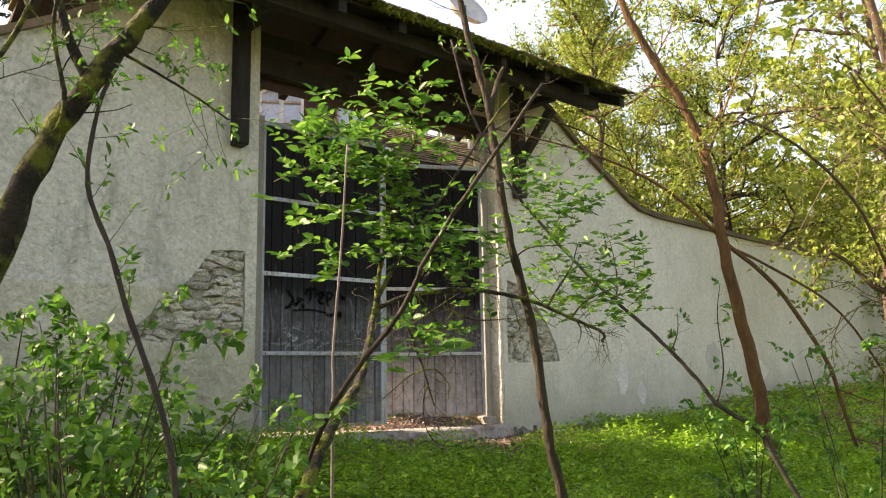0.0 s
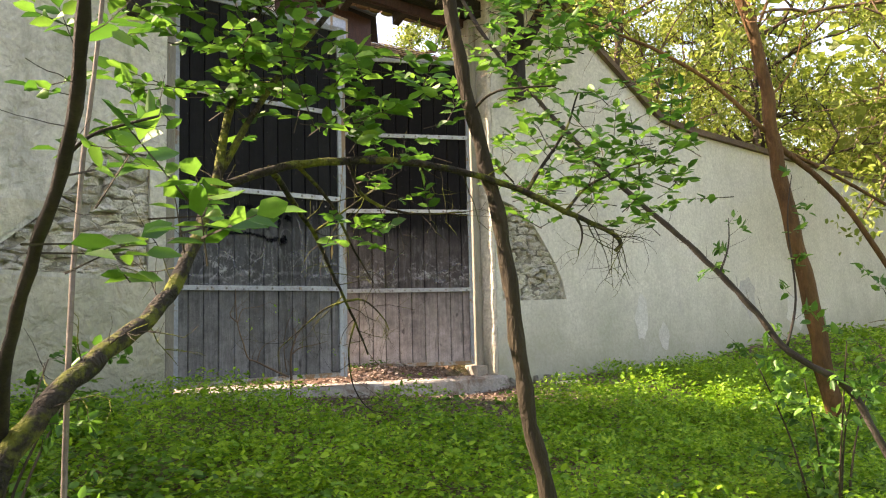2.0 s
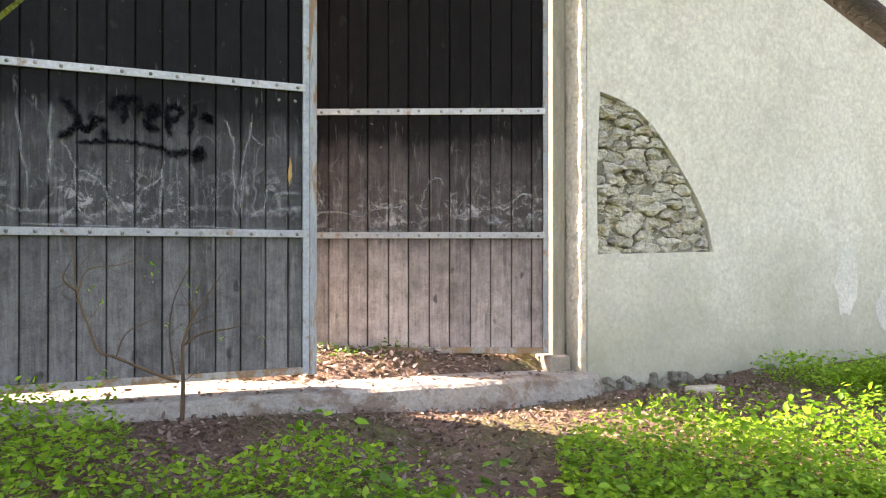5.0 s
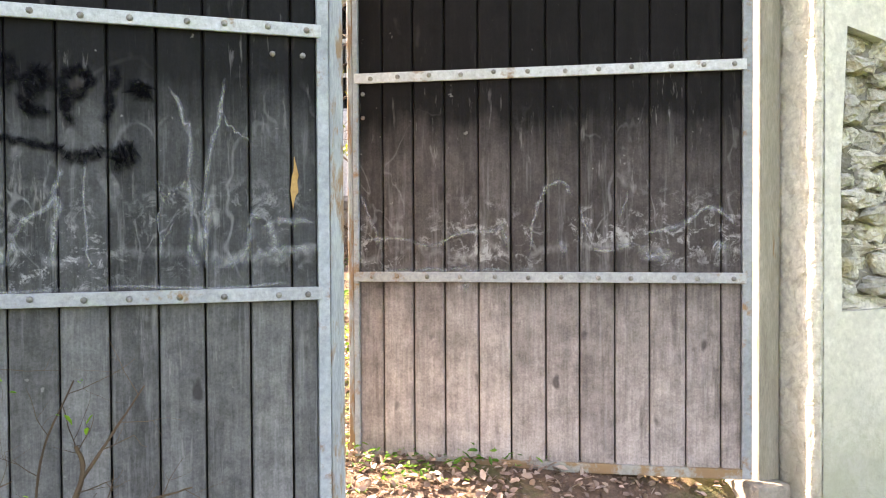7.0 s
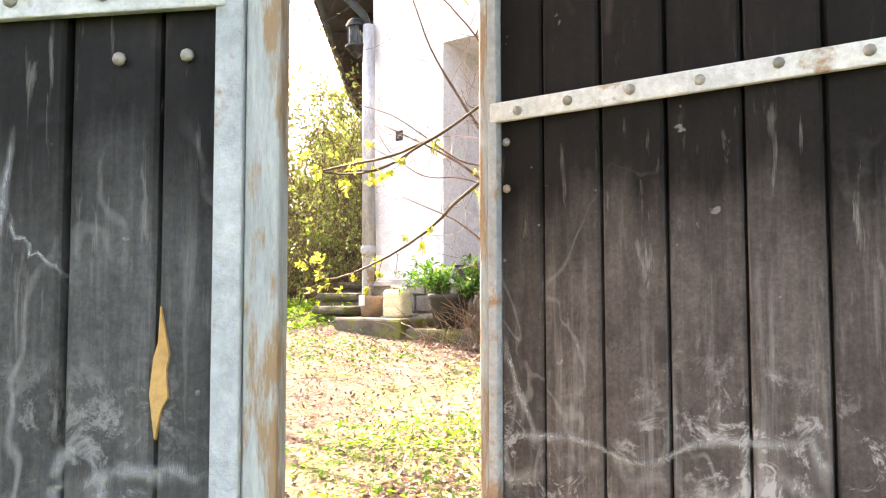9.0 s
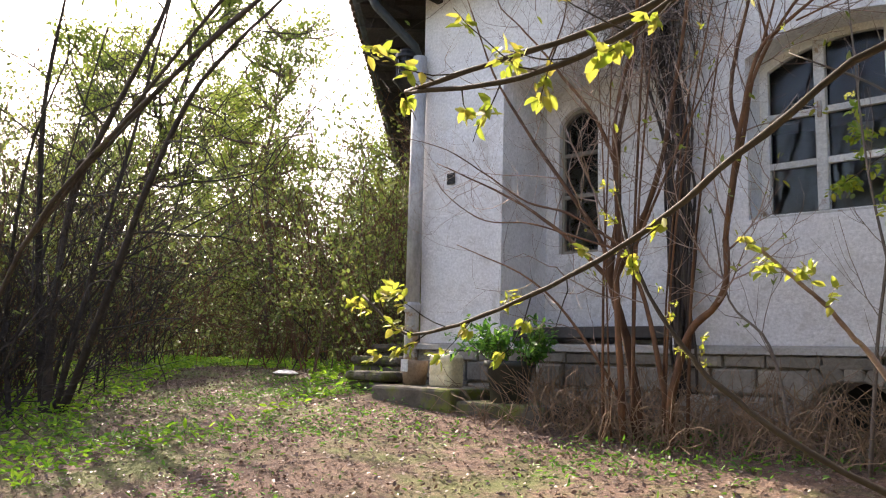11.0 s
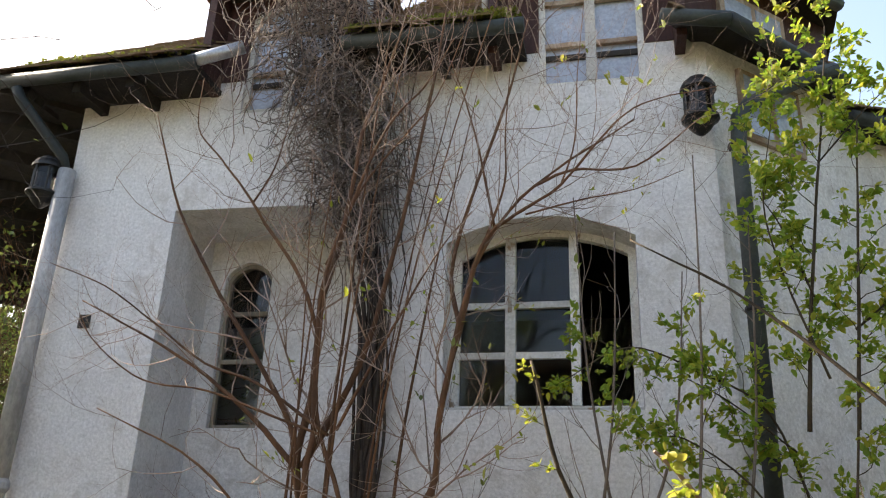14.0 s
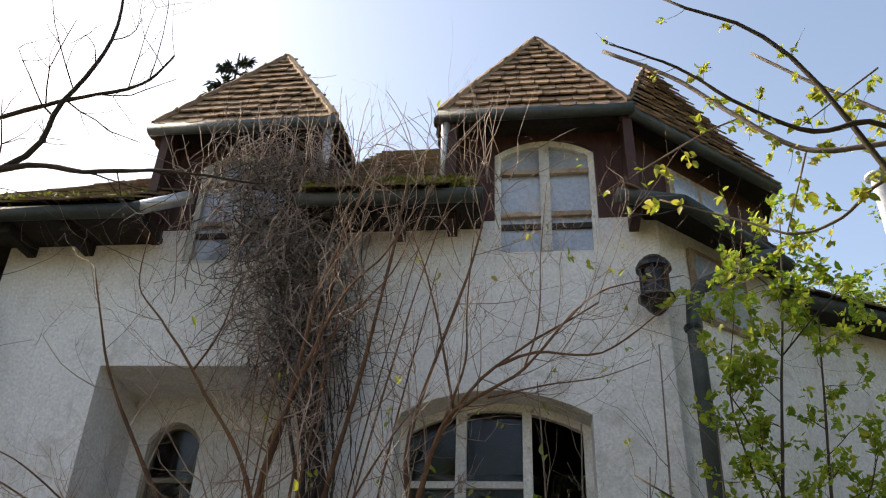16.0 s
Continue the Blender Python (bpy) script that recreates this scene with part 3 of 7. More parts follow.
for side_name, outline, patch, label in (("wall_gate_left", left_outline, PATCH_L, "rough weathered cream plaster garden wall with a patch of bare stone"),
                                         ("wall_gate_right", right_outline, PATCH_R, "rough cream plaster garden wall swooping down, damp stained foot")):
    w = thing(side_name, label, "wall", m=GM, kind="structure")
    part("wall_core", Geo().plate([outline], uvz, 0.42, 0.05), M_MORTAR, w)
    part("plaster_coat", Geo().plate([outline, patch], uvz, 0.05, 0.0), M_WALL if patch is PATCH_L else M_WALL_RIGHT, w, "rough cream plaster")
    top = [p for p in outline if p[1] > 3.0 and (p[0] > 4.3 or p[0] < -0.6)]
    g = Geo()
    for (a0, b0), (a1, b1) in zip(top, top[1:]):
        n = len(g.v)
        g.v += [(a0, -0.07, b0 - 0.02), (a1, -0.07, b1 - 0.02), (a1, 0.49, b1 - 0.02), (a0, 0.49, b0 - 0.02), (a0, -0.07, b0 + 0.06), (a1, -0.07, b1 + 0.06), (a1, 0.49, b1 + 0.06), (a0, 0.49, b0 + 0.06)]
        g.f += [tuple(n + i for i in f) for f in ((0, 1, 5, 4), (2, 3, 7, 6), (4, 5, 6, 7), (0, 3, 2, 1))]
    part("coping", g, M_MOSSTILE, w, "dark mossy coping")
WALL_L, WALL_R = bpy.data.objects["wall_gate_left"], bpy.data.objects["wall_gate_right"]
part("dado_coat", Geo().plate([[(-22, -0.5), (0.12, -0.5), (0.12, 1.63), (-0.6, 1.65), (-1.29, 1.675), (-0.74, 2.2), (-22, 2.22)]], uvz, 0.0, -0.010), M_DADO, WALL_L, "yellowed lower plaster coat")
r = np.random.default_rng(8)
for cu, cz, su, sz in ((6.28, 1.25, 0.16, 0.38), (6.75, 1.0, 0.12, 0.22), (8.9, 1.55, 0.3, 0.35), (10.4, 1.3, 0.4, 0.3)):
    ring = [(cu + su * math.cos(a) * r.uniform(0.6, 1.1), cz + sz * math.sin(a) * r.uniform(0.6, 1.1)) for a in [2 * math.pi * k / 14 for k in range(14)]]
    part("bare_render", Geo().plate([ring], uvz, 0.0, -0.003), M_RENDER, WALL_R, "pale bare render where plaster fell")
# rounded plaster arris that returns into the opening beside the post
g = Geo()
arris = [(3.72, -0.004), (3.694, 0.000), (3.684, 0.010), (3.679, 0.04), (3.676, 0.10), (3.674, 0.20), (3.674, 0.43), (3.699, 0.43), (3.699, 0.06), (3.699, -0.002)]
for i in range(41):
    z = 0.5 + 4.9 * i / 40
    g.v += [(u - (0.003 * math.sin(i * 2.3 + k) + 0.003 * math.sin(i * 5.1 + 2 * k) if 0 < k < 6 else 0), v, z) for k, (u, v) in enumerate(arris)]
for i in range(40):
    g.f += [(10 * i + k, 10 * i + (k + 1) % 10, 10 * i + 10 + (k + 1) % 10, 10 * i + 10 + k) for k in range(10)]
part("plaster_arris", g, M_JAMB, WALL_R, "worn pale plaster arris of the opening", smooth=True)
# rough foot of the wall beside the sill
g = Geo()
rng = np.random.default_rng(5)
for i in range(70):
    u = 3.70 + abs(rng.normal(0, 0.9))
    m = Matrix.Translation((u, rng.uniform(-0.05, 0.0), 0.57 + rng.uniform(-0.06, 0.05))) @ Matrix.Rotation(rng.uniform(0, 3), 4, "Y") @ Matrix.Rotation(rng.uniform(0, 3), 4, "X") @ Matrix.Scale(rng.uniform(0.25, 0.8), 4)
    g.box(-0.06, 0.06, -0.03, 0.05, -0.05, 0.05, m)
part("crumbled_foot", g, M_MORTAR, WALL_R, "crumbling plaster foot", bevel=0.01)

# ---- gate sill and posts ----
g = Geo()
n = 28
for i in range(n + 1):
    u = 0.02 + 3.72 * i / n
    jag = 0.018 * math.sin(i * 2.1) + 0.014 * math.sin(i * 5.3)
    z = 0.735 - 0.05 * i / n
    g.v += [(u, -0.20 + jag, 0.25), (u, -0.13 + jag, z - 0.02), (u, -0.10 + jag, z), (u, 0.75, z + 0.0), (u, 0.75, 0.25)]
for i in range(n):
    for k in range(4):
        a = i * 5 + k
        g.f.append((a, a + 1, a + 6, a + 5))
g.f += [(4, 3, 2, 1, 0), tuple(n * 5 + k for k in range(5))]
solid("gate_sill", g, M_SILL, "worn pale concrete gate sill with a chipped edge", "sill", "structure", m=GM)
w = thing("gate_post", "weathered grey timber gate post on a rusty block", "post", m=GM)
part("shaft", Geo().box(3.556, 3.660, 0.16, 0.30, 0.78, 4.6), M_POST, w, bevel=0.012)
part("base_block", Geo().box(3.50, 3.662, 0.09, 0.31, 0.66, 0.79), M_BLOCK, w, "dark stone base block", bevel=0.02)
w = thing("gate_post", "narrow grey painted timber gate jamb", "post", m=GM)
part("shaft", Geo().box(0.14, 0.215, 0.03, 0.18, 0.70, 4.12), M_POST, w, bevel=0.01)


# ---- gate leaves ----
def rivet_mesh():
    return Geo().lathe((0, 0, 0), [(0.0105, 0.0), (0.010, 0.004), (0.0065, 0.008), (0.002, 0.0095)], 8).mesh("rivet", M_RIVET, True)


RIVET = rivet_mesh()


def gate_leaf(name, m, seams, start, end, material, out, label, bars, low):
    """A tall framed gate leaf; x along it, out = -1 or 1 is the face towards the path; seams are the joints of its boards."""
    leaf = thing(name, label, "gate", "gate leaves", m)
    z0, z1 = low, 4.07
    x0, x1 = seams[0], seams[-1]
    r = np.random.default_rng(len(seams) * 7 + int(out))
    e = 0.005
    for a, b in zip(seams, seams[1:]):
        g, w = Geo(), b - a
        gap = r.uniform(0.0022, 0.004)
        ring = [(gap, -0.014 + e), (gap + e, -0.014), (w - gap - e, -0.014), (w - gap, -0.014 + e), (w - gap, 0.014 - e), (w - gap - e, 0.014), (gap + e, 0.014), (gap, 0.014 - e)]
        g.v = [(p, q, z) for z in (z0 + 0.02, z1 - 0.02) for p, q in ring]
        g.f = [(i, (i + 1) % 8, 8 + (i + 1) % 8, 8 + i) for i in range(8)] + [tuple(range(8))[::-1], tuple(range(8, 16))]
        piece("board", g.mesh("board", material), leaf, Matrix.Translation((a, r.uniform(-0.003, 0.003), 0)) @ Matrix.Rotation(r.normal(0, 0.008), 4, "Z"))
    part("backing_board", Geo().box(x0, x1, -0.026 if out > 0 else 0.018, -0.018 if out > 0 else 0.026, z0 + 0.02, z1 - 0.02), M_TIMBER, leaf)
    front, back = out * 0.030, -out * 0.016
    y0, y1 = sorted((front, back))
    part("hinge_stile", Geo().box(start, x0 + 0.002, y0, y1, z0 - 0.01, z1 + 0.02), M_STEEL, leaf, "pale grey painted steel with rust", bevel=0.004)
    split = x1 + (end - x1) * 0.43
    part("free_stile", Geo().box(x1 - 0.002, split, y0, y1, z0 - 0.01, z1 + 0.02), M_STEEL, leaf, "pale grey painted steel with rust", bevel=0.003)
    y0, y1 = sorted((out * 0.024, -out * 0.012))
    part("cover_strip", Geo().box(split + 0.0015, end, y0, y1, z0 - 0.02, z1 + 0.02), M_STRIP, leaf, "grey cover strip with ochre rust streaks", bevel=0.004)
    part("top_rail", Geo().box(start, end, -0.0285, 0.0285, z1 - 0.02, z1 + 0.03), M_STEEL, leaf, bevel=0.004)
    part("bottom_rail", Geo().box(x0, x1, -0.028, 0.028, z0 - 0.012, z0 + 0.028), M_RUST, leaf, "rusty steel rail", bevel=0.004)
    for z in bars:
        y0, y1 = sorted((out * 0.018, out * 0.0335))
        bar = part("cross_bar", Geo().box(x0 - 0.012, x1 + 0.012, y0, y1, z - 0.021, z + 0.021), M_BAR, leaf, "whitish riveted flat bar", bevel=0.003)
        for a, b in zip(seams, seams[1:]):
            piece("rivet", RIVET, bar, Matrix.Translation(((a + b) / 2 + r.normal(0, 0.008), out * 0.0335, z + r.normal(0, 0.003))) @ Matrix.Rotation(-out * math.pi / 2, 4, "X"))
    return leaf


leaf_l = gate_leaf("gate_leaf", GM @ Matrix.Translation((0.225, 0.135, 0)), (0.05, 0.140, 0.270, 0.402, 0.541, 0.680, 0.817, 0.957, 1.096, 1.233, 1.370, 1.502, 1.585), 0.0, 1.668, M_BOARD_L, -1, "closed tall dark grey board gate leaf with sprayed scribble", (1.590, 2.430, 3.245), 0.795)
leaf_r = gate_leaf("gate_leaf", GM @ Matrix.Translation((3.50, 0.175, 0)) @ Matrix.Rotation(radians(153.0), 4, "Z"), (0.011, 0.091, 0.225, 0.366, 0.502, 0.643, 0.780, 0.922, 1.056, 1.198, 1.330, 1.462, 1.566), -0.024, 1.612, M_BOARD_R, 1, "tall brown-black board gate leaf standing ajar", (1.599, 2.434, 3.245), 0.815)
for leaf, pts, out in ((leaf_l, ((1.54, 2.352), (1.445, 2.352)), -1), (leaf_r, ((1.545, 2.37), (1.545, 2.27)), 1)):
    for x, z in pts:
        piece("bolt_head", RIVET, leaf, Matrix.Translation((x, out * 0.016, z)) @ Matrix.Rotation(-out * math.pi / 2, 4, "X") @ Matrix.Scale(0.9, 4))
g = Geo().plate([[(1.497, 1.92), (1.505, 1.862), (1.513, 1.90), (1.522, 1.915), (1.519, 1.95), (1.523, 1.97), (1.510, 2.03), (1.508, 1.985), (1.502, 1.965)]], lambda a, z, d: (a, d, z), -0.012, -0.019)
part("fresh_splinter", g, surface("fresh_wood", (0.5, 0.28, 0.1), (0.62, 0.4, 0.17), 8, 60), leaf_l, "splintered fresh yellow wood")


def daub(name, colour, strength, grain, lo, hi, ragged):
    """Thin paint or salt that fades out over the edges of its stroke and is worn through by grain."""
    m, t, p = shader(name)
    p.inputs["Base Color"].default_value, p.inputs["Roughness"].default_value = (*colour, 1), 0.95
    p.inputs["Specular IOR Level"].default_value = 0.05
    uv = t.nodes.new("ShaderNodeUVMap")
    xy = t.nodes.new("ShaderNodeSeparateXYZ")
    t.links.new(uv.outputs[0], xy.inputs[0])
    place = t.nodes.new("ShaderNodeNewGeometry").outputs["Position"]
    edge = arith(t, "ADD", xy.outputs["X"], arith(t, "MULTIPLY", arith(t, "SUBTRACT", noise_at(t, place, grain * 0.5, 5, 0.7), 0.5), ragged))
    soft = ramp(t, arith(t, "MULTIPLY", edge, xy.outputs["Y"]), (lo, 0.0), (hi, strength))
    worn = ramp(t, noise_at(t, place, grain, 6, 0.7), (0.30, 0.45 if ragged < 0.5 else 0.2), (0.55, 1.0))
    clear = t.nodes.new("ShaderNodeBsdfTransparent")
    mix = t.nodes.new("ShaderNodeMixShader")
    t.links.new(arith(t, "MULTIPLY", soft, worn), mix.inputs[0])
    t.links.new(clear.outputs[0], mix.inputs[1])
    t.links.new(p.outputs[0], mix.inputs[2])
    t.links.new(mix.outputs[0], t.nodes["Material Output"].inputs[0])
    return m


def stroke(name, pts, width, y, material, parent, label):
    """A flat stroke in the plane y, through points (x, z): full along its middle, fading to the edges and ends."""
    line = smooth_line([(a, 0, b) for a, b in pts], 6)
    line = [p + Vector((0.006 * math.sin(i * 2.3 + p.z * 90), 0, 0.006 * math.sin(i * 1.7 + p.x * 80))) for i, p in enumerate(line)]
    k = len(line)
    v, f, uv = [], [], []
    for i, p in enumerate(line):
        d = (line[min(i + 1, k - 1)] - line[max(i - 1, 0)]).normalized()
        s = Vector((-d.z, 0, d.x)) * width * (0.8 + 0.25 * math.sin(i * 1.7 + p.x * 40))
        v += [(p.x + s.x, y, p.z + s.z), (p.x, y, p.z), (p.x - s.x, y, p.z - s.z)]
        end = min(1.0, 0.35 + min(i, k - 1 - i) * 0.3)
        uv += [(0.0, end), (1.0, end), (0.0, end)]
    for i in range(k - 1):
        for j in (0, 1):
            a = 3 * i + j
            f.append((a, a + 1, a + 4, a + 3))
    me = bpy.data.meshes.new(name)
    me.from_pydata(v, [], f)
    layer = me.uv_layers.new(name="UVMap")
    for loop in me.loops:
        layer.data[loop.index].uv = uv[loop.vertex_index]
    me.materials.append(material)
    me.update()
    ob = new(name, me)
    ob.parent = parent
    return tagged(ob, label)


M_SPRAY = daub("black_spray_paint", (0.005, 0.005, 0.006), 0.92, 60, 0.05, 0.7, 0.35)
M_SALT = daub("salt_bloom", (0.33, 0.34, 0.35), 0.5, 50, 0.25, 0.95, 1.1)
for pts, wd in (([(0.33, 2.27), (0.372, 2.216), (0.409, 2.168), (0.386, 2.116), (0.354, 2.088), (0.31, 2.072)], 0.026),
                ([(0.409, 2.168), (0.418, 2.118), (0.464, 2.131), (0.473, 2.214)], 0.026), ([(0.45, 2.10), (0.492, 2.164), (0.539, 2.177)], 0.024), ([(0.535, 2.135), (0.52, 2.06)], 0.026),
                ([(0.56, 2.22), (0.587, 2.28), (0.635, 2.292), (0.715, 2.298)], 0.025), ([(0.635, 2.288), (0.632, 2.22), (0.622, 2.155)], 0.024), ([(0.689, 2.21), (0.713, 2.273)], 0.022),
                ([(0.722, 2.205), (0.772, 2.267), (0.792, 2.227), (0.748, 2.192), (0.736, 2.149), (0.80, 2.142)], 0.027),
                ([(0.832, 2.144), (0.842, 2.251), (0.893, 2.27), (0.909, 2.224), (0.842, 2.177), (0.868, 2.104)], 0.021), ([(0.986, 2.29), (0.971, 2.207), (0.951, 2.11)], 0.020), ([(1.03, 2.216), (1.055, 2.218), (1.078, 2.218)], 0.036),
                ([(0.385, 2.046), (0.539, 2.058), (0.663, 2.063), (0.792, 2.042), (0.84, 2.03)], 0.017), ([(0.832, 2.023), (0.893, 2.012), (0.955, 2.040)], 0.026), ([(0.975, 2.005), (1.0, 2.018), (1.04, 2.035)], 0.046)):
    stroke("spray_stroke", pts, wd * 1.3, -0.0205, M_SPRAY, leaf_l, "black spray paint scribble")
for pts, wd in (([(0.279, 2.26), (0.273, 2.079), (0.281, 1.98), (0.272, 1.82)], 0.020), ([(0.318, 2.07), (0.371, 1.974), (0.393, 1.904), (0.393, 1.79)], 0.012), ([(0.40, 1.912), (0.463, 1.882), (0.51, 1.857), (0.529, 1.816), (0.557, 1.755), (0.605, 1.685)], 0.015),
                ([(0.682, 1.69), (0.712, 1.80), (0.742, 1.833), (0.801, 1.877), (0.832, 2.01)], 0.015), ([(0.606, 1.765), (0.634, 1.725), (0.675, 1.682)], 0.016), ([(0.82, 1.93), (0.81, 1.83), (0.80, 1.68)], 0.018), ([(0.893, 2.041), (0.887, 1.901), (0.897, 1.751), (0.905, 1.68)], 0.008),
                ([(1.134, 2.23), (1.178, 2.133), (1.195, 2.068), (1.189, 1.868), (1.193, 1.735), (1.213, 1.675)], 0.013), ([(1.298, 2.27), (1.276, 2.117), (1.248, 1.993), (1.233, 1.803), (1.244, 1.67)], 0.012), ([(1.25, 1.90), (1.235, 1.82), (1.225, 1.72)], 0.030),
                ([(1.287, 2.162), (1.321, 2.108), (1.385, 2.070)], 0.006), ([(1.256, 1.695), (1.344, 1.715), (1.367, 1.761), (1.378, 1.84), (1.405, 1.828)], 0.018), ([(1.405, 1.80), (1.447, 1.819), (1.578, 1.823)], 0.020), ([(1.245, 1.68), (1.35, 1.70), (1.458, 1.728), (1.588, 1.738)], 0.022), ([(1.43, 1.82), (1.445, 1.76), (1.47, 1.70)], 0.022),
                ([(1.085, 1.945), (1.124, 1.899), (1.185, 1.948)], 0.007), ([(1.098, 1.735), (1.145, 1.823)], 0.008), ([(1.11, 1.90), (1.10, 1.80), (1.105, 1.70)], 0.007), ([(0.90, 1.62), (1.2, 1.618), (1.5, 1.622)], 0.010), ([(0.1, 1.622), (0.45, 1.618), (0.85, 1.622)], 0.010), ([(0.12, 2.25), (0.15, 2.0), (0.19, 1.75)], 0.014), ([(0.06, 1.72), (0.13, 1.70), (0.26, 1.69)], 0.018)):
    stroke("salt_run", pts, wd * 1.25, -0.0200, M_SALT, leaf_l, "pale salt bloom")
for pts, wd in (([(1.556, 1.96), (1.508, 1.831), (1.48, 1.72)], 0.012), ([(1.545, 1.76), (1.391, 1.754), (1.246, 1.723), (1.132, 1.774), (0.925, 1.802)], 0.011), ([(0.85, 1.68), (0.822, 1.858), (0.78, 1.956), (0.725, 1.989), (0.665, 1.935)], 0.011),
                ([(0.641, 1.885), (0.595, 1.765)], 0.009), ([(0.42, 1.76), (0.245, 1.815), (0.139, 1.878), (0.025, 1.801)], 0.014), ([(0.489, 1.829), (0.445, 1.95)], 0.008), ([(1.10, 1.66), (1.105, 1.575), (1.12, 1.53)], 0.022), ([(0.40, 1.73), (0.35, 1.68), (0.26, 1.70)], 0.03), ([(0.72, 1.75), (0.70, 1.68)], 0.02),
                ([(0.95, 1.83), (0.945, 1.72)], 0.015), ([(1.5, 1.62), (1.2, 1.63), (0.8, 1.625)], 0.009), ([(0.12, 1.75), (0.06, 1.70)], 0.022), ([(0.6, 1.72), (0.5, 1.71), (0.42, 1.74)], 0.010)):
    stroke("salt_run", pts, wd * 1.6, 0.0195, M_SALT, leaf_r, "pale salt bloom")

# ---- gate roof with its timbers ----
roof = thing("gate_roof", "mossy tiled gate roof on dark timber rafters", "roof", m=GM, kind="structure")
EAVE_F, EAVE_B, RIDGE = (-1.14, 5.06), (1.4, 5.02), (0.12, 5.6)
U0, U1 = -2.0, 5.14


def slab(p, q, thick, u0, u1):
    g = Geo()
    (v0, z0), (v1, z1) = p, q
    return g.plate([[(v0, z0), (v1, z1), (v1, z1 + thick), (v0, z0 + thick)]], lambda a, b, d: (d, a, b), u0, u1)


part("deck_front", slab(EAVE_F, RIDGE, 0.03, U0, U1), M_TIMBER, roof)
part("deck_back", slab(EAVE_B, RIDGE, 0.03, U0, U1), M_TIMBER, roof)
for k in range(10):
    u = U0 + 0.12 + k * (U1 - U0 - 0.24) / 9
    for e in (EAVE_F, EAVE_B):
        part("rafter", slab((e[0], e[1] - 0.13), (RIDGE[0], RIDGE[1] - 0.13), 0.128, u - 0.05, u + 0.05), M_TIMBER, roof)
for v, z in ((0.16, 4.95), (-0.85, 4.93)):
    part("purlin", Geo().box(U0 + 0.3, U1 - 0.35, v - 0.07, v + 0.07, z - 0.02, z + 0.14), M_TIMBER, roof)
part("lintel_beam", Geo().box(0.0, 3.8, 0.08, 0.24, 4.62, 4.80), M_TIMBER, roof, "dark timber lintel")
part("flashing", Geo().box(0.13, 3.67, 0.24, 0.30, 4.52, 4.63), M_REDWOOD, roof)


def tile_rows(p0, p1, q0, q1, w, h, rng, lap=0.62):
    """Matrices of lapped tiles on the roof face with eave p0-p1 and top q0-q1."""
    p0, p1, q0, q1 = (Vector(a) for a in (p0, p1, q0, q1))
    up = ((q0 + q1) / 2 - (p0 + p1) / 2)
    along = (p1 - p0).normalized()
    normal = along.cross(up.normalized()).normalized()
    rows = max(int(up.length / (h * lap)), 1)
    out = []
    for r in range(rows):
        s = (r + 0.3) / rows
        a, b = p0.lerp(q0, s), p1.lerp(q1, s)
        span = (b - a).length
        count = max(int(round(span / w)), 1)
        shift = 0.5 * (r % 2)
        rise = (up.normalized() - normal * 0.11).normalized()
        for c in range(count):
            x = (c + 0.5 + shift * 0.5) / count
            if x > 1:
                continue
            o = a.lerp(b, x) + normal * (0.024 + rng.uniform(-0.005, 0.008))
            m = Matrix.Identity(4)
            ax = along * (span / count / w)
            tilt = rng.normal(0, 0.02)
            rr = (rise + along * tilt).normalized()
            nn = ax.normalized().cross(rr)
            m.col[0], m.col[1], m.col[2], m.col[3] = (*ax, 0), (*rr, 0), (*nn, 0), (*o, 1)
            out.append(m)
    return out


def tile_shape(w, h):
    g = Geo()
    t = 0.017
    g.v = [(-w * 0.48, -h / 2 + 0.02, 0), (-w * 0.2, -h / 2, 0), (w * 0.2, -h / 2, 0), (w * 0.48, -h / 2 + 0.02, 0), (w * 0.48, h / 2, -t), (-w * 0.48, h / 2, -t)]
    g.v += [(x, y, z + t) for x, y, z in g.v]
    g.f = [(6, 7, 8, 9, 10, 11), (0, 1, 7, 6), (1, 2, 8, 7), (2, 3, 9, 8), (3, 4, 10, 9), (5, 0, 6, 11)]
    return g


def joined_tiles(mats, w, h):
    g, base = Geo(), tile_shape(w, h)
    for m in mats:
        n = len(g.v)
        g.v += [tuple(m @ Vector(v)) for v in base.v]
        g.f += [tuple(n + i for i in f) for f in base.f]
    return g


rng = np.random.default_rng(11)
tz = 0.03
mats = tile_rows((U0, EAVE_F[0] - 0.06, EAVE_F[1] + tz), (U1, EAVE_F[0] - 0.06, EAVE_F[1] + tz), (U0, RIDGE[0], RIDGE[1] + tz), (U1, RIDGE[0], RIDGE[1] + tz), 0.18, 0.32, rng)
tiles = part("roof_tiles", joined_tiles(mats, 0.18, 0.32), M_MOSSTILE, roof, "lapped mossy clay tiles")
tagged(tiles, kind="stuff")
mats = tile_rows((U1, EAVE_B[0] + 0.06, EAVE_B[1] + tz), (U0, EAVE_B[0] + 0.06, EAVE_B[1] + tz), (U1, RIDGE[0], RIDGE[1] + tz), (U0, RIDGE[0], RIDGE[1] + tz), 0.18, 0.32, rng)
tagged(part("roof_tiles", joined_tiles(mats, 0.18, 0.32), M_MOSSTILE, roof, "lapped clay tiles"), kind="stuff")
at = np.stack([rng.uniform(U0, U1, 9000), EAVE_F[0] - 0.14 + np.abs(rng.normal(0, 0.12, 9000)), np.zeros(9000)], axis=1)
keep = np.array([noise.noise(Vector((a[0] * 1.7, a[1] * 2, 3.0))) > -0.25 for a in at])
at = at[keep]
at[:, 2] = EAVE_F[1] + 0.06 + (at[:, 1] - EAVE_F[0]) * 0.42
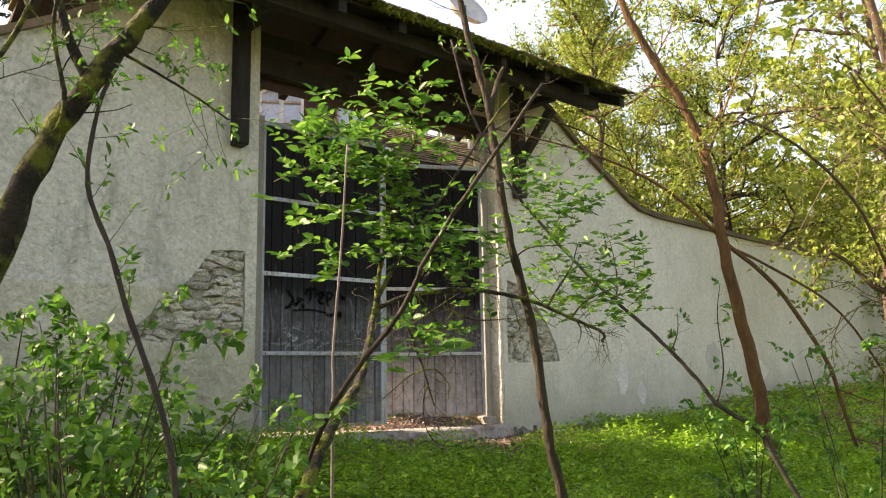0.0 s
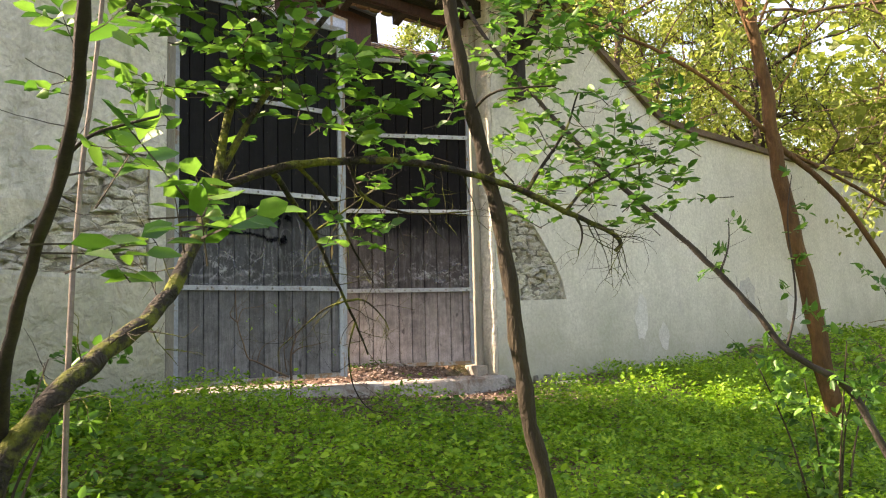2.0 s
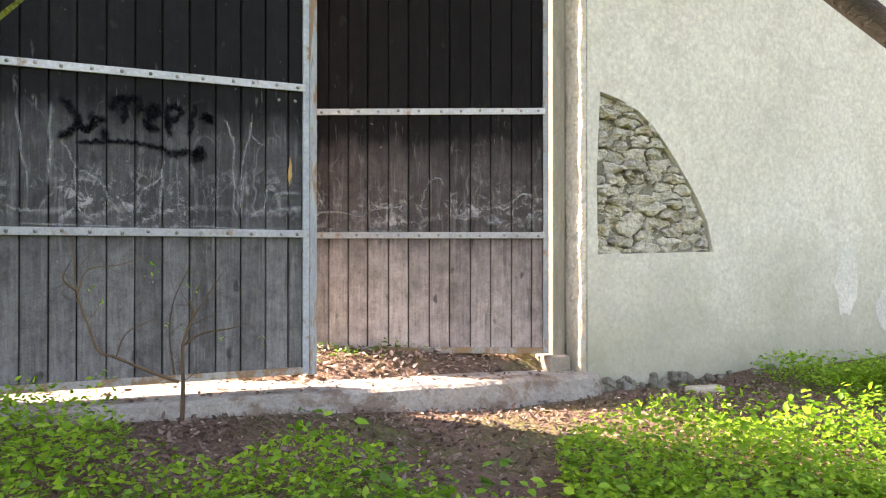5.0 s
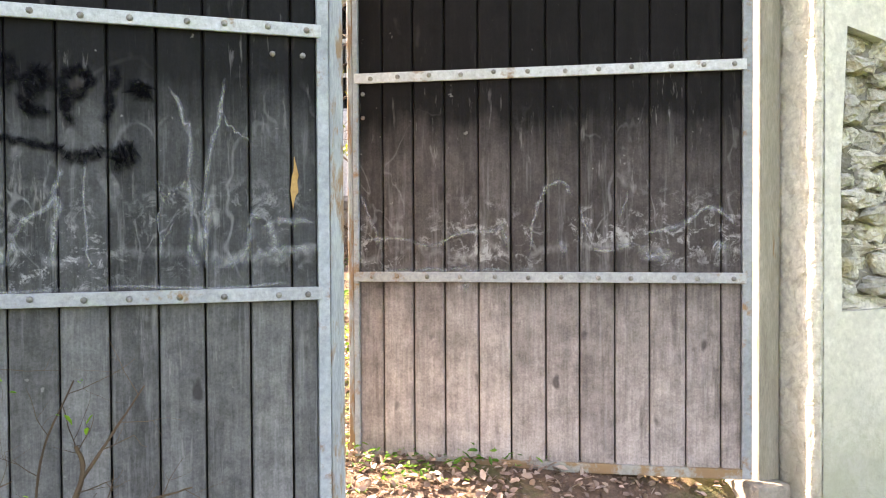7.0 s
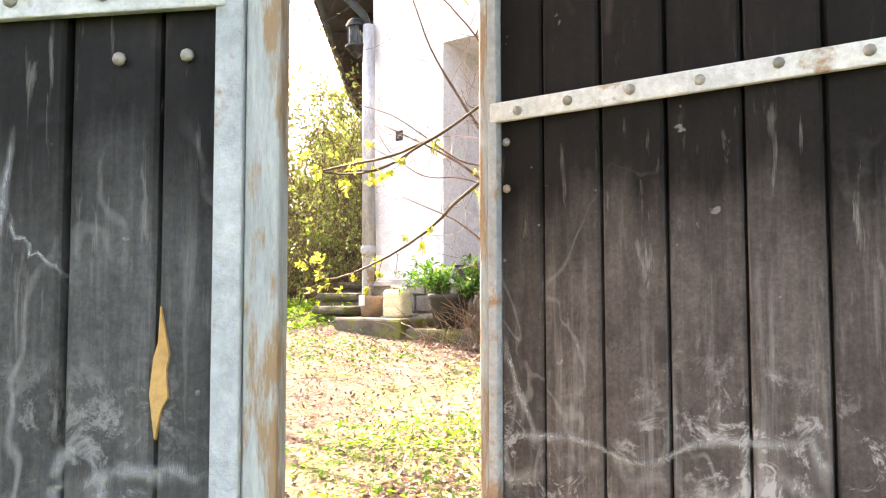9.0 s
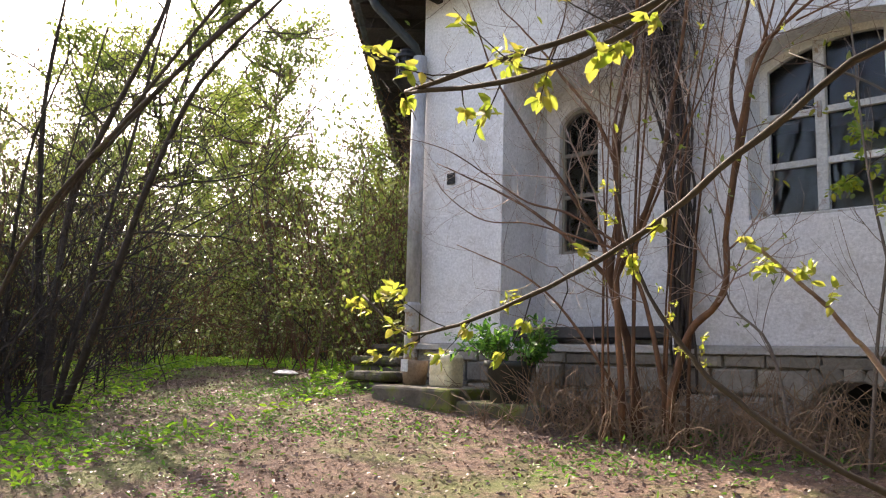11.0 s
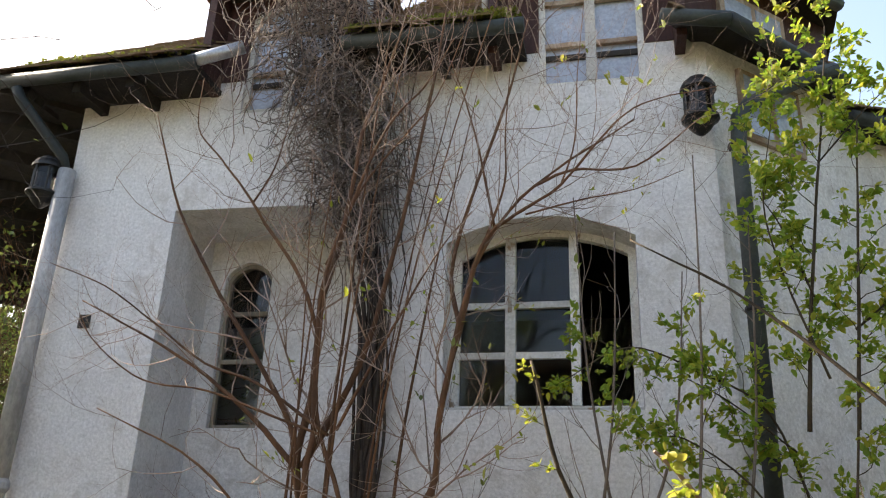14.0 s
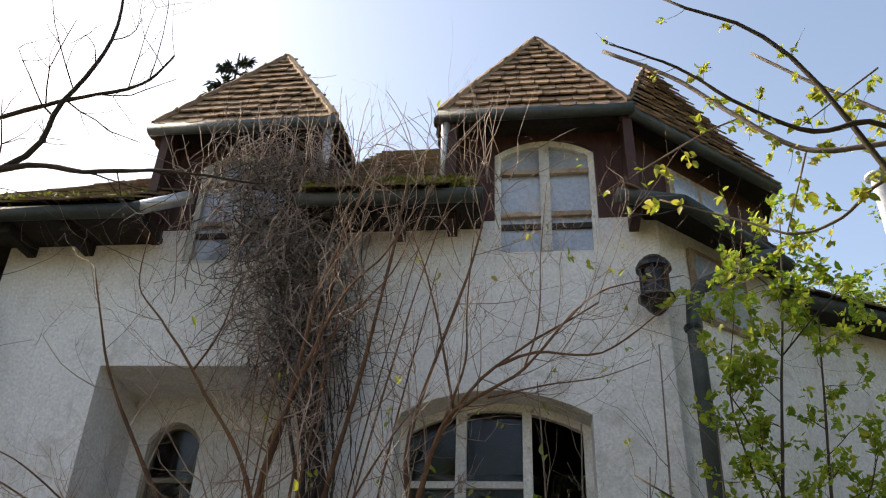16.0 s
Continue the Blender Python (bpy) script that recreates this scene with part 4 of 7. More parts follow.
tagged(leaves("moss", at, rng.normal(0, 1, at.shape) + np.array([0, -0.2, 0.5]), rng.uniform(0.03, 0.08, len(at)), 0.35, M_MOSS, roof, label="yellow-green moss along the eave"), kind="stuff")

for u, lean in ((-0.13, 0.0), (4.05, 0.0)):
    b = thing("roof_bracket", "black timber wall bracket under the gate roof", "bracket", "roof brackets", GM)
    part("wall_post", Geo().box(u - 0.075, u + 0.075, -0.16, 0.0, 3.70, 5.3), M_TIMBER, b, bevel=0.02)
    part("arm", Geo().box(u - 0.06, u + 0.06, -0.8, 0.0, 4.92, 5.04), M_TIMBER, b, bevel=0.01)
    g = Geo()
    g.box(-0.05, 0.05, -0.06, 0.06, 0, 0.85, Matrix.Translation((u, -0.1, 4.2)) @ Matrix.Rotation(radians(45), 4, "X"))
    if u > 1:
        part("strut", g, M_TIMBER, b, bevel=0.01)

dish = thing("satellite_dish", "round whitish satellite dish on a thin mast", "dish", m=GM @ Matrix.Translation((3.74, 0.615, 6.64)))
g = Geo().lathe((0, 0, 0), [(0.03, -0.12), (0.2, -0.09), (0.32, -0.03), (0.38, 0.05), (0.375, 0.06), (0.31, -0.01), (0.19, -0.07), (0.02, -0.1)], 24)
ob = part("bowl", g, surface("dish_grey", (0.5, 0.5, 0.47), (0.62, 0.62, 0.6), 4, 40, 0.6, 0.1), dish, smooth=True)
ob.matrix_local = Matrix.Rotation(radians(58), 4, "X")
part("mast", Geo().tube([(0.1, 0.1, -1.22), (0.1, 0.1, 0.1)], 0.025, 8), M_GUTTER, dish)

# ---- house ----
def xzy(x, z, d):
    return (x, d, z)


def arch(x0, x1, z0, spring, crown, n=10):
    """An opening with a low arched head, as a loop."""
    pts = [(x0, z0), (x1, z0), (x1, spring)]
    for i in range(1, n):
        s = i / n
        pts.append((x1 + (x0 - x1) * s, spring + (crown - spring) * math.sin(math.pi * s) ** 0.8))
    return pts + [(x0, spring)]


HOUSE = thing("house", "pale grey plastered old villa with turret dormers and dry vines", "house")
NICHE = [(-4.88, 2.2), (-3.05, 2.2), (-3.05, 4.97), (-4.88, 5.0)]
WIN = arch(-2.38, -0.89, 3.22, 4.56, 4.76)
CELLAR = arch(-1.95, -1.30, 1.30, 1.75, 1.98)
outline = [(-5.95, 1.0), (-0.25, 1.0), (-0.25, 6.3), (-0.73, 6.3), (-0.73, 5.96), (-1.62, 5.96), (-1.62, 6.3), (-3.5, 6.3), (-3.5, 5.95), (-4.38, 5.95), (-4.38, 6.3), (-6.05, 6.3)]
front = part("front_wall", Geo().plate([outline, NICHE, WIN, CELLAR], xzy, 16.45, 16.0), M_HOUSE, HOUSE, "pale grey plaster wall with arched window")
SLIT = arch(-4.73, -4.25, 3.20, 4.62, 4.78)
part("niche_back", Geo().plate([[(-5.2, 2.0), (-2.8, 2.0), (-2.8, 5.2), (-5.2, 5.2)], SLIT], xzy, 17.0, 16.8), M_HOUSE, HOUSE)
for box in ((-5.1, -4.9, 2.0, 5.2), (-3.04, -2.84, 2.0, 5.2), (-4.9, -3.04, 5.0, 5.2), (-4.9, -3.04, 2.0, 2.2)):
    part("niche_reveal", Geo().box(box[0], box[1], 16.452, 16.798, box[2], box[3]), M_HOUSE, HOUSE)
# chamfered side, wings and the closed rear
def wall_between(a, b, z0, z1, thick=0.35):
    a, b = Vector((*a, 0)), Vector((*b, 0))
    d = (b - a)
    m = Matrix.Translation(a) @ Matrix.Rotation(math.atan2(d.y, d.x), 4, "Z")
    return Geo().box(0, d.length, 0, thick, z0, z1, m)


part("chamfer_wall", wall_between((-0.25, 16.0), (1.25, 17.35), 1.0, 6.3), M_HOUSE, HOUSE)
part("wing_wall", wall_between((1.25, 17.35), (7.5, 20.6), 1.0, 6.0), M_HOUSE, HOUSE)
part("side_wall", wall_between((-11.3, 21.9), (-5.97, 16.02), 1.0, 6.15), M_HOUSE, HOUSE)
part("rear_wall", wall_between((8.0, 24.5), (-12.0, 24.5), 1.0, 6.3), M_HOUSE, HOUSE)
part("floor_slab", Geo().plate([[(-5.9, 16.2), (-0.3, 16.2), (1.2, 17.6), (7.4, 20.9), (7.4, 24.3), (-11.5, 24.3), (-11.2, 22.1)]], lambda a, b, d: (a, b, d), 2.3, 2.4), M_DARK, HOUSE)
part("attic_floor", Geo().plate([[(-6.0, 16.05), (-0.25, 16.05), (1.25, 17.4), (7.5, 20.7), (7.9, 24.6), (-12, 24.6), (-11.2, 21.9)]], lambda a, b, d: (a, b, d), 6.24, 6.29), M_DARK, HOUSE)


def half_pipe(a, b, r=0.065):
    return Geo().tube([a, b], r, 10)


# eaves: soffit, gutter and mossy roof between the dormers
def eave_run(x0, x1, y, z, moss):
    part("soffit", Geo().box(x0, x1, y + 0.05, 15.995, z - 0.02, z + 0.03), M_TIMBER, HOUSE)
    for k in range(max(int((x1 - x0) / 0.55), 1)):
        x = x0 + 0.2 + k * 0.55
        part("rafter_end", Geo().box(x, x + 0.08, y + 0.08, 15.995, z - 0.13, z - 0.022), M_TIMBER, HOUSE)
    part("gutter", half_pipe((x0 - 0.03, y, z), (x1 + 0.03, y, z)), M_DARKGUTTER, HOUSE, "dark old gutter full of moss", smooth=True)


eave_run(-6.6, -4.6, 15.47, 6.18, True)
eave_run(-3.22, -1.72, 15.5, 6.24, True)
g = Geo().tube([(-4.65, 15.47, 6.19), (-4.22, 15.62, 6.40)], 0.06, 8)
part("gutter", g, M_ZINC, HOUSE, "bent zinc gutter end", smooth=True)
rng = np.random.default_rng(21)


def roof_face(p0, p1, q0, q1, material, w=0.17, h=0.3, label="lapped mossy clay tiles"):
    part("roof_deck", Geo().poly([Vector(p) - Vector((0, 0, 0.03)) for p in ((p0, p1, q1, q0) if Vector(q0) != Vector(q1) else (p0, p1, q0))]), M_TIMBER, HOUSE)
    tagged(part("roof_tiles", joined_tiles(tile_rows(p0, p1, q0, q1, w, h, rng), w, h), material, HOUSE, label), kind="stuff")


roof_face((-6.65, 15.45, 6.25), (-4.62, 15.45, 6.27), (-4.63, 17.5, 8.05), (-4.62, 17.5, 8.05), M_MOSSTILE)
roof_face((-3.2, 15.46, 6.3), (-1.95, 15.46, 6.3), (-3.2, 18.5, 9.0), (-1.95, 18.5, 9.0), M_MOSSTILE)
roof_face((-12.0, 21.4, 6.25), (-6.65, 15.45, 6.25), (-6.2, 22.5, 9.6), (-4.62, 17.5, 8.05), M_MOSSTILE)
part("side_soffit", wall_between((-12.0, 21.5), (-6.62, 15.5), 6.1, 6.16, 0.95), M_TIMBER, HOUSE)
part("side_gutter", half_pipe((-12.0, 21.45, 6.17), (-6.62, 15.45, 6.17)), M_DARKGUTTER, HOUSE, smooth=True)
for k in range(9):
    a = Vector((-6.62, 15.55, 6.03)).lerp(Vector((-12.0, 21.5, 6.03)), (k + 0.4) / 9)
    part("rafter_end", Geo().box(-0.04, 0.04, 0, 0.9, -0.06, 0.068, Matrix.Translation(a) @ Matrix.Rotation(radians(-48), 4, "Z")), M_TIMBER, HOUSE)
for x0, x1, y, z, n in ((-6.55, -4.65, 15.5, 6.33, 750), (-3.2, -1.75, 15.52, 6.37, 1900)):
    at = np.stack([rng.uniform(x0, x1, n), y + np.abs(rng.normal(0, 0.16, n)) - 0.05, np.zeros(n)], axis=1)
    keep = np.array([noise.noise(Vector((a[0] * 2.3, a[1] * 2.5, 1.0))) > -0.12 for a in at])
    at = at[keep]
    at[:, 2] = z + (at[:, 1] - y) * 0.87 + rng.uniform(-0.02, 0.04, len(at))
    tagged(leaves("moss", at, rng.normal(0, 1, at.shape) + np.array([0, -0.3, 0.7]), rng.uniform(0.02, 0.06, len(at)), 0.35, M_MOSS, HOUSE, label="bright moss cushions on the eave"), kind="stuff")

TILE_ME = tile_shape(0.15, 0.24).mesh("tile", M_TILE)


def dormer(x0, x1, xe0, xe1, apex, win_x0, win_x1):
    """A turret dormer: boarded front and cheeks, arched window, gutter and a steep hipped tile roof."""
    d = thing("dormer", "dark red boarded turret dormer with a tiled pyramid roof", "dormer", "dormers")
    z_e = 7.22
    win = arch(win_x0, win_x1, 6.3, 7.02, 7.17)[2:]
    part("front_boarding", Geo().plate([[(x0, 6.3), (win_x0, 6.3)] + win[::-1] + [(win_x1, 6.3), (x1, 6.3), (x1, 7.3), (x0, 7.3)]], xzy, 16.12, 15.99), M_REDWOOD, d, "flaking red-brown boarding")
    for x in (x0, x1):
        part("cheek", Geo().box(x - 0.04, x + 0.04, 15.72, 18.2, 6.15, 7.3), M_REDWOOD, d)
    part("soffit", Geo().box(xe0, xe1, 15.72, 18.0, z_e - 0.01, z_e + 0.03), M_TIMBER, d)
    part("gutter", half_pipe((xe0 - 0.03, 15.68, z_e), (xe1 + 0.03, 15.68, z_e), 0.06), M_GUTTER, d, "grey zinc gutter", smooth=True)
    a = Vector(apex)
    c = [Vector((xe0, 15.7, z_e + 0.05)), Vector((xe1, 15.7, z_e + 0.05)), Vector((xe1, 17.6, z_e + 0.05)), Vector((xe0, 17.6, z_e + 0.05))]
    g = Geo()
    for i in range(4):
        g.poly([c[i], c[(i + 1) % 4], a])
    part("roof_deck", g, M_TIMBER, d)
    for m in tile_rows(c[0], c[1], a - Vector((0.03, 0, 0)), a + Vector((0.03, 0, 0)), 0.15, 0.24, rng):
        piece("tile", TILE_ME, d, m)
    for i in (1, 3):
        tagged(part("side_tiles", joined_tiles(tile_rows(c[i], c[(i + 1) % 4], a, a + Vector((0, 0.001, 0)), 0.15, 0.24, rng), 0.15, 0.24), M_TILE, d), kind="stuff")
    for i in (0, 1):
        part("ridge_tiles", Geo().tube([c[i].lerp(a, k / 14) + Vector((0, 0, 0.02 + 0.014 * (k % 2))) for k in range(15)], 0.05, 7), M_TILE, d)
    # window of two leaves with three panes each
    frame_y = 16.03
    w = part("window_frame", Geo().plate([arch(win_x0, win_x1, 5.95, 7.02, 7.17), arch(win_x0 + 0.055, win_x1 - 0.055, 6.0, 6.99, 7.11)], xzy, frame_y + 0.06, frame_y), M_FRAME, d, "flaking white arched window")
    xm = (win_x0 + win_x1) / 2
    part("mullion", Geo().box(xm - 0.045, xm + 0.045, frame_y - 0.012, frame_y + 0.05, 6.0, 7.12), M_FRAME, w)
    for z in (6.38, 6.83):
        part("glazing_bar", Geo().box(win_x0 + 0.05, xm - 0.045, frame_y, frame_y + 0.04, z - 0.022, z + 0.022), M_FRAMEWORN, w)
        part("glazing_bar", Geo().box(xm + 0.045, win_x1 - 0.05, frame_y, frame_y + 0.04, z - 0.022, z + 0.022), M_FRAMEWORN, w)
    zs = (6.0, 6.36, 6.81, 7.02)
    for xa, xb in ((win_x0 + 0.05, xm - 0.04), (xm + 0.04, win_x1 - 0.05)):
        for za, zb in zip(zs, (6.40, 6.85, 7.1)):
            part("pane", Geo().box(xa, xb, frame_y + 0.045 + 0.002 * (za > 6.1), frame_y + 0.055, za, zb), M_PALEGLASS, w)
    return d


dormer(-4.66, -3.2, -4.79, -3.07, (-3.98, 16.6, 8.93), -4.38, -3.50)
dormer(-1.98, -0.45, -2.08, -0.42, (-1.20, 16.6, 8.99), -1.62, -0.73)
for x, y in ((-3.12, 15.72), (-2.04, 15.72)):
    solid("short_downpipe", Geo().tube([(x, y, 7.18), (x - 0.01, y + 0.06, 6.9), (x - 0.02, y + 0.1, 6.55)], 0.04, 10), M_ZINC, "short bright zinc downpipe from the dormer gutter", "pipe", smooth=True, group="dormer downpipes")
# third turret over the chamfered corner
t3 = thing("turret", "dark turret with hipped tile roof over the corner", "turret")
c = [Vector((-0.42, 15.7, 7.25)), Vector((1.12, 16.95, 7.22)), Vector((1.3, 18.6, 7.22)), Vector((-0.6, 18.0, 7.22))]
a = Vector((0.12, 17.5, 9.37))
g = Geo()
for i in range(4):
    g.poly([c[i], c[(i + 1) % 4], a])
part("roof_deck", g, M_TIMBER, t3)
for m in tile_rows(c[0], c[1], a - Vector((0.02, 0.02, 0)), a + Vector((0.02, 0.02, 0)), 0.15, 0.24, rng):
    piece("tile", TILE_ME, t3, m)
tagged(part("side_tiles", joined_tiles(tile_rows(c[3], c[0], a, a + Vector((0, 0.001, 0)), 0.15, 0.24, rng), 0.15, 0.24), M_TILE, t3), kind="stuff")
part("gutter", half_pipe(c[0] - Vector((0, 0, 0.05)), c[1] - Vector((0, 0, 0.05)), 0.06), M_GUTTER, t3, smooth=True)
part("soffit", Geo().poly([p - Vector((0, 0, 0.04)) for p in c]), M_TIMBER, t3)
part("turret_wall", wall_between((-0.42, 16.0), (1.05, 17.3), 6.3, 7.2, 0.1), M_REDWOOD, t3)
m = Matrix.Translation((-0.05, 16.27, 0)) @ Matrix.Rotation(math.atan2(1.35, 1.5), 4, "Z")
w = part("window_frame", Geo().box(0.0, 0.85, 0.0, 0.05, 6.35, 7.0, m), M_FRAMEWORN, t3)
part("pane", Geo().box(0.06, 0.40, -0.006, 0.0, 6.42, 6.94, m), M_PALEGLASS, w)
part("pane", Geo().box(0.46, 0.79, -0.006, 0.0, 6.42, 6.94, m), M_PALEGLASS, w)
part("lower_gutter", half_pipe((-0.62, 15.52, 6.2), (-0.1, 15.62, 6.18)), M_DARKGUTTER, t3, smooth=True)
part("lower_gutter", half_pipe((-0.1, 15.62, 6.18), (0.95, 16.6, 6.12)), M_DARKGUTTER, t3, smooth=True)
part("lower_soffit", Geo().poly([(-0.6, 15.55, 6.19), (-0.1, 15.65, 6.17), (0.95, 16.62, 6.12), (1.0, 17.2, 6.25), (-0.3, 16.1, 6.28)]), M_TIMBER, t3)
tagged(part("lower_tiles", joined_tiles(tile_rows((-0.6, 15.5, 6.25), (0.9, 16.55, 6.2), (-0.45, 15.98, 6.5), (0.75, 17.0, 6.5), 0.17, 0.28, rng), 0.17, 0.28), M_MOSSTILE, t3), kind="stuff")
m = Matrix.Translation((0.0, 16.22, 0)) @ Matrix.Rotation(math.atan2(1.35, 1.5), 4, "Z")
w = thing("side_window", "small weathered white side window under the eave", "window")
part("window_frame", Geo().box(0.0, 0.75, -0.04, 0.0, 5.45, 6.1, m), M_FRAMEWORN, w)
part("pane", Geo().box(0.05, 0.34, -0.046, -0.038, 5.5, 6.05, m), M_PALEGLASS, w)
part("pane", Geo().box(0.41, 0.70, -0.046, -0.038, 5.5, 6.05, m), M_PALEGLASS, w)
part("wing_eave", wall_between((1.1, 16.95), (7.5, 20.2), 5.92, 6.0, 0.7), M_TIMBER, HOUSE)
part("wing_gutter", half_pipe((1.05, 16.9, 5.95), (7.5, 20.15, 5.95)), M_DARKGUTTER, HOUSE, smooth=True)
roof_face((1.05, 16.9, 6.02), (7.5, 20.15, 6.02), (0.3, 19.2, 7.6), (6.4, 22.3, 7.6), M_MOSSTILE)
solid("flue_pipe", Geo().tube([(3.62, 20.0, 6.4), (3.62, 20.0, 9.35)], 0.1, 14).lathe((3.62, 20, 9.35), [(0.1, 0), (0.17, 0.03), (0.17, 0.07), (0.02, 0.16)], 14), M_ZINC, "bright steel flue pipe with a cap", "chimney", smooth=True)

# ---- arched window ----
w = thing("window_arched", "arched white casement window, paint flaking, one leaf missing", "window")
Y0 = 16.30
part("window_frame", Geo().plate([arch(-2.38, -0.89, 3.24, 4.56, 4.76), arch(-2.31, -0.95, 3.30, 4.52, 4.70)], xzy, Y0 + 0.07, Y0), M_FRAME, w)
part("mullion", Geo().box(-1.94, -1.855, Y0 - 0.02, Y0 + 0.05, 3.30, 4.70), M_FRAME, w, bevel=0.006)
part("mullion", Geo().box(-1.42, -1.345, Y0 - 0.015, Y0 + 0.05, 3.30, 4.71), M_FRAME, w, bevel=0.006)
for z in (3.70, 4.115):
    part("glazing_bar", Geo().box(-2.31, -1.94, Y0, Y0 + 0.045, z - 0.026, z + 0.026), M_FRAME, w)
    part("glazing_bar", Geo().box(-1.855, -1.42, Y0, Y0 + 0.045, z - 0.026, z + 0.026), M_FRAME, w)
for xa, xb in ((-2.32, -1.93), (-1.865, -1.41)):
    for za, zb in ((3.29, 3.69), (3.71, 4.10), (4.12, 4.72)):
        part("pane", Geo().box(xa, xb, Y0 + 0.046, Y0 + 0.050, za, zb), M_GLASS, w)
part("latch", Geo().box(-1.915, -1.885, Y0 - 0.04, Y0 - 0.02, 4.05, 4.18), M_RUST, w, "rusty iron latch")
part("window_sill", Geo().box(-2.40, -0.87, 16.05, Y0, 3.215, 3.245), M_FRAME, w)
w = thing("window_slit", "narrow dark arched window deep in a niche", "window")
part("window_frame", Geo().plate([arch(-4.73, -4.25, 3.20, 4.62, 4.78), arch(-4.70, -4.28, 3.235, 4.6, 4.74)], xzy, 16.92, 16.86), M_POST, w)
for z in (3.82, 4.28):
    part("glazing_bar", Geo().box(-4.71, -4.27, 16.86, 16.90, z - 0.02, z + 0.02), M_POST, w)
part("pane", Geo().box(-4.71, -4.27, 16.905, 16.91, 3.22, 4.75), M_GLASS, w)
solid("vent_hole", Geo().plate([[(-5.63, 3.93), (-5.52, 3.93), (-5.52, 4.05), (-5.63, 4.05)], [(-5.62, 3.94), (-5.53, 3.94), (-5.53, 4.04), (-5.62, 4.04)]], xzy, 15.996, 15.985).box(-5.62, -5.53, 15.992, 15.996, 3.94, 4.04), M_IRON, "small square dark vent plate on the wall", "vent")

# ---- plinth of stone blocks with a cellar window ----
plinth = thing("plinth", "grey stone block plinth with an arched cellar opening", "plinth", kind="structure")
part("backing", Geo().plate([[(-5.95, 0.9), (-0.2, 0.9), (-0.2, 2.18), (-5.95, 2.18)], CELLAR], xzy, 15.998, 15.93), M_MORTAR, plinth)
part("plinth_ledge", Geo().plate([[(15.87, 2.16), (15.998, 2.16), (15.998, 2.23), (15.90, 2.21)]], lambda a, b, d: (d, a, b), -5.97, -0.2), M_CONCRETE, plinth)
# Dark sheet closing the cellar opening; the shade inside is its colour.
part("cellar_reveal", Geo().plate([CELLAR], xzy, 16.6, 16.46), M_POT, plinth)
rng = np.random.default_rng(31)


def block_shape(r):
    g = Geo()
    j = lambda s: r.uniform(-s, s)
    g.v = [(-0.5 + j(0.03), 0, -0.5 + j(0.05)), (0.5 + j(0.03), 0, -0.5 + j(0.05)), (0.5 + j(0.03), 0, 0.5 + j(0.05)), (-0.5 + j(0.03), 0, 0.5 + j(0.05))]
    g.v += [(x * 0.97, -0.75, z * 0.95) for x, _, z in g.v[:4]] + [(x * 0.82, -1 + j(0.1), z * 0.78) for x, _, z in g.v[:4]]
    for o in (0, 4):
        g.f += [(o + i, o + (i + 1) % 4, o + 4 + (i + 1) % 4, o + 4 + i) for i in range(4)]
    g.f.append((8, 9, 10, 11))
    return g


BLOCKS = [block_shape(rng).mesh("stone", M_BLOCK) for _ in range(6)]
z = 1.2
while z < 2.1:
    h = min(rng.uniform(0.15, 0.24), 2.15 - z)
    x = -5.9 + rng.uniform(0, 0.2)
    while x < -0.3:
        wd = rng.uniform(0.2, 0.42)
        cx, cz = x + wd / 2, z + h / 2
        if not (-2.1 < cx < -1.15 and cz < 2.02):
            piece("stone", BLOCKS[int(rng.integers(6))], plinth, Matrix.Translation((cx, 15.93, cz)) @ Matrix.Diagonal((wd * 0.97, 0.035 + rng.uniform(0, 0.025), h * 0.95, 1)))
        x += wd
    z += h
for k in range(9):
    a = math.pi * (k + 0.5) / 9
    cx, cz = -1.625 + 0.43 * math.cos(a), 1.72 + 0.33 * math.sin(a)
    piece("stone", BLOCKS[k % 6], plinth, Matrix.Translation((cx, 15.93, cz)) @ Matrix.Rotation(-(a - math.pi / 2), 4, "Y") @ Matrix.Diagonal((0.14, 0.05, 0.17, 1)))

# ---- rubble stones in the broken plaster of the gate wall ----
def inside(poly, a, b):
    hit = False
    for i in range(len(poly)):
        (x0, y0), (x1, y1) = poly[i], poly[i - 1]
        if (y0 > b) != (y1 > b) and a < (x1 - x0) * (b - y0) / (y1 - y0) + x0:
            hit = not hit
    return hit


def clip_half(poly, p, n):
    """Keeps the side of the line through p that n points away from."""
    out = []
    for i in range(len(poly)):
        a, b = poly[i - 1], poly[i]
        da, db = (a[0] - p[0]) * n[0] + (a[1] - p[1]) * n[1], (b[0] - p[0]) * n[0] + (b[1] - p[1]) * n[1]
        if (da > 0) != (db > 0):
            s = da / (da - db)
            out.append((a[0] + (b[0] - a[0]) * s, a[1] + (b[1] - a[1]) * s))
        if db <= 0:
            out.append(b)
    return out


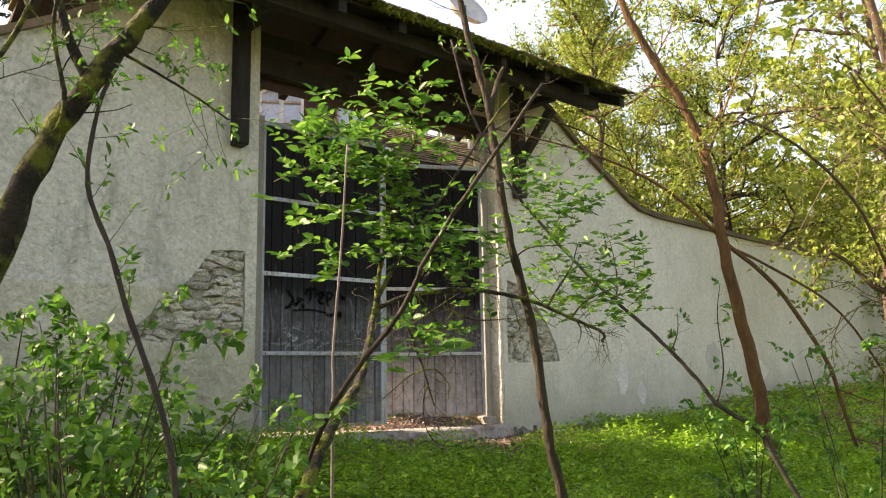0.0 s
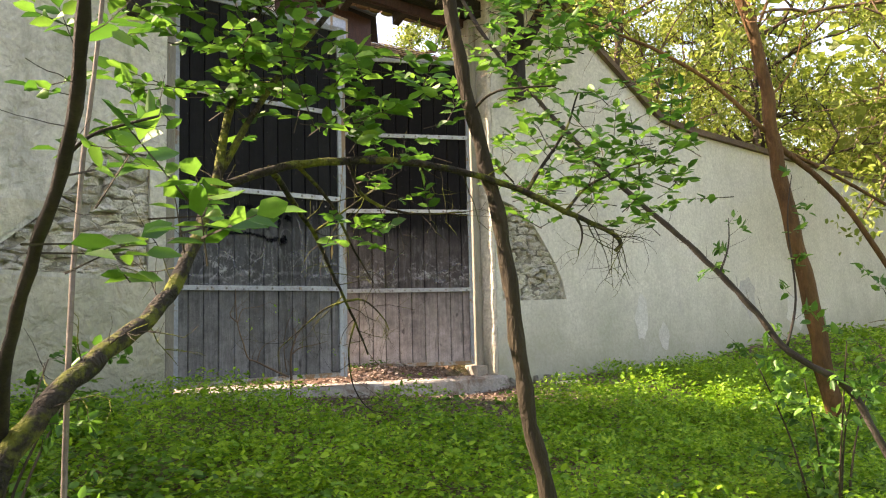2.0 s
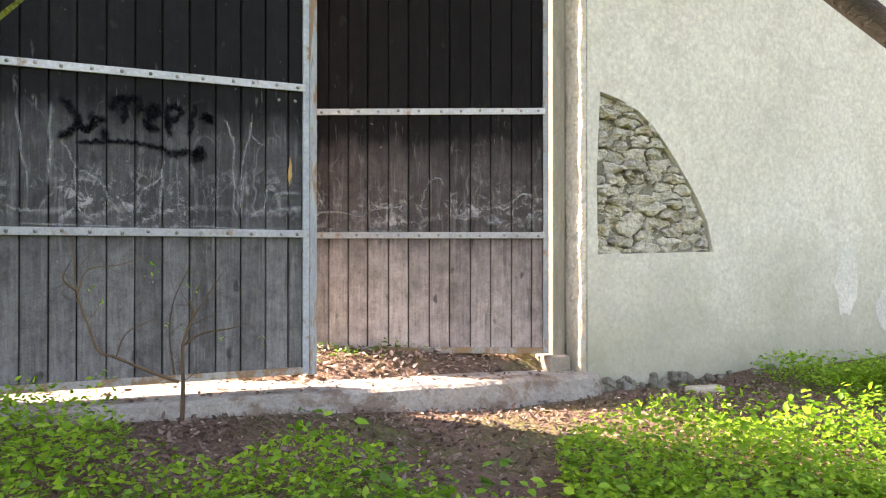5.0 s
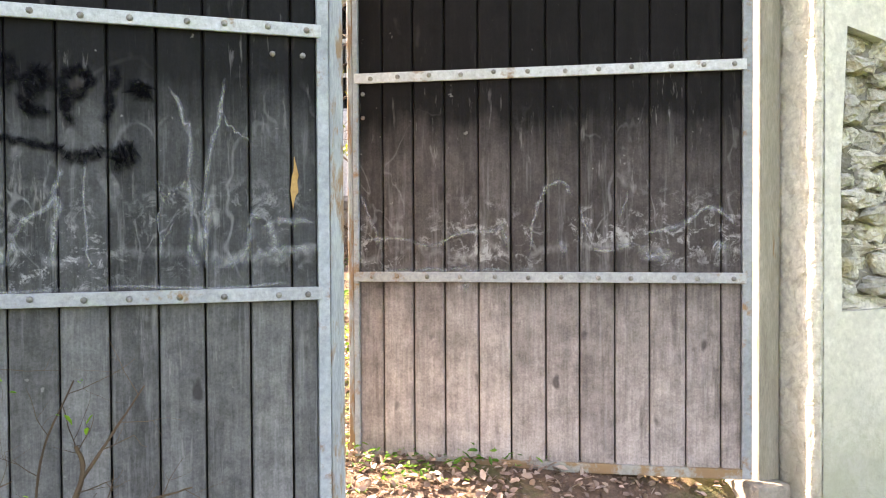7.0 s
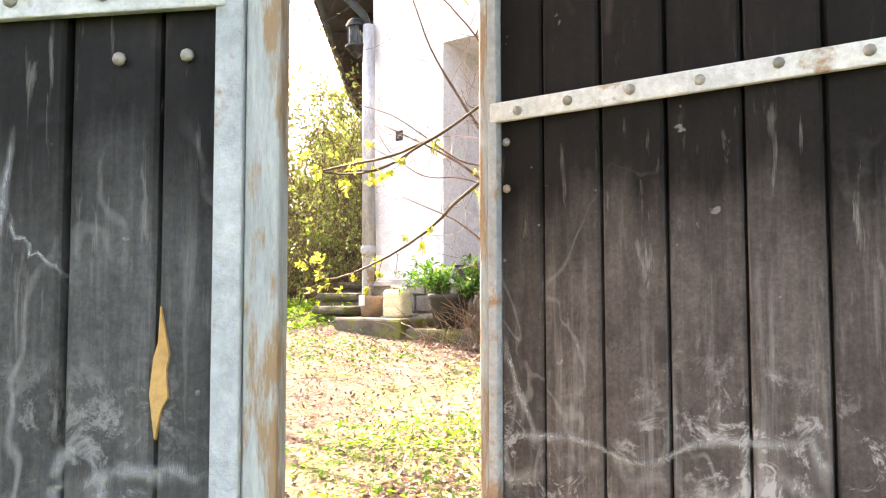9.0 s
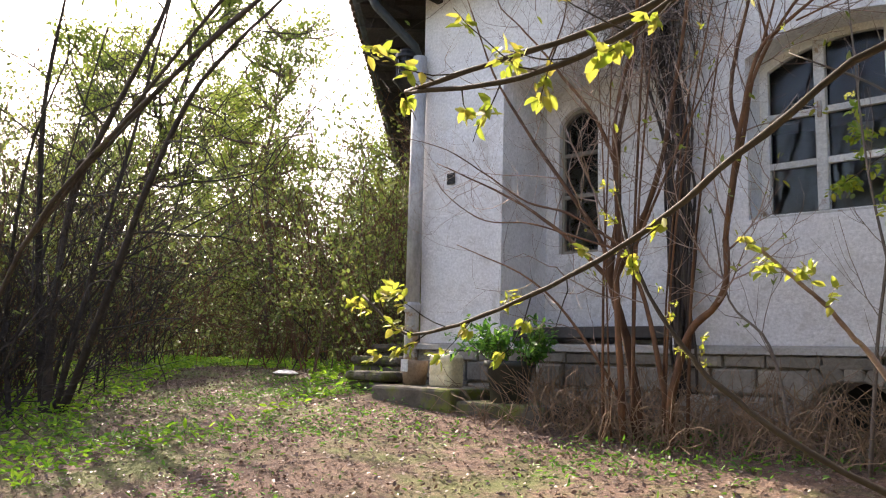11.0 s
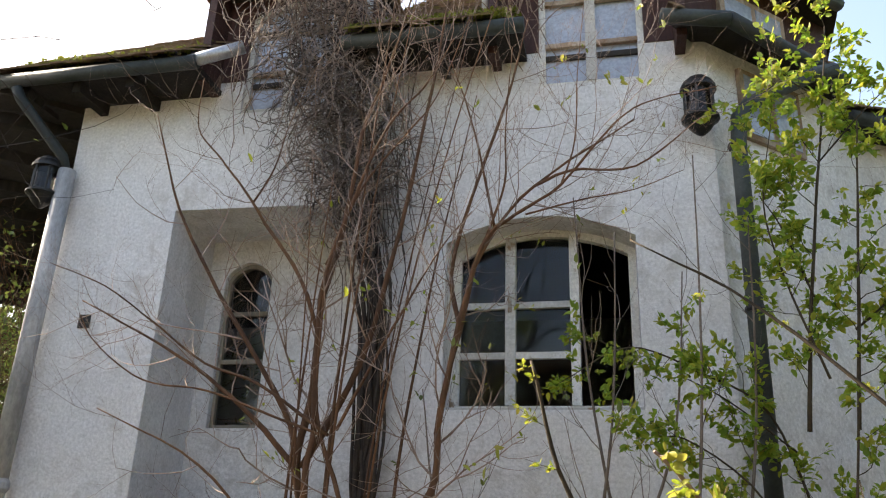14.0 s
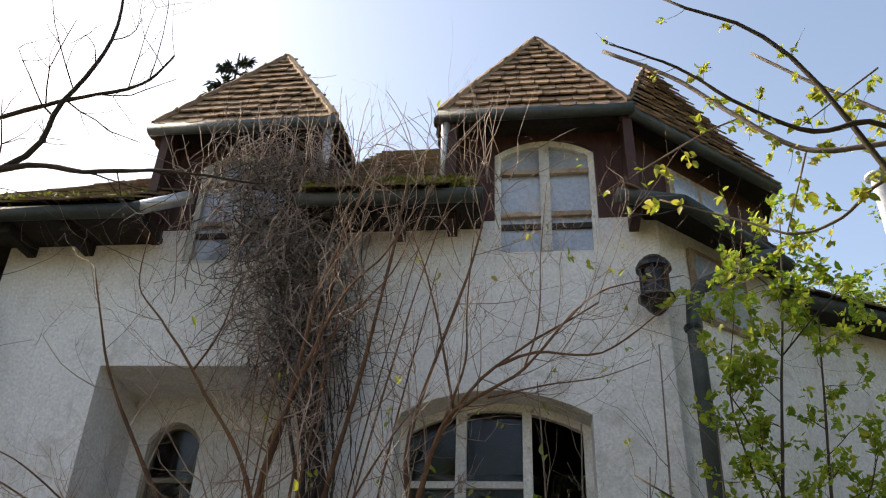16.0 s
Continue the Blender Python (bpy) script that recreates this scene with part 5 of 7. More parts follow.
def rubble(owner, patch, count, seed, flat):
    """Uneven stones that fill a patch: cells round scattered seeds, shrunk by the joint and rounded off."""
    r = np.random.default_rng(seed)
    us, zs = [p[0] for p in patch], [p[1] for p in patch]
    seeds = []
    tries = 0
    while len(seeds) < count and tries < 20000:
        tries += 1
        p = (r.uniform(min(us), max(us)), r.uniform(min(zs), max(zs)))
        gap = math.sqrt(0.5 * (max(us) - min(us)) * (max(zs) - min(zs)) / count) * 1.05
        if inside(patch, *p) and all(((p[0] - q[0]) / flat) ** 2 + ((p[1] - q[1]) * flat) ** 2 > gap ** 2 for q in seeds):
            seeds.append(p)
    for p in seeds:
        cell = list(patch)
        for q in seeds:
            if q is p:
                continue
            n = ((q[0] - p[0]) / flat ** 2, (q[1] - p[1]) * flat ** 2)
            mid = (p[0] + (q[0] - p[0]) * 0.5, p[1] + (q[1] - p[1]) * 0.5)
            cell = clip_half(cell, mid, n)
            if len(cell) < 3:
                break
        if len(cell) < 3:
            continue
        cu, cz = sum(a for a, _ in cell) / len(cell), sum(z for _, z in cell) / len(cell)
        size = max(max(abs(a - cu) for a, _ in cell), 0.02)
        k = max(1 - r.uniform(0.003, 0.020) / size, 0.55)
        ring = []
        for i in range(len(cell)):
            a, e = cell[i], cell[(i + 1) % len(cell)]
            for s in (0.1, 0.5, 0.9):
                rough = 0.013 if s == 0.5 else 0.008
                ring.append((a[0] + (e[0] - a[0]) * s + r.normal(0, rough), a[1] + (e[1] - a[1]) * s + r.normal(0, rough)))
        g = Geo()
        deep = r.uniform(0.006, 0.05)
        tilt_u, tilt_z = r.normal(0, 0.16), r.normal(0, 0.16)
        for s, v in ((k, 0.05), (k * 0.97, 0.05 - deep * 0.6), (k * 0.8, 0.05 - deep), (k * 0.42, 0.046 - deep)):
            g.v += [((a - cu) * s + r.normal(0, 0.003), v + (r.normal(0, 0.005) + tilt_u * (a - cu) + tilt_z * (z - cz) if v < 0.045 else 0.0), (z - cz) * s + r.normal(0, 0.003)) for a, z in ring]
        m = len(ring)
        for o in (0, m, 2 * m):
            g.f += [(o + i, o + (i + 1) % m, o + m + (i + 1) % m, o + m + i) for i in range(m)]
        g.f.append(tuple(3 * m + i for i in range(m)))
        piece("stone", g.mesh("stone", M_STONE), owner, Matrix.Translation((cu, 0, cz)))


rubble(WALL_L, PATCH_L, 46, 3, 1.75)
rubble(WALL_R, PATCH_R, 60, 4, 1.6)

# ---- pipes, lanterns ----
d = thing("downpipe", "old green-black downpipe running down the house corner", "pipe")
part("pipe", Geo().tube([(0.80, 16.35, 6.1), (0.62, 16.22, 6.0), (0.02, 15.92, 5.58), (-0.07, 15.88, 5.45), (-0.09, 15.88, 5.2), (-0.12, 15.88, 1.6)], 0.06, 12), M_DARKGUTTER, d, smooth=True)
for z in (5.2, 3.9, 2.6):
    part("clamp", Geo().lathe((-0.10, 15.88, z), [(0.068, -0.02), (0.074, 0), (0.068, 0.02)], 12), M_IRON, d)
d = thing("downpipe", "stout weathered downpipe at the house corner, paled for the sunlit wall edge", "pipe")
part("elbow", Geo().tube([(-6.38, 15.47, 6.1), (-6.34, 15.5, 6.0), (-6.04, 15.84, 5.55), (-6.0, 15.88, 5.38)], 0.05, 12), M_DARKGUTTER, d, "dark zinc elbow", smooth=True)
part("pipe", Geo().tube([(-5.99, 15.88, 5.42), (-5.99, 15.88, 2.55)], 0.08, 14), M_PIPE, d, smooth=True)
part("collar", Geo().lathe((-5.99, 15.88, 2.6), [(0.08, -0.05), (0.10, -0.02), (0.10, 0.03), (0.08, 0.06)], 12), M_PIPE, d)
part("standpipe", Geo().tube([(-5.99, 15.88, 1.7), (-5.99, 15.88, 2.56)], 0.075, 12), M_RUST, d, "rusty iron standpipe")


def lantern(x, y, z):
    t = thing("wall_lantern", "black iron wall lantern with a domed cap and bowl base", "lantern", "wall lanterns", Matrix.Translation((x, y, z)))
    part("cap", Geo().lathe((0, 0, 0), [(0.105, 0.285), (0.14, 0.295), (0.138, 0.325), (0.115, 0.365), (0.085, 0.385), (0.08, 0.40), (0.03, 0.405)], 16), M_IRON, t)
    part("base", Geo().lathe((0, 0, 0), [(0.012, -0.10), (0.035, -0.085), (0.075, -0.045), (0.112, 0.01), (0.145, 0.035), (0.145, 0.055), (0.05, 0.06)], 16), M_IRON, t)
    for k in range(6):
        a = math.pi * k / 3 + 0.3
        part("cage_bar", Geo().tube([(0.118 * math.cos(a), 0.118 * math.sin(a), 0.05), (0.118 * math.cos(a), 0.118 * math.sin(a), 0.295)], 0.010, 5), M_IRON, t)
    part("glass", Geo().lathe((0, 0, 0), [(0.104, 0.058), (0.104, 0.29)], 16), M_SMOKEGLASS, t)
    part("bracket", Geo().box(-0.025, 0.025, 0.06, 0.2, 0.24, 0.28).box(-0.04, 0.04, 0.185, 0.2, 0.12, 0.36), M_IRON, t)
    return t


lantern(-0.36, 15.80, 5.37)
lantern(-6.15, 15.82, 5.12)

# ---- things along the house foot ----
slab_z = 1.80
for (x0, x1, y0, y1, z1) in ((-5.75, -4.72, 15.1, 15.95, 1.80), (-4.7, -3.75, 15.15, 15.95, 1.70)):
    g = Geo().box(x0, x1, y0, y1, 1.3, z1)
    solid("stone_slab", g, surface("mossy_slab", (0.08, 0.07, 0.055), (0.17, 0.15, 0.12), 5, 40, 0.9, 0.8, extra=moss_over(0.14)), "mossy old stone slab beside the house foot", "slab", bevel=0.03, group="stone slabs")
can = thing("jerrycan", "yellowed plastic jerrycan standing on a stone slab", "canister", m=Matrix.Translation((-5.13, 15.5, 1.802)))
body = Geo()
ring = [(0.15 * (abs(math.cos(a)) ** 0.5) * math.copysign(1, math.cos(a)), 0.12 * (abs(math.sin(a)) ** 0.5) * math.copysign(1, math.sin(a))) for a in [2 * math.pi * k / 20 for k in range(20)]]
levels = [(0.93, 0.0), (1.0, 0.02), (1.0, 0.1), (0.97, 0.11), (1.0, 0.12), (1.0, 0.2), (0.97, 0.21), (1.0, 0.22), (1.0, 0.27), (0.9, 0.30), (0.6, 0.31)]
body.v = [(x * s, y * s, z) for s, z in levels for x, y in ring]
body.f = [(i * 20 + k, i * 20 + (k + 1) % 20, (i + 1) * 20 + (k + 1) % 20, (i + 1) * 20 + k) for i in range(len(levels) - 1) for k in range(20)] + [tuple(range(20))[::-1], tuple(range(len(levels) * 20 - 20, len(levels) * 20))]
part("body", body, M_CAN, can, smooth=True)
part("cap", Geo().lathe((0.08, 0, 0.305), [(0.035, 0), (0.035, 0.03), (0.03, 0.035)], 12), M_WHITE, can)
part("handle", Geo().tube([(-0.1, 0, 0.30), (-0.09, 0, 0.345), (0.02, 0, 0.345), (0.03, 0, 0.30)], 0.014, 8), M_CAN, can, smooth=True)
b = thing("clay_bucket", "stained brown bucket with a scrap of white paper", "bucket", m=Matrix.Translation((-5.55, 15.5, 1.802)))
part("bucket", Geo().lathe((0, 0, 0), [(0.11, 0), (0.135, 0.2), (0.14, 0.24), (0.13, 0.24), (0.12, 0.2), (0.1, 0.02)], 16), M_BUCKET, b, smooth=True)
part("paper_scrap", Geo().box(-0.06, 0.03, -0.142, -0.13, 0.13, 0.25), M_WHITE, b, "torn white paper")
pot = thing("plant_pot", "large dark plant pot with a leafy green plant", "plant pot", m=Matrix.Translation((-4.25, 15.35, 1.702)))
part("pot", Geo().lathe((0, 0, 0), [(0.16, 0), (0.2, 0.3), (0.225, 0.31), (0.225, 0.36), (0.2, 0.36), (0.18, 0.30), (0.1, 0.29)], 20), M_POT, pot, smooth=True)
rng = np.random.default_rng(41)
g, tips = Geo(), []
for k in range(26):
    a = rng.uniform(0, 2 * math.pi)
    twigs(g, rng, (0.1 * math.cos(a), 0.1 * math.sin(a), 0.28), (math.cos(a) * 0.7, math.sin(a) * 0.7, 1.0), rng.uniform(0.2, 0.42), 0.006, 1, tips, 0.6, 0.15, 2)
tagged(part("stem_growth", g, M_GREENSTEM, pot), kind="stuff")
leaves("foliage", *tuft(rng, tips, 3, 0.07), 0.22, M_LEAF, pot)
# stone steps by the corner
M_STEP = surface("mossy_step", (0.07, 0.06, 0.048), (0.16, 0.14, 0.11), 5, 40, 0.95, 1.0, extra=moss_over(0.10, (0.09, 0.10, 0.02), 4), lumps=12.0)
steps = thing("garden_steps", "low overgrown stone steps beside the house corner", "steps")
for k, (x0, x1, y0, y1) in enumerate(((-6.45, -5.85, 15.35, 15.8), (-7.0, -6.2, 15.9, 16.5), (-7.75, -7.1, 16.9, 17.4), (-8.0, -7.3, 17.4, 17.9))):
    z1 = 1.92 + k * 0.16
    for q in range(2):
        g = Geo().box(x0 + 0.02 * q, x1 - 0.03 * q, y0 + 0.03 * q, y1, z1 - 0.10 * (q + 1) - 0.3 * q, z1 - 0.11 * q)
        part("step", g, M_STEP, steps, bevel=0.04)
solid("white_rag", Geo().lathe((0, 0, 0), [(0.16, 0.0), (0.2, 0.02), (0.12, 0.06), (0.05, 0.07)], 9), M_WHITE, "crumpled white plastic bag on the leaf litter", "litter", m=Matrix.Translation((-8.6, 16.2, gz(-8.6, 16.2))) @ Matrix.Diagonal((1.2, 0.6, 0.8, 1)))
ch = from_gate(4.45, -0.32)
solid("plaster_chunk", Geo().box(-0.13, 0.13, -0.05, 0.05, 0, 0.05), surface("fallen_plaster", (0.5, 0.44, 0.34), (0.62, 0.56, 0.45), 8, 50), "fallen cream plaster fragment on the soil", "rubble", m=Matrix.Translation((ch.x, ch.y, gz(ch.x, ch.y))) @ Matrix.Rotation(0.35, 4, "Z"), bevel=0.015)

# ---- shrubs in front of the house ----
def grown(name, label, category, lines, bark, rng, depth, kids, length, tuft_size, per, chance, leaf, group="", rise=0.1, spread=0.7, width=0.24, from_s=0.3, every=2, leaf_label="", fine=None):
    """A shrub or tree: stems along smooth lines, forking side shoots, and leaves at their tips."""
    root = Vector(lines[0][0][0])
    t = thing(name, label, category, group, Matrix.Translation(root))
    tips = []
    for pts, r0, r1 in lines:
        line = [p - root for p in smooth_line(pts, 5)]
        girth = [r * (1 + 0.06 * math.sin(i * 1.9 + r0 * 900) + 0.05 * math.sin(i * 4.3)) for i, r in enumerate(taper(len(line), r0, r1))]
        line = [p + Vector((0.10 * r0 * math.sin(i * 1.3 + r0 * 700), 0, 0.12 * r0 * math.cos(i * 2.2))) if 0 < i else p for i, p in enumerate(line)]
        part("stem", Geo().tube(line, girth, 9), bark, t, smooth=True)
        if depth >= 0:
            g2 = Geo()
            for i in range(int(len(line) * from_s), len(line), every):
                d = (line[min(i + 1, len(line) - 1)] - line[max(i - 1, 0)]).normalized()
                side = Vector(rng.normal(0, 1, 3))
                side = (side - d * side.dot(d)).normalized()
                rr = r0 + (r1 - r0) * i / len(line)
                twigs(g2, rng, line[i], d * 0.5 + side * spread, length * rng.uniform(0.6, 1.2), max(min(rr * 0.4, length * 0.012), 0.0012), depth, tips, spread, 0.14, kids, rise)
            if g2.v:
                tagged(part("twig_growth", g2, fine or bark, t), kind="stuff")
    if leaf and tips:
        at, along, ln = tuft(rng, tips, per, tuft_size, chance)
        if at:
            tagged(leaves("foliage", at, along, ln, width, leaf, t, label=leaf_label), kind="stuff")
    return t


rng = np.random.default_rng(51)
grown("shrub", "bare brown-stemmed shrub with many thin twigs before the house", "shrub", [
    ([(-2.93, 15.2, 1.5), (-2.95, 15.2, 1.86), (-3.05, 15.2, 2.35), (-3.16, 15.2, 2.71), (-3.09, 15.2, 3.25), (-3.09, 15.2, 3.77), (-2.96, 15.2, 4.45), (-2.86, 15.15, 5.16), (-2.69, 15.1, 5.63), (-2.5, 15.05, 6.3)], 0.04, 0.007),
    ([(-3.16, 15.2, 2.71), (-3.56, 15.15, 3.09), (-4.08, 15.1, 3.45), (-4.86, 15.0, 3.85)], 0.022, 0.005),
    ([(-3.17, 15.2, 2.75), (-3.28, 15.2, 3.08), (-3.83, 15.1, 3.9), (-4.2, 15.0, 4.55), (-4.45, 14.9, 5.3)], 0.024, 0.005),
    ([(-3.12, 15.2, 2.71), (-2.76, 15.15, 3.37), (-2.54, 15.1, 4.19), (-2.31, 15.0, 5.33), (-2.2, 15.0, 6.2)], 0.026, 0.006),
    ([(-2.93, 15.2, 1.55), (-3.3, 15.1, 2.2), (-3.75, 15.0, 2.7), (-4.5, 14.9, 3.05)], 0.016, 0.004),
], M_STEM, rng, 2, 3, 0.8, 0.05, 1, 0.0, None, "brown shrubs", 0.25, 0.75, from_s=0.3, every=2, fine=M_PALETWIG)
grown("shrub", "forked red-brown shrub leaning before the arched window", "shrub", [
    ([(-2.63, 15.1, 1.5), (-2.61, 15.1, 1.84), (-2.47, 15.1, 2.29), (-2.22, 15.1, 2.56), (-2.18, 15.1, 3.06), (-2.07, 15.1, 3.57), (-1.92, 15.05, 4.11), (-1.56, 15.0, 4.55), (-0.89, 14.9, 4.94)], 0.034, 0.006),
    ([(-2.63, 15.1, 1.7), (-2.81, 15.1, 2.51), (-3.01, 15.1, 3.06), (-3.0, 15.0, 4.0)], 0.022, 0.006),
    ([(-2.07, 15.1, 3.57), (-2.12, 15.1, 4.12), (-1.76, 15.0, 5.21), (-1.6, 15.0, 5.9)], 0.018, 0.005),
    ([(-1.56, 15.0, 4.55), (-1.3, 14.9, 4.6), (-0.9, 14.8, 4.55), (-0.5, 14.7, 4.8)], 0.012, 0.004),
], M_STEM, rng, 2, 4, 0.75, 0.06, 2, 0.02, M_YELLOW, "brown shrubs", 0.25, 0.75, from_s=0.35, every=2, fine=M_PALETWIG)
for k in range(7):
    x0, lean = rng.uniform(-3.2, -2.3), rng.normal(0.25, 1.1)
    hh = rng.uniform(3.0, 5.0)
    grown("shrub", "slender red-brown shoots of the bare shrub", "shrub", [([(x0, 15.15, gz(x0, 15.15) - 0.03), (x0 + lean * 0.15, 15.1, 1.6 + hh * 0.3), (x0 + lean * 0.5, 15.05, 1.6 + hh * 0.65), (x0 + lean, 14.95, 1.6 + hh)], rng.uniform(0.009, 0.016), 0.003)], M_STEM, rng, 1, 4, 0.6, 0.05, 1, 0.0, None, "brown shrubs", 0.3, 0.6, from_s=0.25, every=2, fine=M_PALETWIG)
grown("shrub", "stout lower stem of the bare red-brown shrub", "shrub", [
    ([(-3.0, 15.1, 1.5), (-3.02, 15.1, 2.0), (-3.05, 15.1, 2.6), (-3.02, 15.10, 2.93)], 0.03, 0.02),
], M_STEM, rng, -1, 1, 0.1, 0.05, 1, 0.0, None, "brown shrubs")
grown("shrub", "tall bare red-brown shrub with a wide fan of pale twigs", "shrub", [
    ([(-3.02, 15.10, 2.93), (-3.04, 15.07, 3.53), (-3.01, 15.03, 3.98), (-2.82, 15.00, 4.58), (-2.61, 14.97, 5.08), (-2.33, 14.93, 5.38), (-2.13, 14.90, 5.73)], 0.02, 0.004),
    ([(-3.06, 15.10, 3.61), (-3.21, 15.05, 3.99), (-3.49, 15.00, 4.38), (-3.62, 14.95, 4.58), (-3.85, 14.90, 4.87), (-4.05, 14.85, 5.13), (-4.04, 14.80, 5.53)], 0.016, 0.003),
    ([(-2.20, 15.10, 2.91), (-2.11, 15.05, 3.38), (-2.01, 15.00, 3.80), (-1.88, 14.95, 4.16), (-1.68, 14.90, 4.30), (-1.38, 14.85, 4.47), (-1.08, 14.80, 4.80), (-0.83, 14.75, 4.97), (-0.37, 14.70, 5.02)], 0.02, 0.003),
    ([(-1.89, 15.00, 4.18), (-1.76, 14.97, 4.57), (-1.75, 14.93, 4.98), (-1.70, 14.90, 5.60)], 0.01, 0.003),
    ([(-1.83, 15.00, 4.26), (-1.94, 14.97, 4.83), (-2.04, 14.93, 5.22), (-2.15, 14.90, 5.54)], 0.01, 0.003),
    ([(-3.04, 15.10, 4.08), (-2.80, 15.05, 4.64), (-2.49, 15.00, 5.01), (-2.25, 14.95, 5.29), (-2.01, 14.90, 5.92)], 0.01, 0.003),
    ([(-1.38, 14.90, 4.49), (-1.28, 14.90, 4.82), (-1.25, 14.90, 5.34), (-1.19, 14.90, 5.91)], 0.007, 0.002),
    ([(-1.61, 14.90, 4.30), (-1.24, 14.87, 4.37), (-0.92, 14.83, 4.40), (-0.61, 14.80, 4.50)], 0.007, 0.002),
    ([(-2.88, 15.00, 2.89), (-3.37, 14.94, 3.21), (-3.74, 14.88, 3.34), (-4.14, 14.82, 3.62), (-4.52, 14.76, 3.87), (-4.93, 14.70, 4.03)], 0.012, 0.003),
    ([(-2.92, 15.00, 2.89), (-3.27, 14.94, 3.01), (-3.71, 14.88, 3.16), (-4.14, 14.82, 3.22), (-4.50, 14.76, 3.46), (-4.63, 14.70, 3.66)], 0.01, 0.003),
    ([(-2.83, 15.00, 2.92), (-2.60, 14.97, 3.36), (-2.40, 14.95, 3.72), (-2.19, 14.93, 4.08), (-1.97, 14.90, 4.34)], 0.012, 0.003),
    ([(-3.55, 14.90, 4.51), (-3.42, 14.90, 4.77), (-3.34, 14.90, 5.13), (-3.18, 14.90, 5.60)], 0.008, 0.002),
], M_STEM, rng, 2, 3, 0.45, 0.05, 1, 0.0, None, "brown shrubs", 0.3, 0.65, from_s=0.35, every=2, fine=M_PALETWIG)
# straight bare shoots
for x, y, dx, h in ((-1.3, 14.9, 0.25, 2.6), (-1.0, 15.0, -0.3, 2.9), (-0.75, 14.9, 0.2, 3.1), (-1.15, 15.1, 0.5, 2.4), (-0.5, 15.0, 0.25, 2.7), (-1.8, 15.2, -0.5, 1.7)):
    grown("sapling", "thin bare grey sapling shoots before the house wall", "sapling", [([(x, y, gz(x, y) - 0.05), (x + dx * 0.3, y, 2.2), (x + dx * 0.8, y - 0.05, 1.5 + h * 0.6), (x + dx, y - 0.1, 1.5 + h)], 0.014, 0.004)], M_TWIG, rng, 1, 3, 0.55, 0.06, 2, 0.03, M_BUSHLEAF, "saplings", 0.35, 0.45)

# ---- dry vine on the facade ----
vine = thing("dry_vine", "thick tangle of dry grey-brown vine hanging on the facade", "vine")
rng = np.random.default_rng(61)
for shade, count, thick in ((M_DARKVINE, 300, 0.006), (M_VINE, 560, 0.0055)):
    g = Geo()
    for k in range(count):
        s = rng.random()
        zc = 6.85 - 2.1 * s ** 1.15
        x = rng.normal(-3.58 + 0.50 * s, 0.30 - 0.15 * s)
        if (zc > 6.3 and x < -4.05) or x < -4.35:
            continue
        p = Vector((x, 15.92 - abs(rng.normal(0, 0.15)) - 0.25 * (1 - s), zc))
        pts, turn, curl = [p.copy()], rng.uniform(0, 6.28), rng.normal(0, 0.55)
        for i in range(11):
            turn += curl + rng.normal(0, 0.35)
            d = Vector((math.cos(turn), rng.normal(0, 0.3), math.sin(turn) * 1.2 - 0.45)).normalized()
            p = p + d * rng.uniform(0.05, 0.10)
            p.y = min(p.y, 15.97)
            pts.append(p.copy())
        g.tube(pts, taper(12, thick * rng.uniform(0.5, 1.3), 0.002), 4, cap=False)
    tagged(part("tangle", g, shade, vine, "matted dry shoots"), kind="stuff")
g = Geo()
for k in range(34):
    x = rng.normal(-3.0, 0.15)
    p = Vector((x, 15.86, rng.uniform(5.4, 6.3)))
    pts = [p.copy()]
    for i in range(9):
        p = p + Vector((rng.normal(0.015, 0.045), rng.normal(0, 0.02), -rng.uniform(0.12, 0.26)))
        p.y = min(p.y, 15.96)
        pts.append(p.copy())
    g.tube(pts, taper(10, rng.uniform(0.004, 0.010), 0.003), 4, cap=False)
tagged(part("hanging_growth", g, M_DARKVINE, vine, "dark shoots hanging down the wall"), kind="stuff")
g = Geo()
for k in range(22):
    x = rng.normal(-2.86, 0.07)
    pts = [(x + rng.normal(0, 0.03), 15.95, gz(-2.9, 15.8) - 0.05)]
    for z in np.arange(2.2, 6.2, 0.45):
        x += rng.normal(-0.05 * (z > 4.2), 0.04)
        pts.append((x - 0.14 * max(0, z - 4.3), 15.93 - abs(rng.normal(0, 0.05)), z))
    g.tube(smooth_line(pts, 3), taper(28, rng.uniform(0.010, 0.036), 0.007)[:len(smooth_line(pts, 3))], 5, cap=False)
tagged(part("climbing_growth", g, M_DARKVINE, vine, "twisted vine trunks climbing the wall", smooth=True), kind="stuff")
g = Geo()
for k in range(120):
    p = Vector((rng.uniform(-4.2, -1.4), 15.5, 6.35 if k % 3 else rng.uniform(5.2, 6.2)))
    d = Vector((rng.normal(0, 0.5), -0.4, 0.9))
    pts = [p.copy()]
    for i in range(7):
        d = (d + Vector((rng.normal(0, 0.2), rng.normal(0, 0.1), -0.10 + 0.14 * (k % 2)))).normalized()
        p = p + d * rng.uniform(0.06, 0.16)
        pts.append(p.copy())
    g.tube(pts, taper(8, 0.005, 0.0025), 3, cap=False)
tagged(part("whip_growth", g, M_PALETWIG, vine, "bare whips rising above the eave"), kind="stuff")
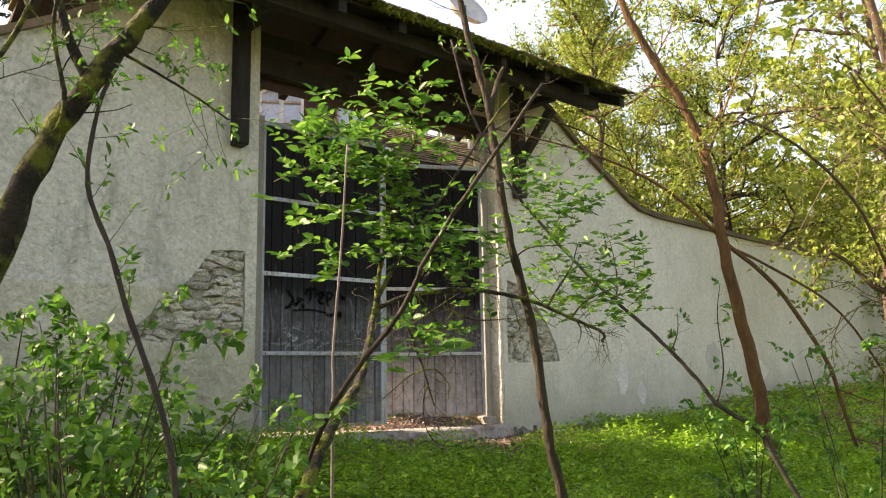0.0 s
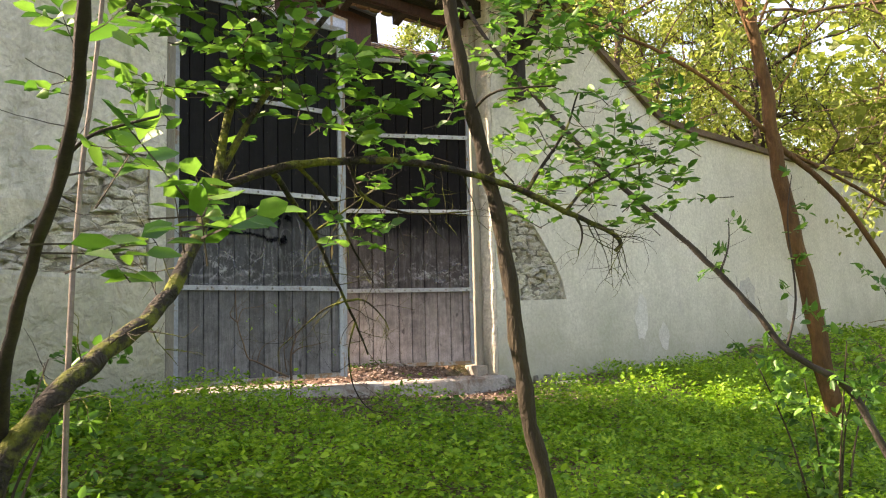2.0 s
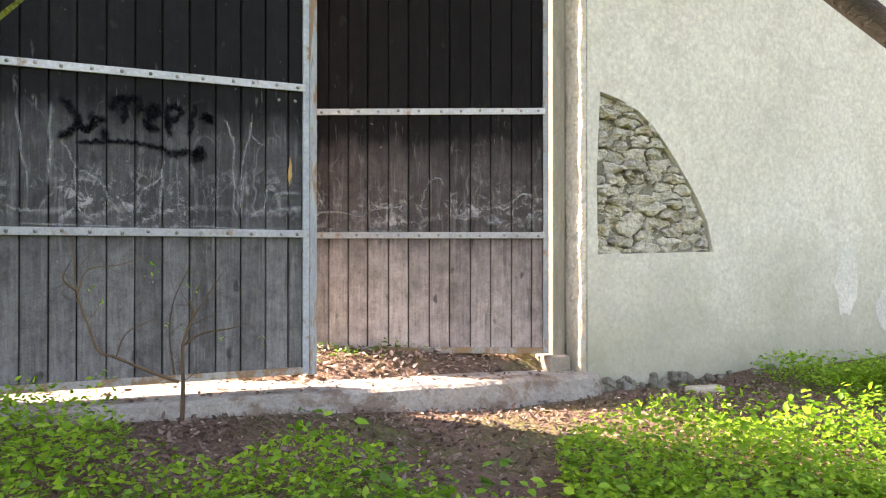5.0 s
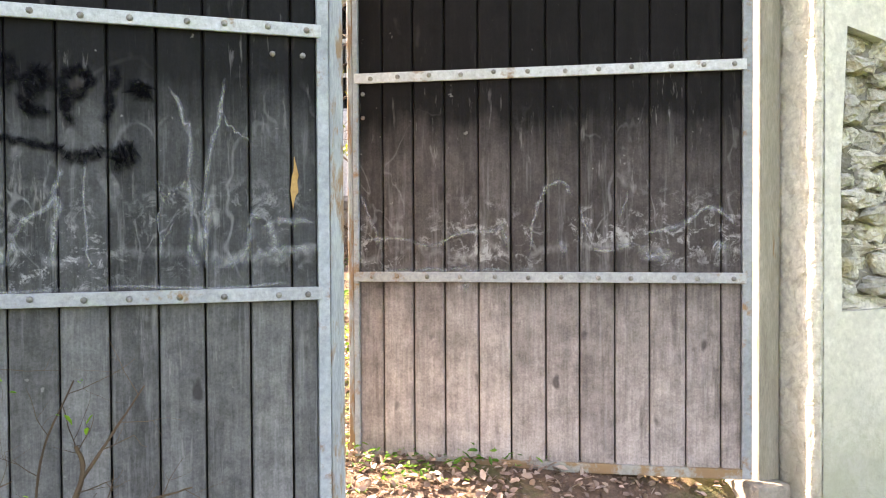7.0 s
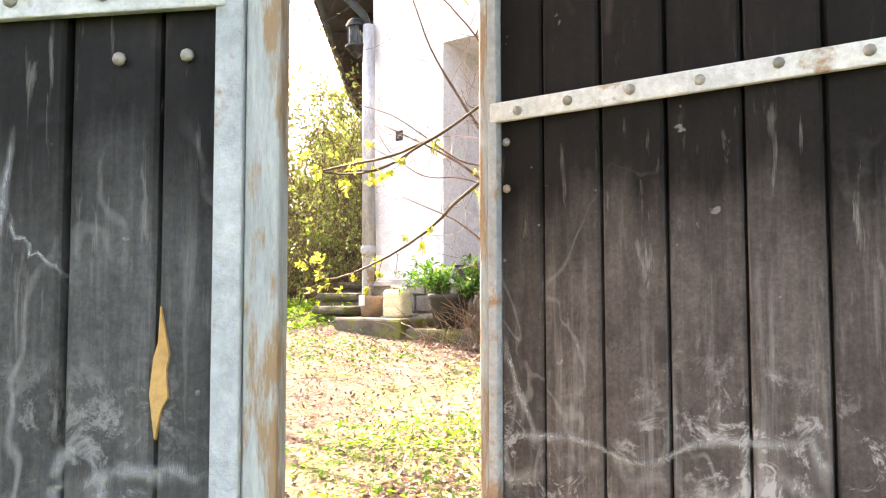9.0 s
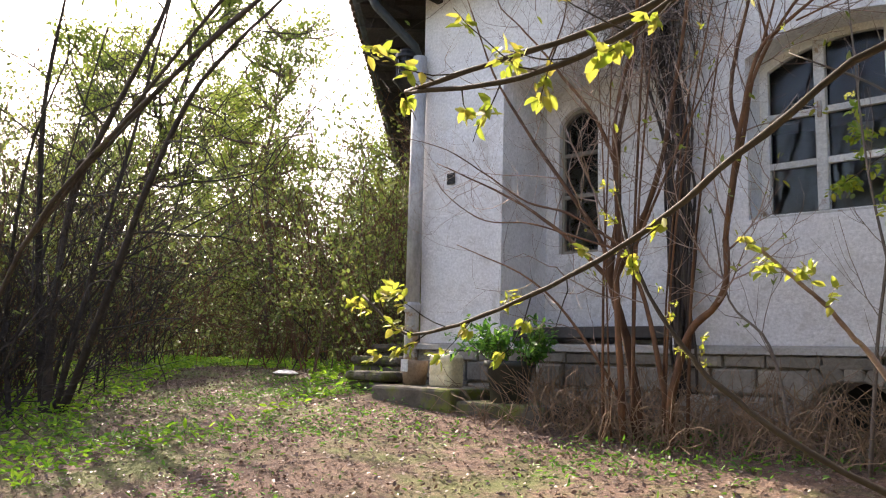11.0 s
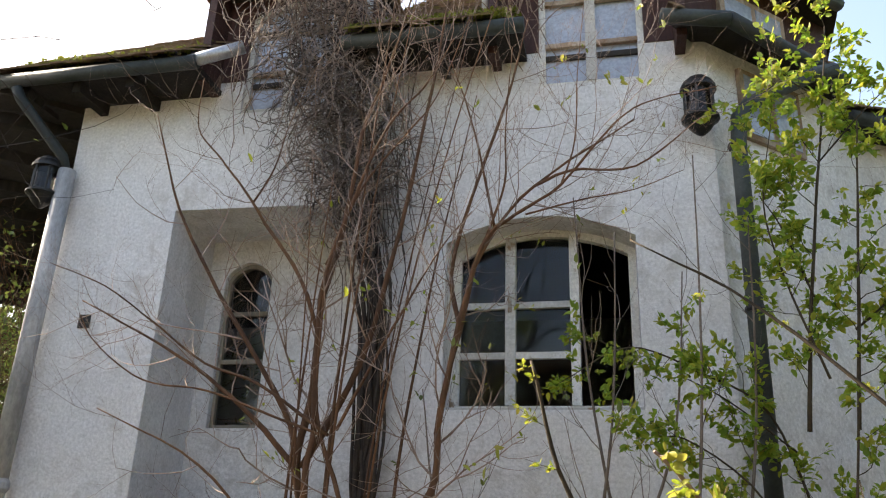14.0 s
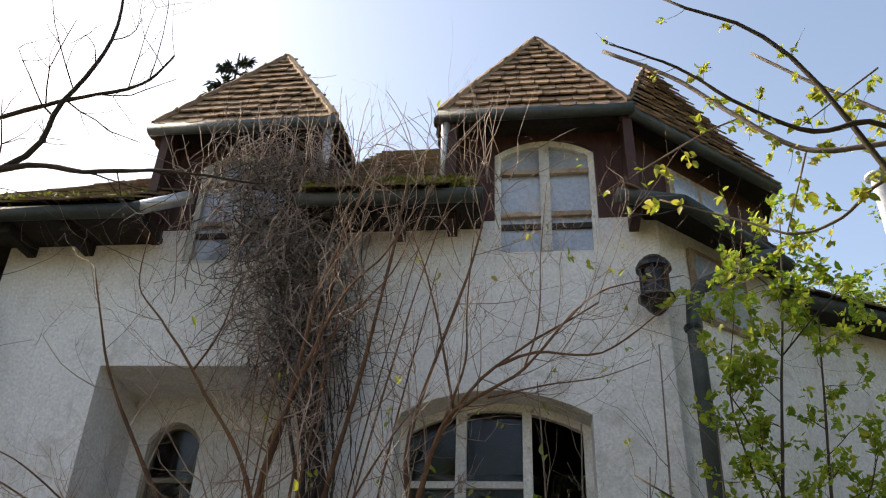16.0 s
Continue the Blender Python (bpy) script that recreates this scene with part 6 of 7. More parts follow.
# brown dry brush at the foot of the house
brush = thing("dry_brush", "low heap of dry brown stalks at the house foot", "brush")
g = Geo()
for k in range(900):
    x, y = rng.uniform(-4.4, -0.4), rng.uniform(14.9, 15.85)
    p = Vector((x, y, gz(x, y)))
    d = Vector((rng.normal(0, 0.5), rng.normal(0, 0.4), 1))
    pts = [p.copy()]
    for i in range(5):
        d = (d + Vector(rng.normal(0, 0.3, 3)) + Vector((0, 0, -0.12))).normalized()
        p = p + d * rng.uniform(0.06, 0.17)
        p.y = min(p.y, 15.85)
        pts.append(p.copy())
    g.tube(pts, taper(6, 0.005, 0.002), 3, cap=False)
tagged(part("stalk_growth", g, surface("dry_stalk", (0.16, 0.10, 0.06), (0.30, 0.21, 0.14), 6, 40), brush), kind="stuff")

# ---- leafy saplings by the gate, inside ----
rng = np.random.default_rng(71)
grown("young_tree", "arching young tree with tufts of yellow-green leaves", "tree", [
    ([(0.55, 12.2, gz(0.55, 12.2)), (0.2, 12.1, 1.45), (-0.6, 12.0, 1.80), (-0.92, 12.0, 2.0), (-1.01, 12.0, 2.09), (-1.11, 12.0, 2.22), (-1.2, 12.0, 2.4), (-1.26, 12.0, 2.65)], 0.012, 0.004),
    ([(0.55, 12.2, 1.2), (0.45, 11.4, 2.6), (-0.1, 10.8, 2.46), (-0.28, 10.65, 2.32), (-0.40, 10.65, 2.24), (-0.52, 10.65, 2.18), (-0.66, 10.65, 2.13), (-0.78, 10.65, 2.10), (-0.86, 10.65, 2.10), (-0.95, 10.65, 2.16)], 0.0055, 0.002),
    ([(0.55, 12.2, 1.3), (0.45, 11.4, 2.6), (0.0, 10.7, 2.6), (-0.22, 10.45, 2.43), (-0.35, 10.42, 2.37), (-0.48, 10.42, 2.36), (-0.63, 10.42, 2.38)], 0.0045, 0.0028),
    ([(-0.22, 10.45, 2.43), (-0.35, 10.43, 2.395), (-0.50, 10.42, 2.385), (-0.63, 10.42, 2.38)], 0.004, 0.003),
    ([(0.5, 12.2, 1.4), (0.3, 12.2, 2.8), (-0.2, 12.1, 3.6), (-0.55, 12.0, 4.29), (-0.89, 12.0, 4.56)], 0.016, 0.004),
    ([(0.3, 12.2, 2.8), (-0.1, 12.1, 3.8), (-0.35, 12.0, 4.02), (-0.54, 12.0, 4.01), (-0.71, 12.0, 4.11), (-0.88, 12.0, 4.27), (-1.07, 12.0, 4.38)], 0.011, 0.003),
    ([(0.5, 12.2, 1.4), (-0.1, 12.6, 2.4), (-0.6, 12.8, 3.0), (-1.0, 12.9, 3.3)], 0.010, 0.003),
], M_GREENSTEM, rng, 0, 2, 0.10, 0.018, 9, 0.28, M_YELLOW, "young trees", 0.2, 0.8, 0.3, from_s=0.45, every=2)
grown("young_tree", "dense fresh green sapling beside the house corner", "tree", [
    ([(0.05, 15.0, 1.3), (0.00, 15.0, 1.6), (-0.05, 15.00, 1.92), (-0.00, 15.10, 2.36)], 0.022, 0.016),
    ([(-0.02, 15.05, 2.93), (0.05, 15.03, 3.51), (0.17, 15.00, 4.29), (0.29, 14.97, 5.00), (0.37, 14.95, 5.56)], 0.014, 0.004),
    ([(0.20, 14.90, 2.92), (0.29, 14.87, 3.64), (0.37, 14.83, 4.33), (0.42, 14.80, 4.77)], 0.012, 0.004),
    ([(0.09, 15.00, 3.71), (-0.05, 14.95, 4.13), (-0.17, 14.90, 4.34)], 0.007, 0.003),
    ([(0.23, 15.00, 4.60), (0.46, 14.95, 4.85), (0.65, 14.90, 5.03)], 0.006, 0.003),
    ([(0.30, 15.00, 5.02), (0.09, 14.95, 5.17), (-0.08, 14.90, 5.06)], 0.006, 0.003),
    ([(0.26, 14.90, 3.48), (0.46, 14.85, 3.66), (0.57, 14.80, 3.92)], 0.008, 0.003),
    ([(-0.00, 15.10, 2.36), (-0.21, 15.10, 3.03), (-0.59, 15.10, 3.29), (-1.00, 15.10, 3.45), (-1.41, 15.10, 3.24)], 0.009, 0.003),
    ([(-0.17, 15.00, 1.97), (-0.31, 14.97, 2.54), (-0.71, 14.93, 2.87), (-0.91, 14.90, 2.83)], 0.008, 0.003),
    ([(0.21, 14.90, 2.24), (-0.11, 14.90, 2.54), (-0.42, 14.90, 2.40)], 0.007, 0.003),
    ([(-0.59, 14.90, 2.02), (-0.29, 14.90, 2.13), (0.01, 14.90, 2.23)], 0.006, 0.003),
    ([(-0.11, 15.00, 2.81), (-0.44, 15.00, 3.09), (-0.69, 15.00, 3.24)], 0.006, 0.003),
    ([(0.09, 14.90, 3.20), (-0.08, 14.90, 3.80), (-0.15, 14.90, 4.29), (-0.05, 14.90, 4.83)], 0.008, 0.003),
    ([(0.03, 14.80, 1.99), (0.16, 14.80, 2.85), (0.30, 14.80, 3.85)], 0.01, 0.004),
], M_GREENSTEM, rng, 1, 2, 0.27, 0.056, 5, 0.66, M_YOUNG, "young trees", 0.1, 0.8, 0.3, from_s=0.1, every=1)
grown("broken_bough", "pale barkless broken bough among the saplings", "branch", [
    ([(-0.1, 12.7, 1.1), (-0.63, 12.60, 2.03), (-0.71, 12.54, 2.16), (-0.77, 12.48, 2.26), (-0.85, 12.42, 2.35), (-0.92, 12.36, 2.43), (-0.98, 12.30, 2.48)], 0.010, 0.005),
], M_PALETWIG, rng, 0, 1, 0.12, 0.05, 4, 0.3, M_YELLOW, "young trees", 0.2, 0.8, from_s=0.5)
grown("young_tree", "thin overhanging boughs with tufts of young yellow leaves", "tree", [
    ([(1.6, 12.0, 1.1), (1.55, 12.1, 3.0), (0.01, 12.30, 4.21)], 0.03, 0.010),
    ([(-1.01, 12.60, 4.93), (-0.77, 12.55, 4.73), (-0.60, 12.50, 4.51), (-0.45, 12.45, 4.32), (-0.35, 12.40, 4.24), (-0.20, 12.35, 4.22), (0.01, 12.30, 4.21)], 0.008, 0.01),
    ([(-0.44, 12.60, 4.88), (-0.27, 12.53, 4.65), (-0.10, 12.47, 4.46), (0.06, 12.40, 4.25)], 0.006, 0.008),
    ([(-0.93, 12.60, 4.32), (-0.67, 12.60, 4.49), (-0.52, 12.60, 4.56)], 0.003, 0.004),
    ([(-0.02, 12.30, 4.12), (-0.22, 12.36, 4.08), (-0.34, 12.42, 3.99), (-0.47, 12.48, 3.97), (-0.60, 12.54, 4.06), (-0.86, 12.60, 4.20)], 0.007, 0.003),
    ([(-0.10, 12.40, 4.59), (-0.25, 12.40, 4.47), (-0.40, 12.40, 4.35)], 0.004, 0.002),
    ([(-0.36, 12.50, 4.33), (-0.43, 12.50, 4.14), (-0.49, 12.50, 3.98)], 0.004, 0.002),
], M_TWIG, rng, 0, 2, 0.10, 0.036, 5, 0.45, M_YELLOW, "young trees", 0.1, 0.9, 0.32, from_s=0.15, every=2)

# ---- thicket and woods ----
def wood_tree(seed, height, crown, leaf, bark, density, size, lean=0.12):
    r = np.random.default_rng(seed)
    t = thing("woodland_tree", "slender woodland tree with sparse pale spring leaves", "tree", "woodland trees")
    g, tips = Geo(), []
    p, d, pts = Vector((0, 0, -0.3)), Vector((r.normal(0, lean), r.normal(0, lean), 1)), [Vector((0, 0, -0.3))]
    for i in range(9):
        d = (d + Vector((r.normal(0, 0.09), r.normal(0, 0.09), 0.06))).normalized()
        p = p + d * height / 9
        pts.append(p.copy())
    part("trunk", Geo().tube(smooth_line(pts, 3), taper(28, height * 0.014, 0.012), 7), bark, t, smooth=True)
    for i in range(2, 10):
        for k in range(3):
            a = r.uniform(0, 2 * math.pi)
            twigs(g, r, pts[i], (math.cos(a), math.sin(a), r.uniform(0.1, 0.9)), crown * r.uniform(0.5, 1.0) * (1.15 - 0.06 * i), height * 0.005, 2, tips, 0.75, 0.2, 3, 0.12)
    tagged(part("limb_growth", g, bark, t), kind="stuff")
    at, along, ln = tuft(r, tips, density + 3, size, 0.95, 0.9)
    at = [a + Vector(r.normal(0, 0.12, 3)) for a in at]
    tagged(leaves("crown", at, along, ln, 0.3, leaf, t), kind="stuff")
    return t


def thicket_bush(seed, height, leaf, per, chance):
    r = np.random.default_rng(seed)
    t = thing("thicket_bush", "tall brown-stemmed thicket bush with pale young leaves", "bush", "thicket bushes")
    g, tips = Geo(), []
    for k in range(22):
        a = r.uniform(0, 2 * math.pi)
        twigs(g, r, (0.5 * r.normal(), 0.5 * r.normal(), -0.1), (r.uniform(0.1, 0.8) * math.cos(a), r.uniform(0.1, 0.8) * math.sin(a), 1), height * r.uniform(0.3, 1.05), r.uniform(0.007, 0.016), 2, tips, 0.65, 0.17, 4, 0.12)
    tagged(part("stem_growth", g, M_BLACKBARK if seed == 115 else M_STEM if seed % 2 else M_BARK, t), kind="stuff")
    at, along, ln = tuft(r, tips, per, 0.065, chance, 0.9)
    tagged(leaves("foliage", at, along, ln, 0.3, leaf, t), kind="stuff")
    return t


kinds = [wood_tree(101, 9.0, 2.6, M_WOODLEAF, M_BARK, 8, 0.105), wood_tree(102, 10.5, 2.8, M_WOODLEAF, M_REDBARK, 8, 0.105), wood_tree(103, 8.0, 2.4, M_WOODLEAF, M_BARK, 9, 0.10)]
spots = []
rng = np.random.default_rng(81)
for u, v in ((11.5, 4.0), (13.5, 8.5), (15.5, 5.0), (18, 8), (20.5, 4.5), (15, 13), (19, 14), (23, 10), (13, 18), (18, 20), (25, 17), (24, 4.0), (28, 7), (28, 13), (22, 21), (9.0, 2.2), (12.8, 2.0), (17, 2.2), (21.5, 1.5), (31, 3), (33, 9),
             (11.0, -2.2), (15.0, -2.6), (19.0, -1.5), (22.0, -3.6), (26, -1.0), (17.5, -6.0), (24.0, -7.0), (28, -4)):
    p = from_gate(u, v)
    spots.append((p.x, p.y))
spots += [(-13, 24), (-15.5, 20.5), (-11, 27), (-17, 26), (-19.5, 22), (-14, 31), (-21, 29), (-23, 24.5), (-18.5, 17.5), (-23.5, 18.5), (-16, 36), (-25, 33), (-9, 30), (-27, 21), (-22, 14.0)]
spots += [(-7.5, 4.0), (-10, 1.0), (-6.5, -3.0), (-12, 6.5), (6.5, -2.5), (9.5, 1.5), (2, -6), (-3, -7), (12, -4)]
for i, (x, y) in enumerate(spots):
    src = kinds[i % 3]
    m = Matrix.Translation((x, y, gz(x, y))) @ Matrix.Rotation(rng.uniform(0, 6.28), 4, "Z") @ Matrix.Scale(rng.uniform(0.8, 1.2), 4)
    if i < 3:
        src.matrix_world = m
    else:
        c = copy_thing(src, m)
        c.scale = m.to_scale()
bushes = [thicket_bush(111, 3.2, M_BUSHLEAF, 2, 0.5), thicket_bush(112, 2.8, M_BUSHLEAF, 3, 0.8), thicket_bush(113, 3.6, M_BUSHLEAF, 2, 0.6)]
# Bushes near x -16..-10, y 9..15: added, mostly unseen, to shade the yard.
for i, (x, y) in enumerate(((-8.6, 17.8), (-9.8, 18.8), (-8.9, 19.6), (-11.0, 20.0), (-12.6, 21.5), (-10.2, 21.6), (-14.2, 20.2), (-15.8, 22.8), (-13.2, 23.6), (-17.2, 20.2), (-8.0, 16.9), (-13.8, 17.0), (-16.4, 17.6), (-19, 20), (-12.0, 13.6), (-13.5, 12.0), (-15, 14.2), (-20, 24), (-18, 23.5), (-21.5, 17), (-15.5, 25.5), (-17.5, 27.5), (-20.5, 26.5), (-23, 22), (-24, 27), (-13, 27), (-15, 29), (-26, 24), (-19, 30), (-22, 20), (-24.5, 19.5), (-11.5, 24.5), (-10.5, 17.9), (-27, 28), (-29, 23), (-11.2, 13.2), (-12.6, 14.6), (-10.8, 11.6), (-13.8, 10.4), (-12.2, 9.4), (-16, 12))):
    m = Matrix.Translation((x, y, gz(x, y))) @ Matrix.Rotation(rng.uniform(0, 6.28), 4, "Z") @ Matrix.Scale(rng.uniform(0.85, 1.2), 4)
    if i < 3:
        bushes[i].matrix_world = m
    else:
        c = copy_thing(bushes[i % 3], m)
        c.scale = m.to_scale()
bare = thicket_bush(115, 4.6, M_BUSHLEAF, 1, 0.05)
tagged(bare, "tall dark bare thicket bush with fine twigs", "bush", "bare thicket bushes")
for i, (x, y) in enumerate(((-10.2, 13.0), (-11.0, 14.3), (-9.6, 12.0), (-12.0, 12.8), (-12.4, 15.6), (-13.6, 14.0), (-9.6, 18.4), (-14.2, 16.6), (-11.6, 11.2))):
    m = Matrix.Translation((x, y, gz(x, y))) @ Matrix.Rotation(i * 1.7, 4, "Z") @ Matrix.Scale(0.85 + 0.07 * (i % 4), 4)
    if i == 0:
        bare.matrix_world = m
    else:
        copy_thing(bare, m).scale = m.to_scale()
rng = np.random.default_rng(90)
for name, box, count, top in (("far_woods", (11, 50, 16, 60), 52000, 10.0), ("far_woods", (-75, -13, 28, 70), 60000, 9.0), ("far_woods", (-70, -26, -5, 40), 36000, 9.0), ("undergrowth", (-27, -13.5, 21, 31), 15000, 1.6)):
    x, y = rng.uniform(box[0], box[1], count), rng.uniform(box[2], box[3], count)
    tall = top * (0.75 + 0.35 * np.sin(x * 0.55 + 2 * np.sin(y * 0.4)))
    z = ground_z(x, y) + rng.random(count) ** 1.5 * tall
    along = np.stack([rng.normal(0, 1, count), rng.normal(0, 1, count), rng.uniform(-0.3, 0.8, count)], axis=1)
    size = rng.uniform(0.25, 0.6, count) if top > 3 else rng.uniform(0.07, 0.16, count)
    tagged(new(name, leaf_mesh(name, np.stack([x, y, z], axis=1), along, size, 0.35, M_WOODLEAF if top > 9.5 else M_FARLEAF if top > 3 else M_BUSHLEAF)), "dense hazy spring woods closing the distance" if top > 3 else "low leafy undergrowth below the thicket", "woods", kind="stuff")
rng = np.random.default_rng(91)
grown("bare_tree", "dark bare leaning tree with long drooping twigs", "tree", [
    ([(-9.1, 13.5, 1.0), (-8.97, 13.5, 1.3), (-8.14, 13.5, 2.51), (-7.38, 13.5, 3.7), (-6.54, 13.5, 4.56), (-5.2, 13.5, 5.07)], 0.06, 0.012),
    ([(-9.3, 13.5, 1.0), (-9.4, 13.5, 2.28), (-9.1, 13.5, 3.84), (-7.47, 13.5, 5.35), (-7.2, 13.5, 5.9)], 0.06, 0.012),
    ([(-9.4, 13.5, 2.4), (-8.9, 13.4, 4.0), (-8.38, 13.4, 4.12), (-6.91, 13.3, 4.52), (-5.71, 13.2, 4.8)], 0.03, 0.008),
    ([(-9.3, 13.5, 1.0), (-10.2, 13.6, 3.0), (-10.0, 13.4, 5.0), (-9.0, 13.2, 6.5)], 0.06, 0.012),
    ([(-9.2, 13.5, 1.2), (-8.9, 13.7, 3.0), (-8.6, 13.9, 4.6), (-7.9, 13.9, 6.2)], 0.04, 0.01),
    ([(-9.5, 13.2, 1.1), (-10.0, 13.2, 2.5), (-9.5, 13.1, 4.2), (-8.3, 13.0, 5.2)], 0.035, 0.008),
    ([(-9.6, 13.6, 1.1), (-9.7, 13.8, 2.2), (-8.9, 14.0, 3.1), (-7.9, 14.1, 3.6)], 0.03, 0.006),
], M_BLACKBARK, rng, 2, 4, 1.0, 0.06, 1, 0.0, None, "", -0.12, 0.8, from_s=0.2)
grown("bare_tree", "thin bare branches reaching over the yard", "tree", [
    ([(-5.2, 11.2, gz(-5.2, 11.2)), (-4.6, 11.4, 2.6), (-3.6, 11.8, 3.6), (-2.94, 12.0, 3.99), (-2.81, 12.0, 4.25), (-2.71, 12.0, 4.52), (-2.74, 12.0, 4.9)], 0.016, 0.004),
    ([(-3.6, 11.8, 3.6), (-2.94, 12.0, 3.99), (-2.66, 12.0, 3.97), (-2.39, 12.0, 3.96), (-2.1, 12.0, 3.9)], 0.012, 0.003),
    ([(-4.6, 11.4, 2.6), (-3.6, 11.9, 3.9), (-3.01, 12.0, 4.2), (-2.8, 12.0, 4.26), (-2.56, 12.0, 4.31), (-2.47, 12.0, 4.43)], 0.012, 0.003),
], M_BLACKBARK, rng, 1, 3, 0.35, 0.05, 1, 0.0, None, "", 0.2, 0.8, from_s=0.5)
# conifer far behind the house
con = thing("conifer", "tall dark spruce rising behind the house roof", "tree", m=Matrix.Translation((-9.2, 25.8, gz(-9.2, 25.8))))
r = np.random.default_rng(95)
part("trunk", Geo().tube([(0, 0, -0.3), (0.1, 0, 8), (0, 0, 16.5)], [0.22, 0.13, 0.02], 8), M_BLACKBARK, con, smooth=True)
at, along, ln = [], [], []
g = Geo()
for k in range(110):
    z = r.uniform(4, 16.2)
    a, L = r.uniform(0, 6.28), 0.35 + (16.5 - z) * 0.17
    d = Vector((math.cos(a), math.sin(a), -0.15))
    pts = [Vector((0, 0, z)) + d * L * s + Vector((0, 0, -0.3 * L * s * (1 - s))) for s in (0, 0.35, 0.7, 1.0)]
    g.tube(pts, taper(4, 0.03, 0.006), 4, cap=False)
    for j in range(60):
        s = r.uniform(0.15, 1)
        p = pts[0].lerp(pts[3], s)
        at.append(p)
        along.append(Vector(r.normal(0, 0.6, 3)) + d * 0.7 + Vector((0, 0, -0.4)))
        ln.append(r.uniform(0.12, 0.3))
tagged(part("bough_growth", g, M_BLACKBARK, con), kind="stuff")
tagged(leaves("needles", at, along, ln, 0.12, M_NEEDLE, con), kind="stuff")

# ---- trees on the path to the gate ----
rng = np.random.default_rng(121)
grown("elder_tree", "thin leaning brown tree before the gate with fresh leaves", "tree", [
    ([(0.86, 4.95, 0.05), (0.78, 4.95, 0.58), (0.71, 4.95, 0.90), (0.67, 4.95, 1.21), (0.63, 4.95, 1.56), (0.57, 4.95, 1.85), (0.50, 4.95, 2.15), (0.45, 4.95, 2.47), (0.39, 4.95, 2.97), (0.32, 4.95, 3.27), (0.25, 4.95, 3.53), (0.12, 4.95, 4.2)], 0.033, 0.020),
    ([(0.39, 4.95, 2.95), (0.44, 4.98, 3.15), (0.50, 5.0, 3.3)], 0.020, 0.012),
    ([(0.40, 4.95, 2.85), (0.62, 5.02, 2.98), (0.95, 5.05, 2.94), (1.3, 5.1, 2.8)], 0.009, 0.004),
    ([(0.44, 4.95, 2.6), (0.30, 5.0, 2.68), (0.02, 5.05, 2.78), (-0.1, 5.05, 2.8)], 0.009, 0.003),
    ([(0.52, 4.95, 2.05), (0.6, 4.85, 2.1), (0.8, 4.8, 2.11)], 0.006, 0.003),
], M_REDBARK, rng, 1, 2, 0.3, 0.05, 4, 0.15, M_LEAF, "path trees", 0.15, 0.8, from_s=0.75, every=3)
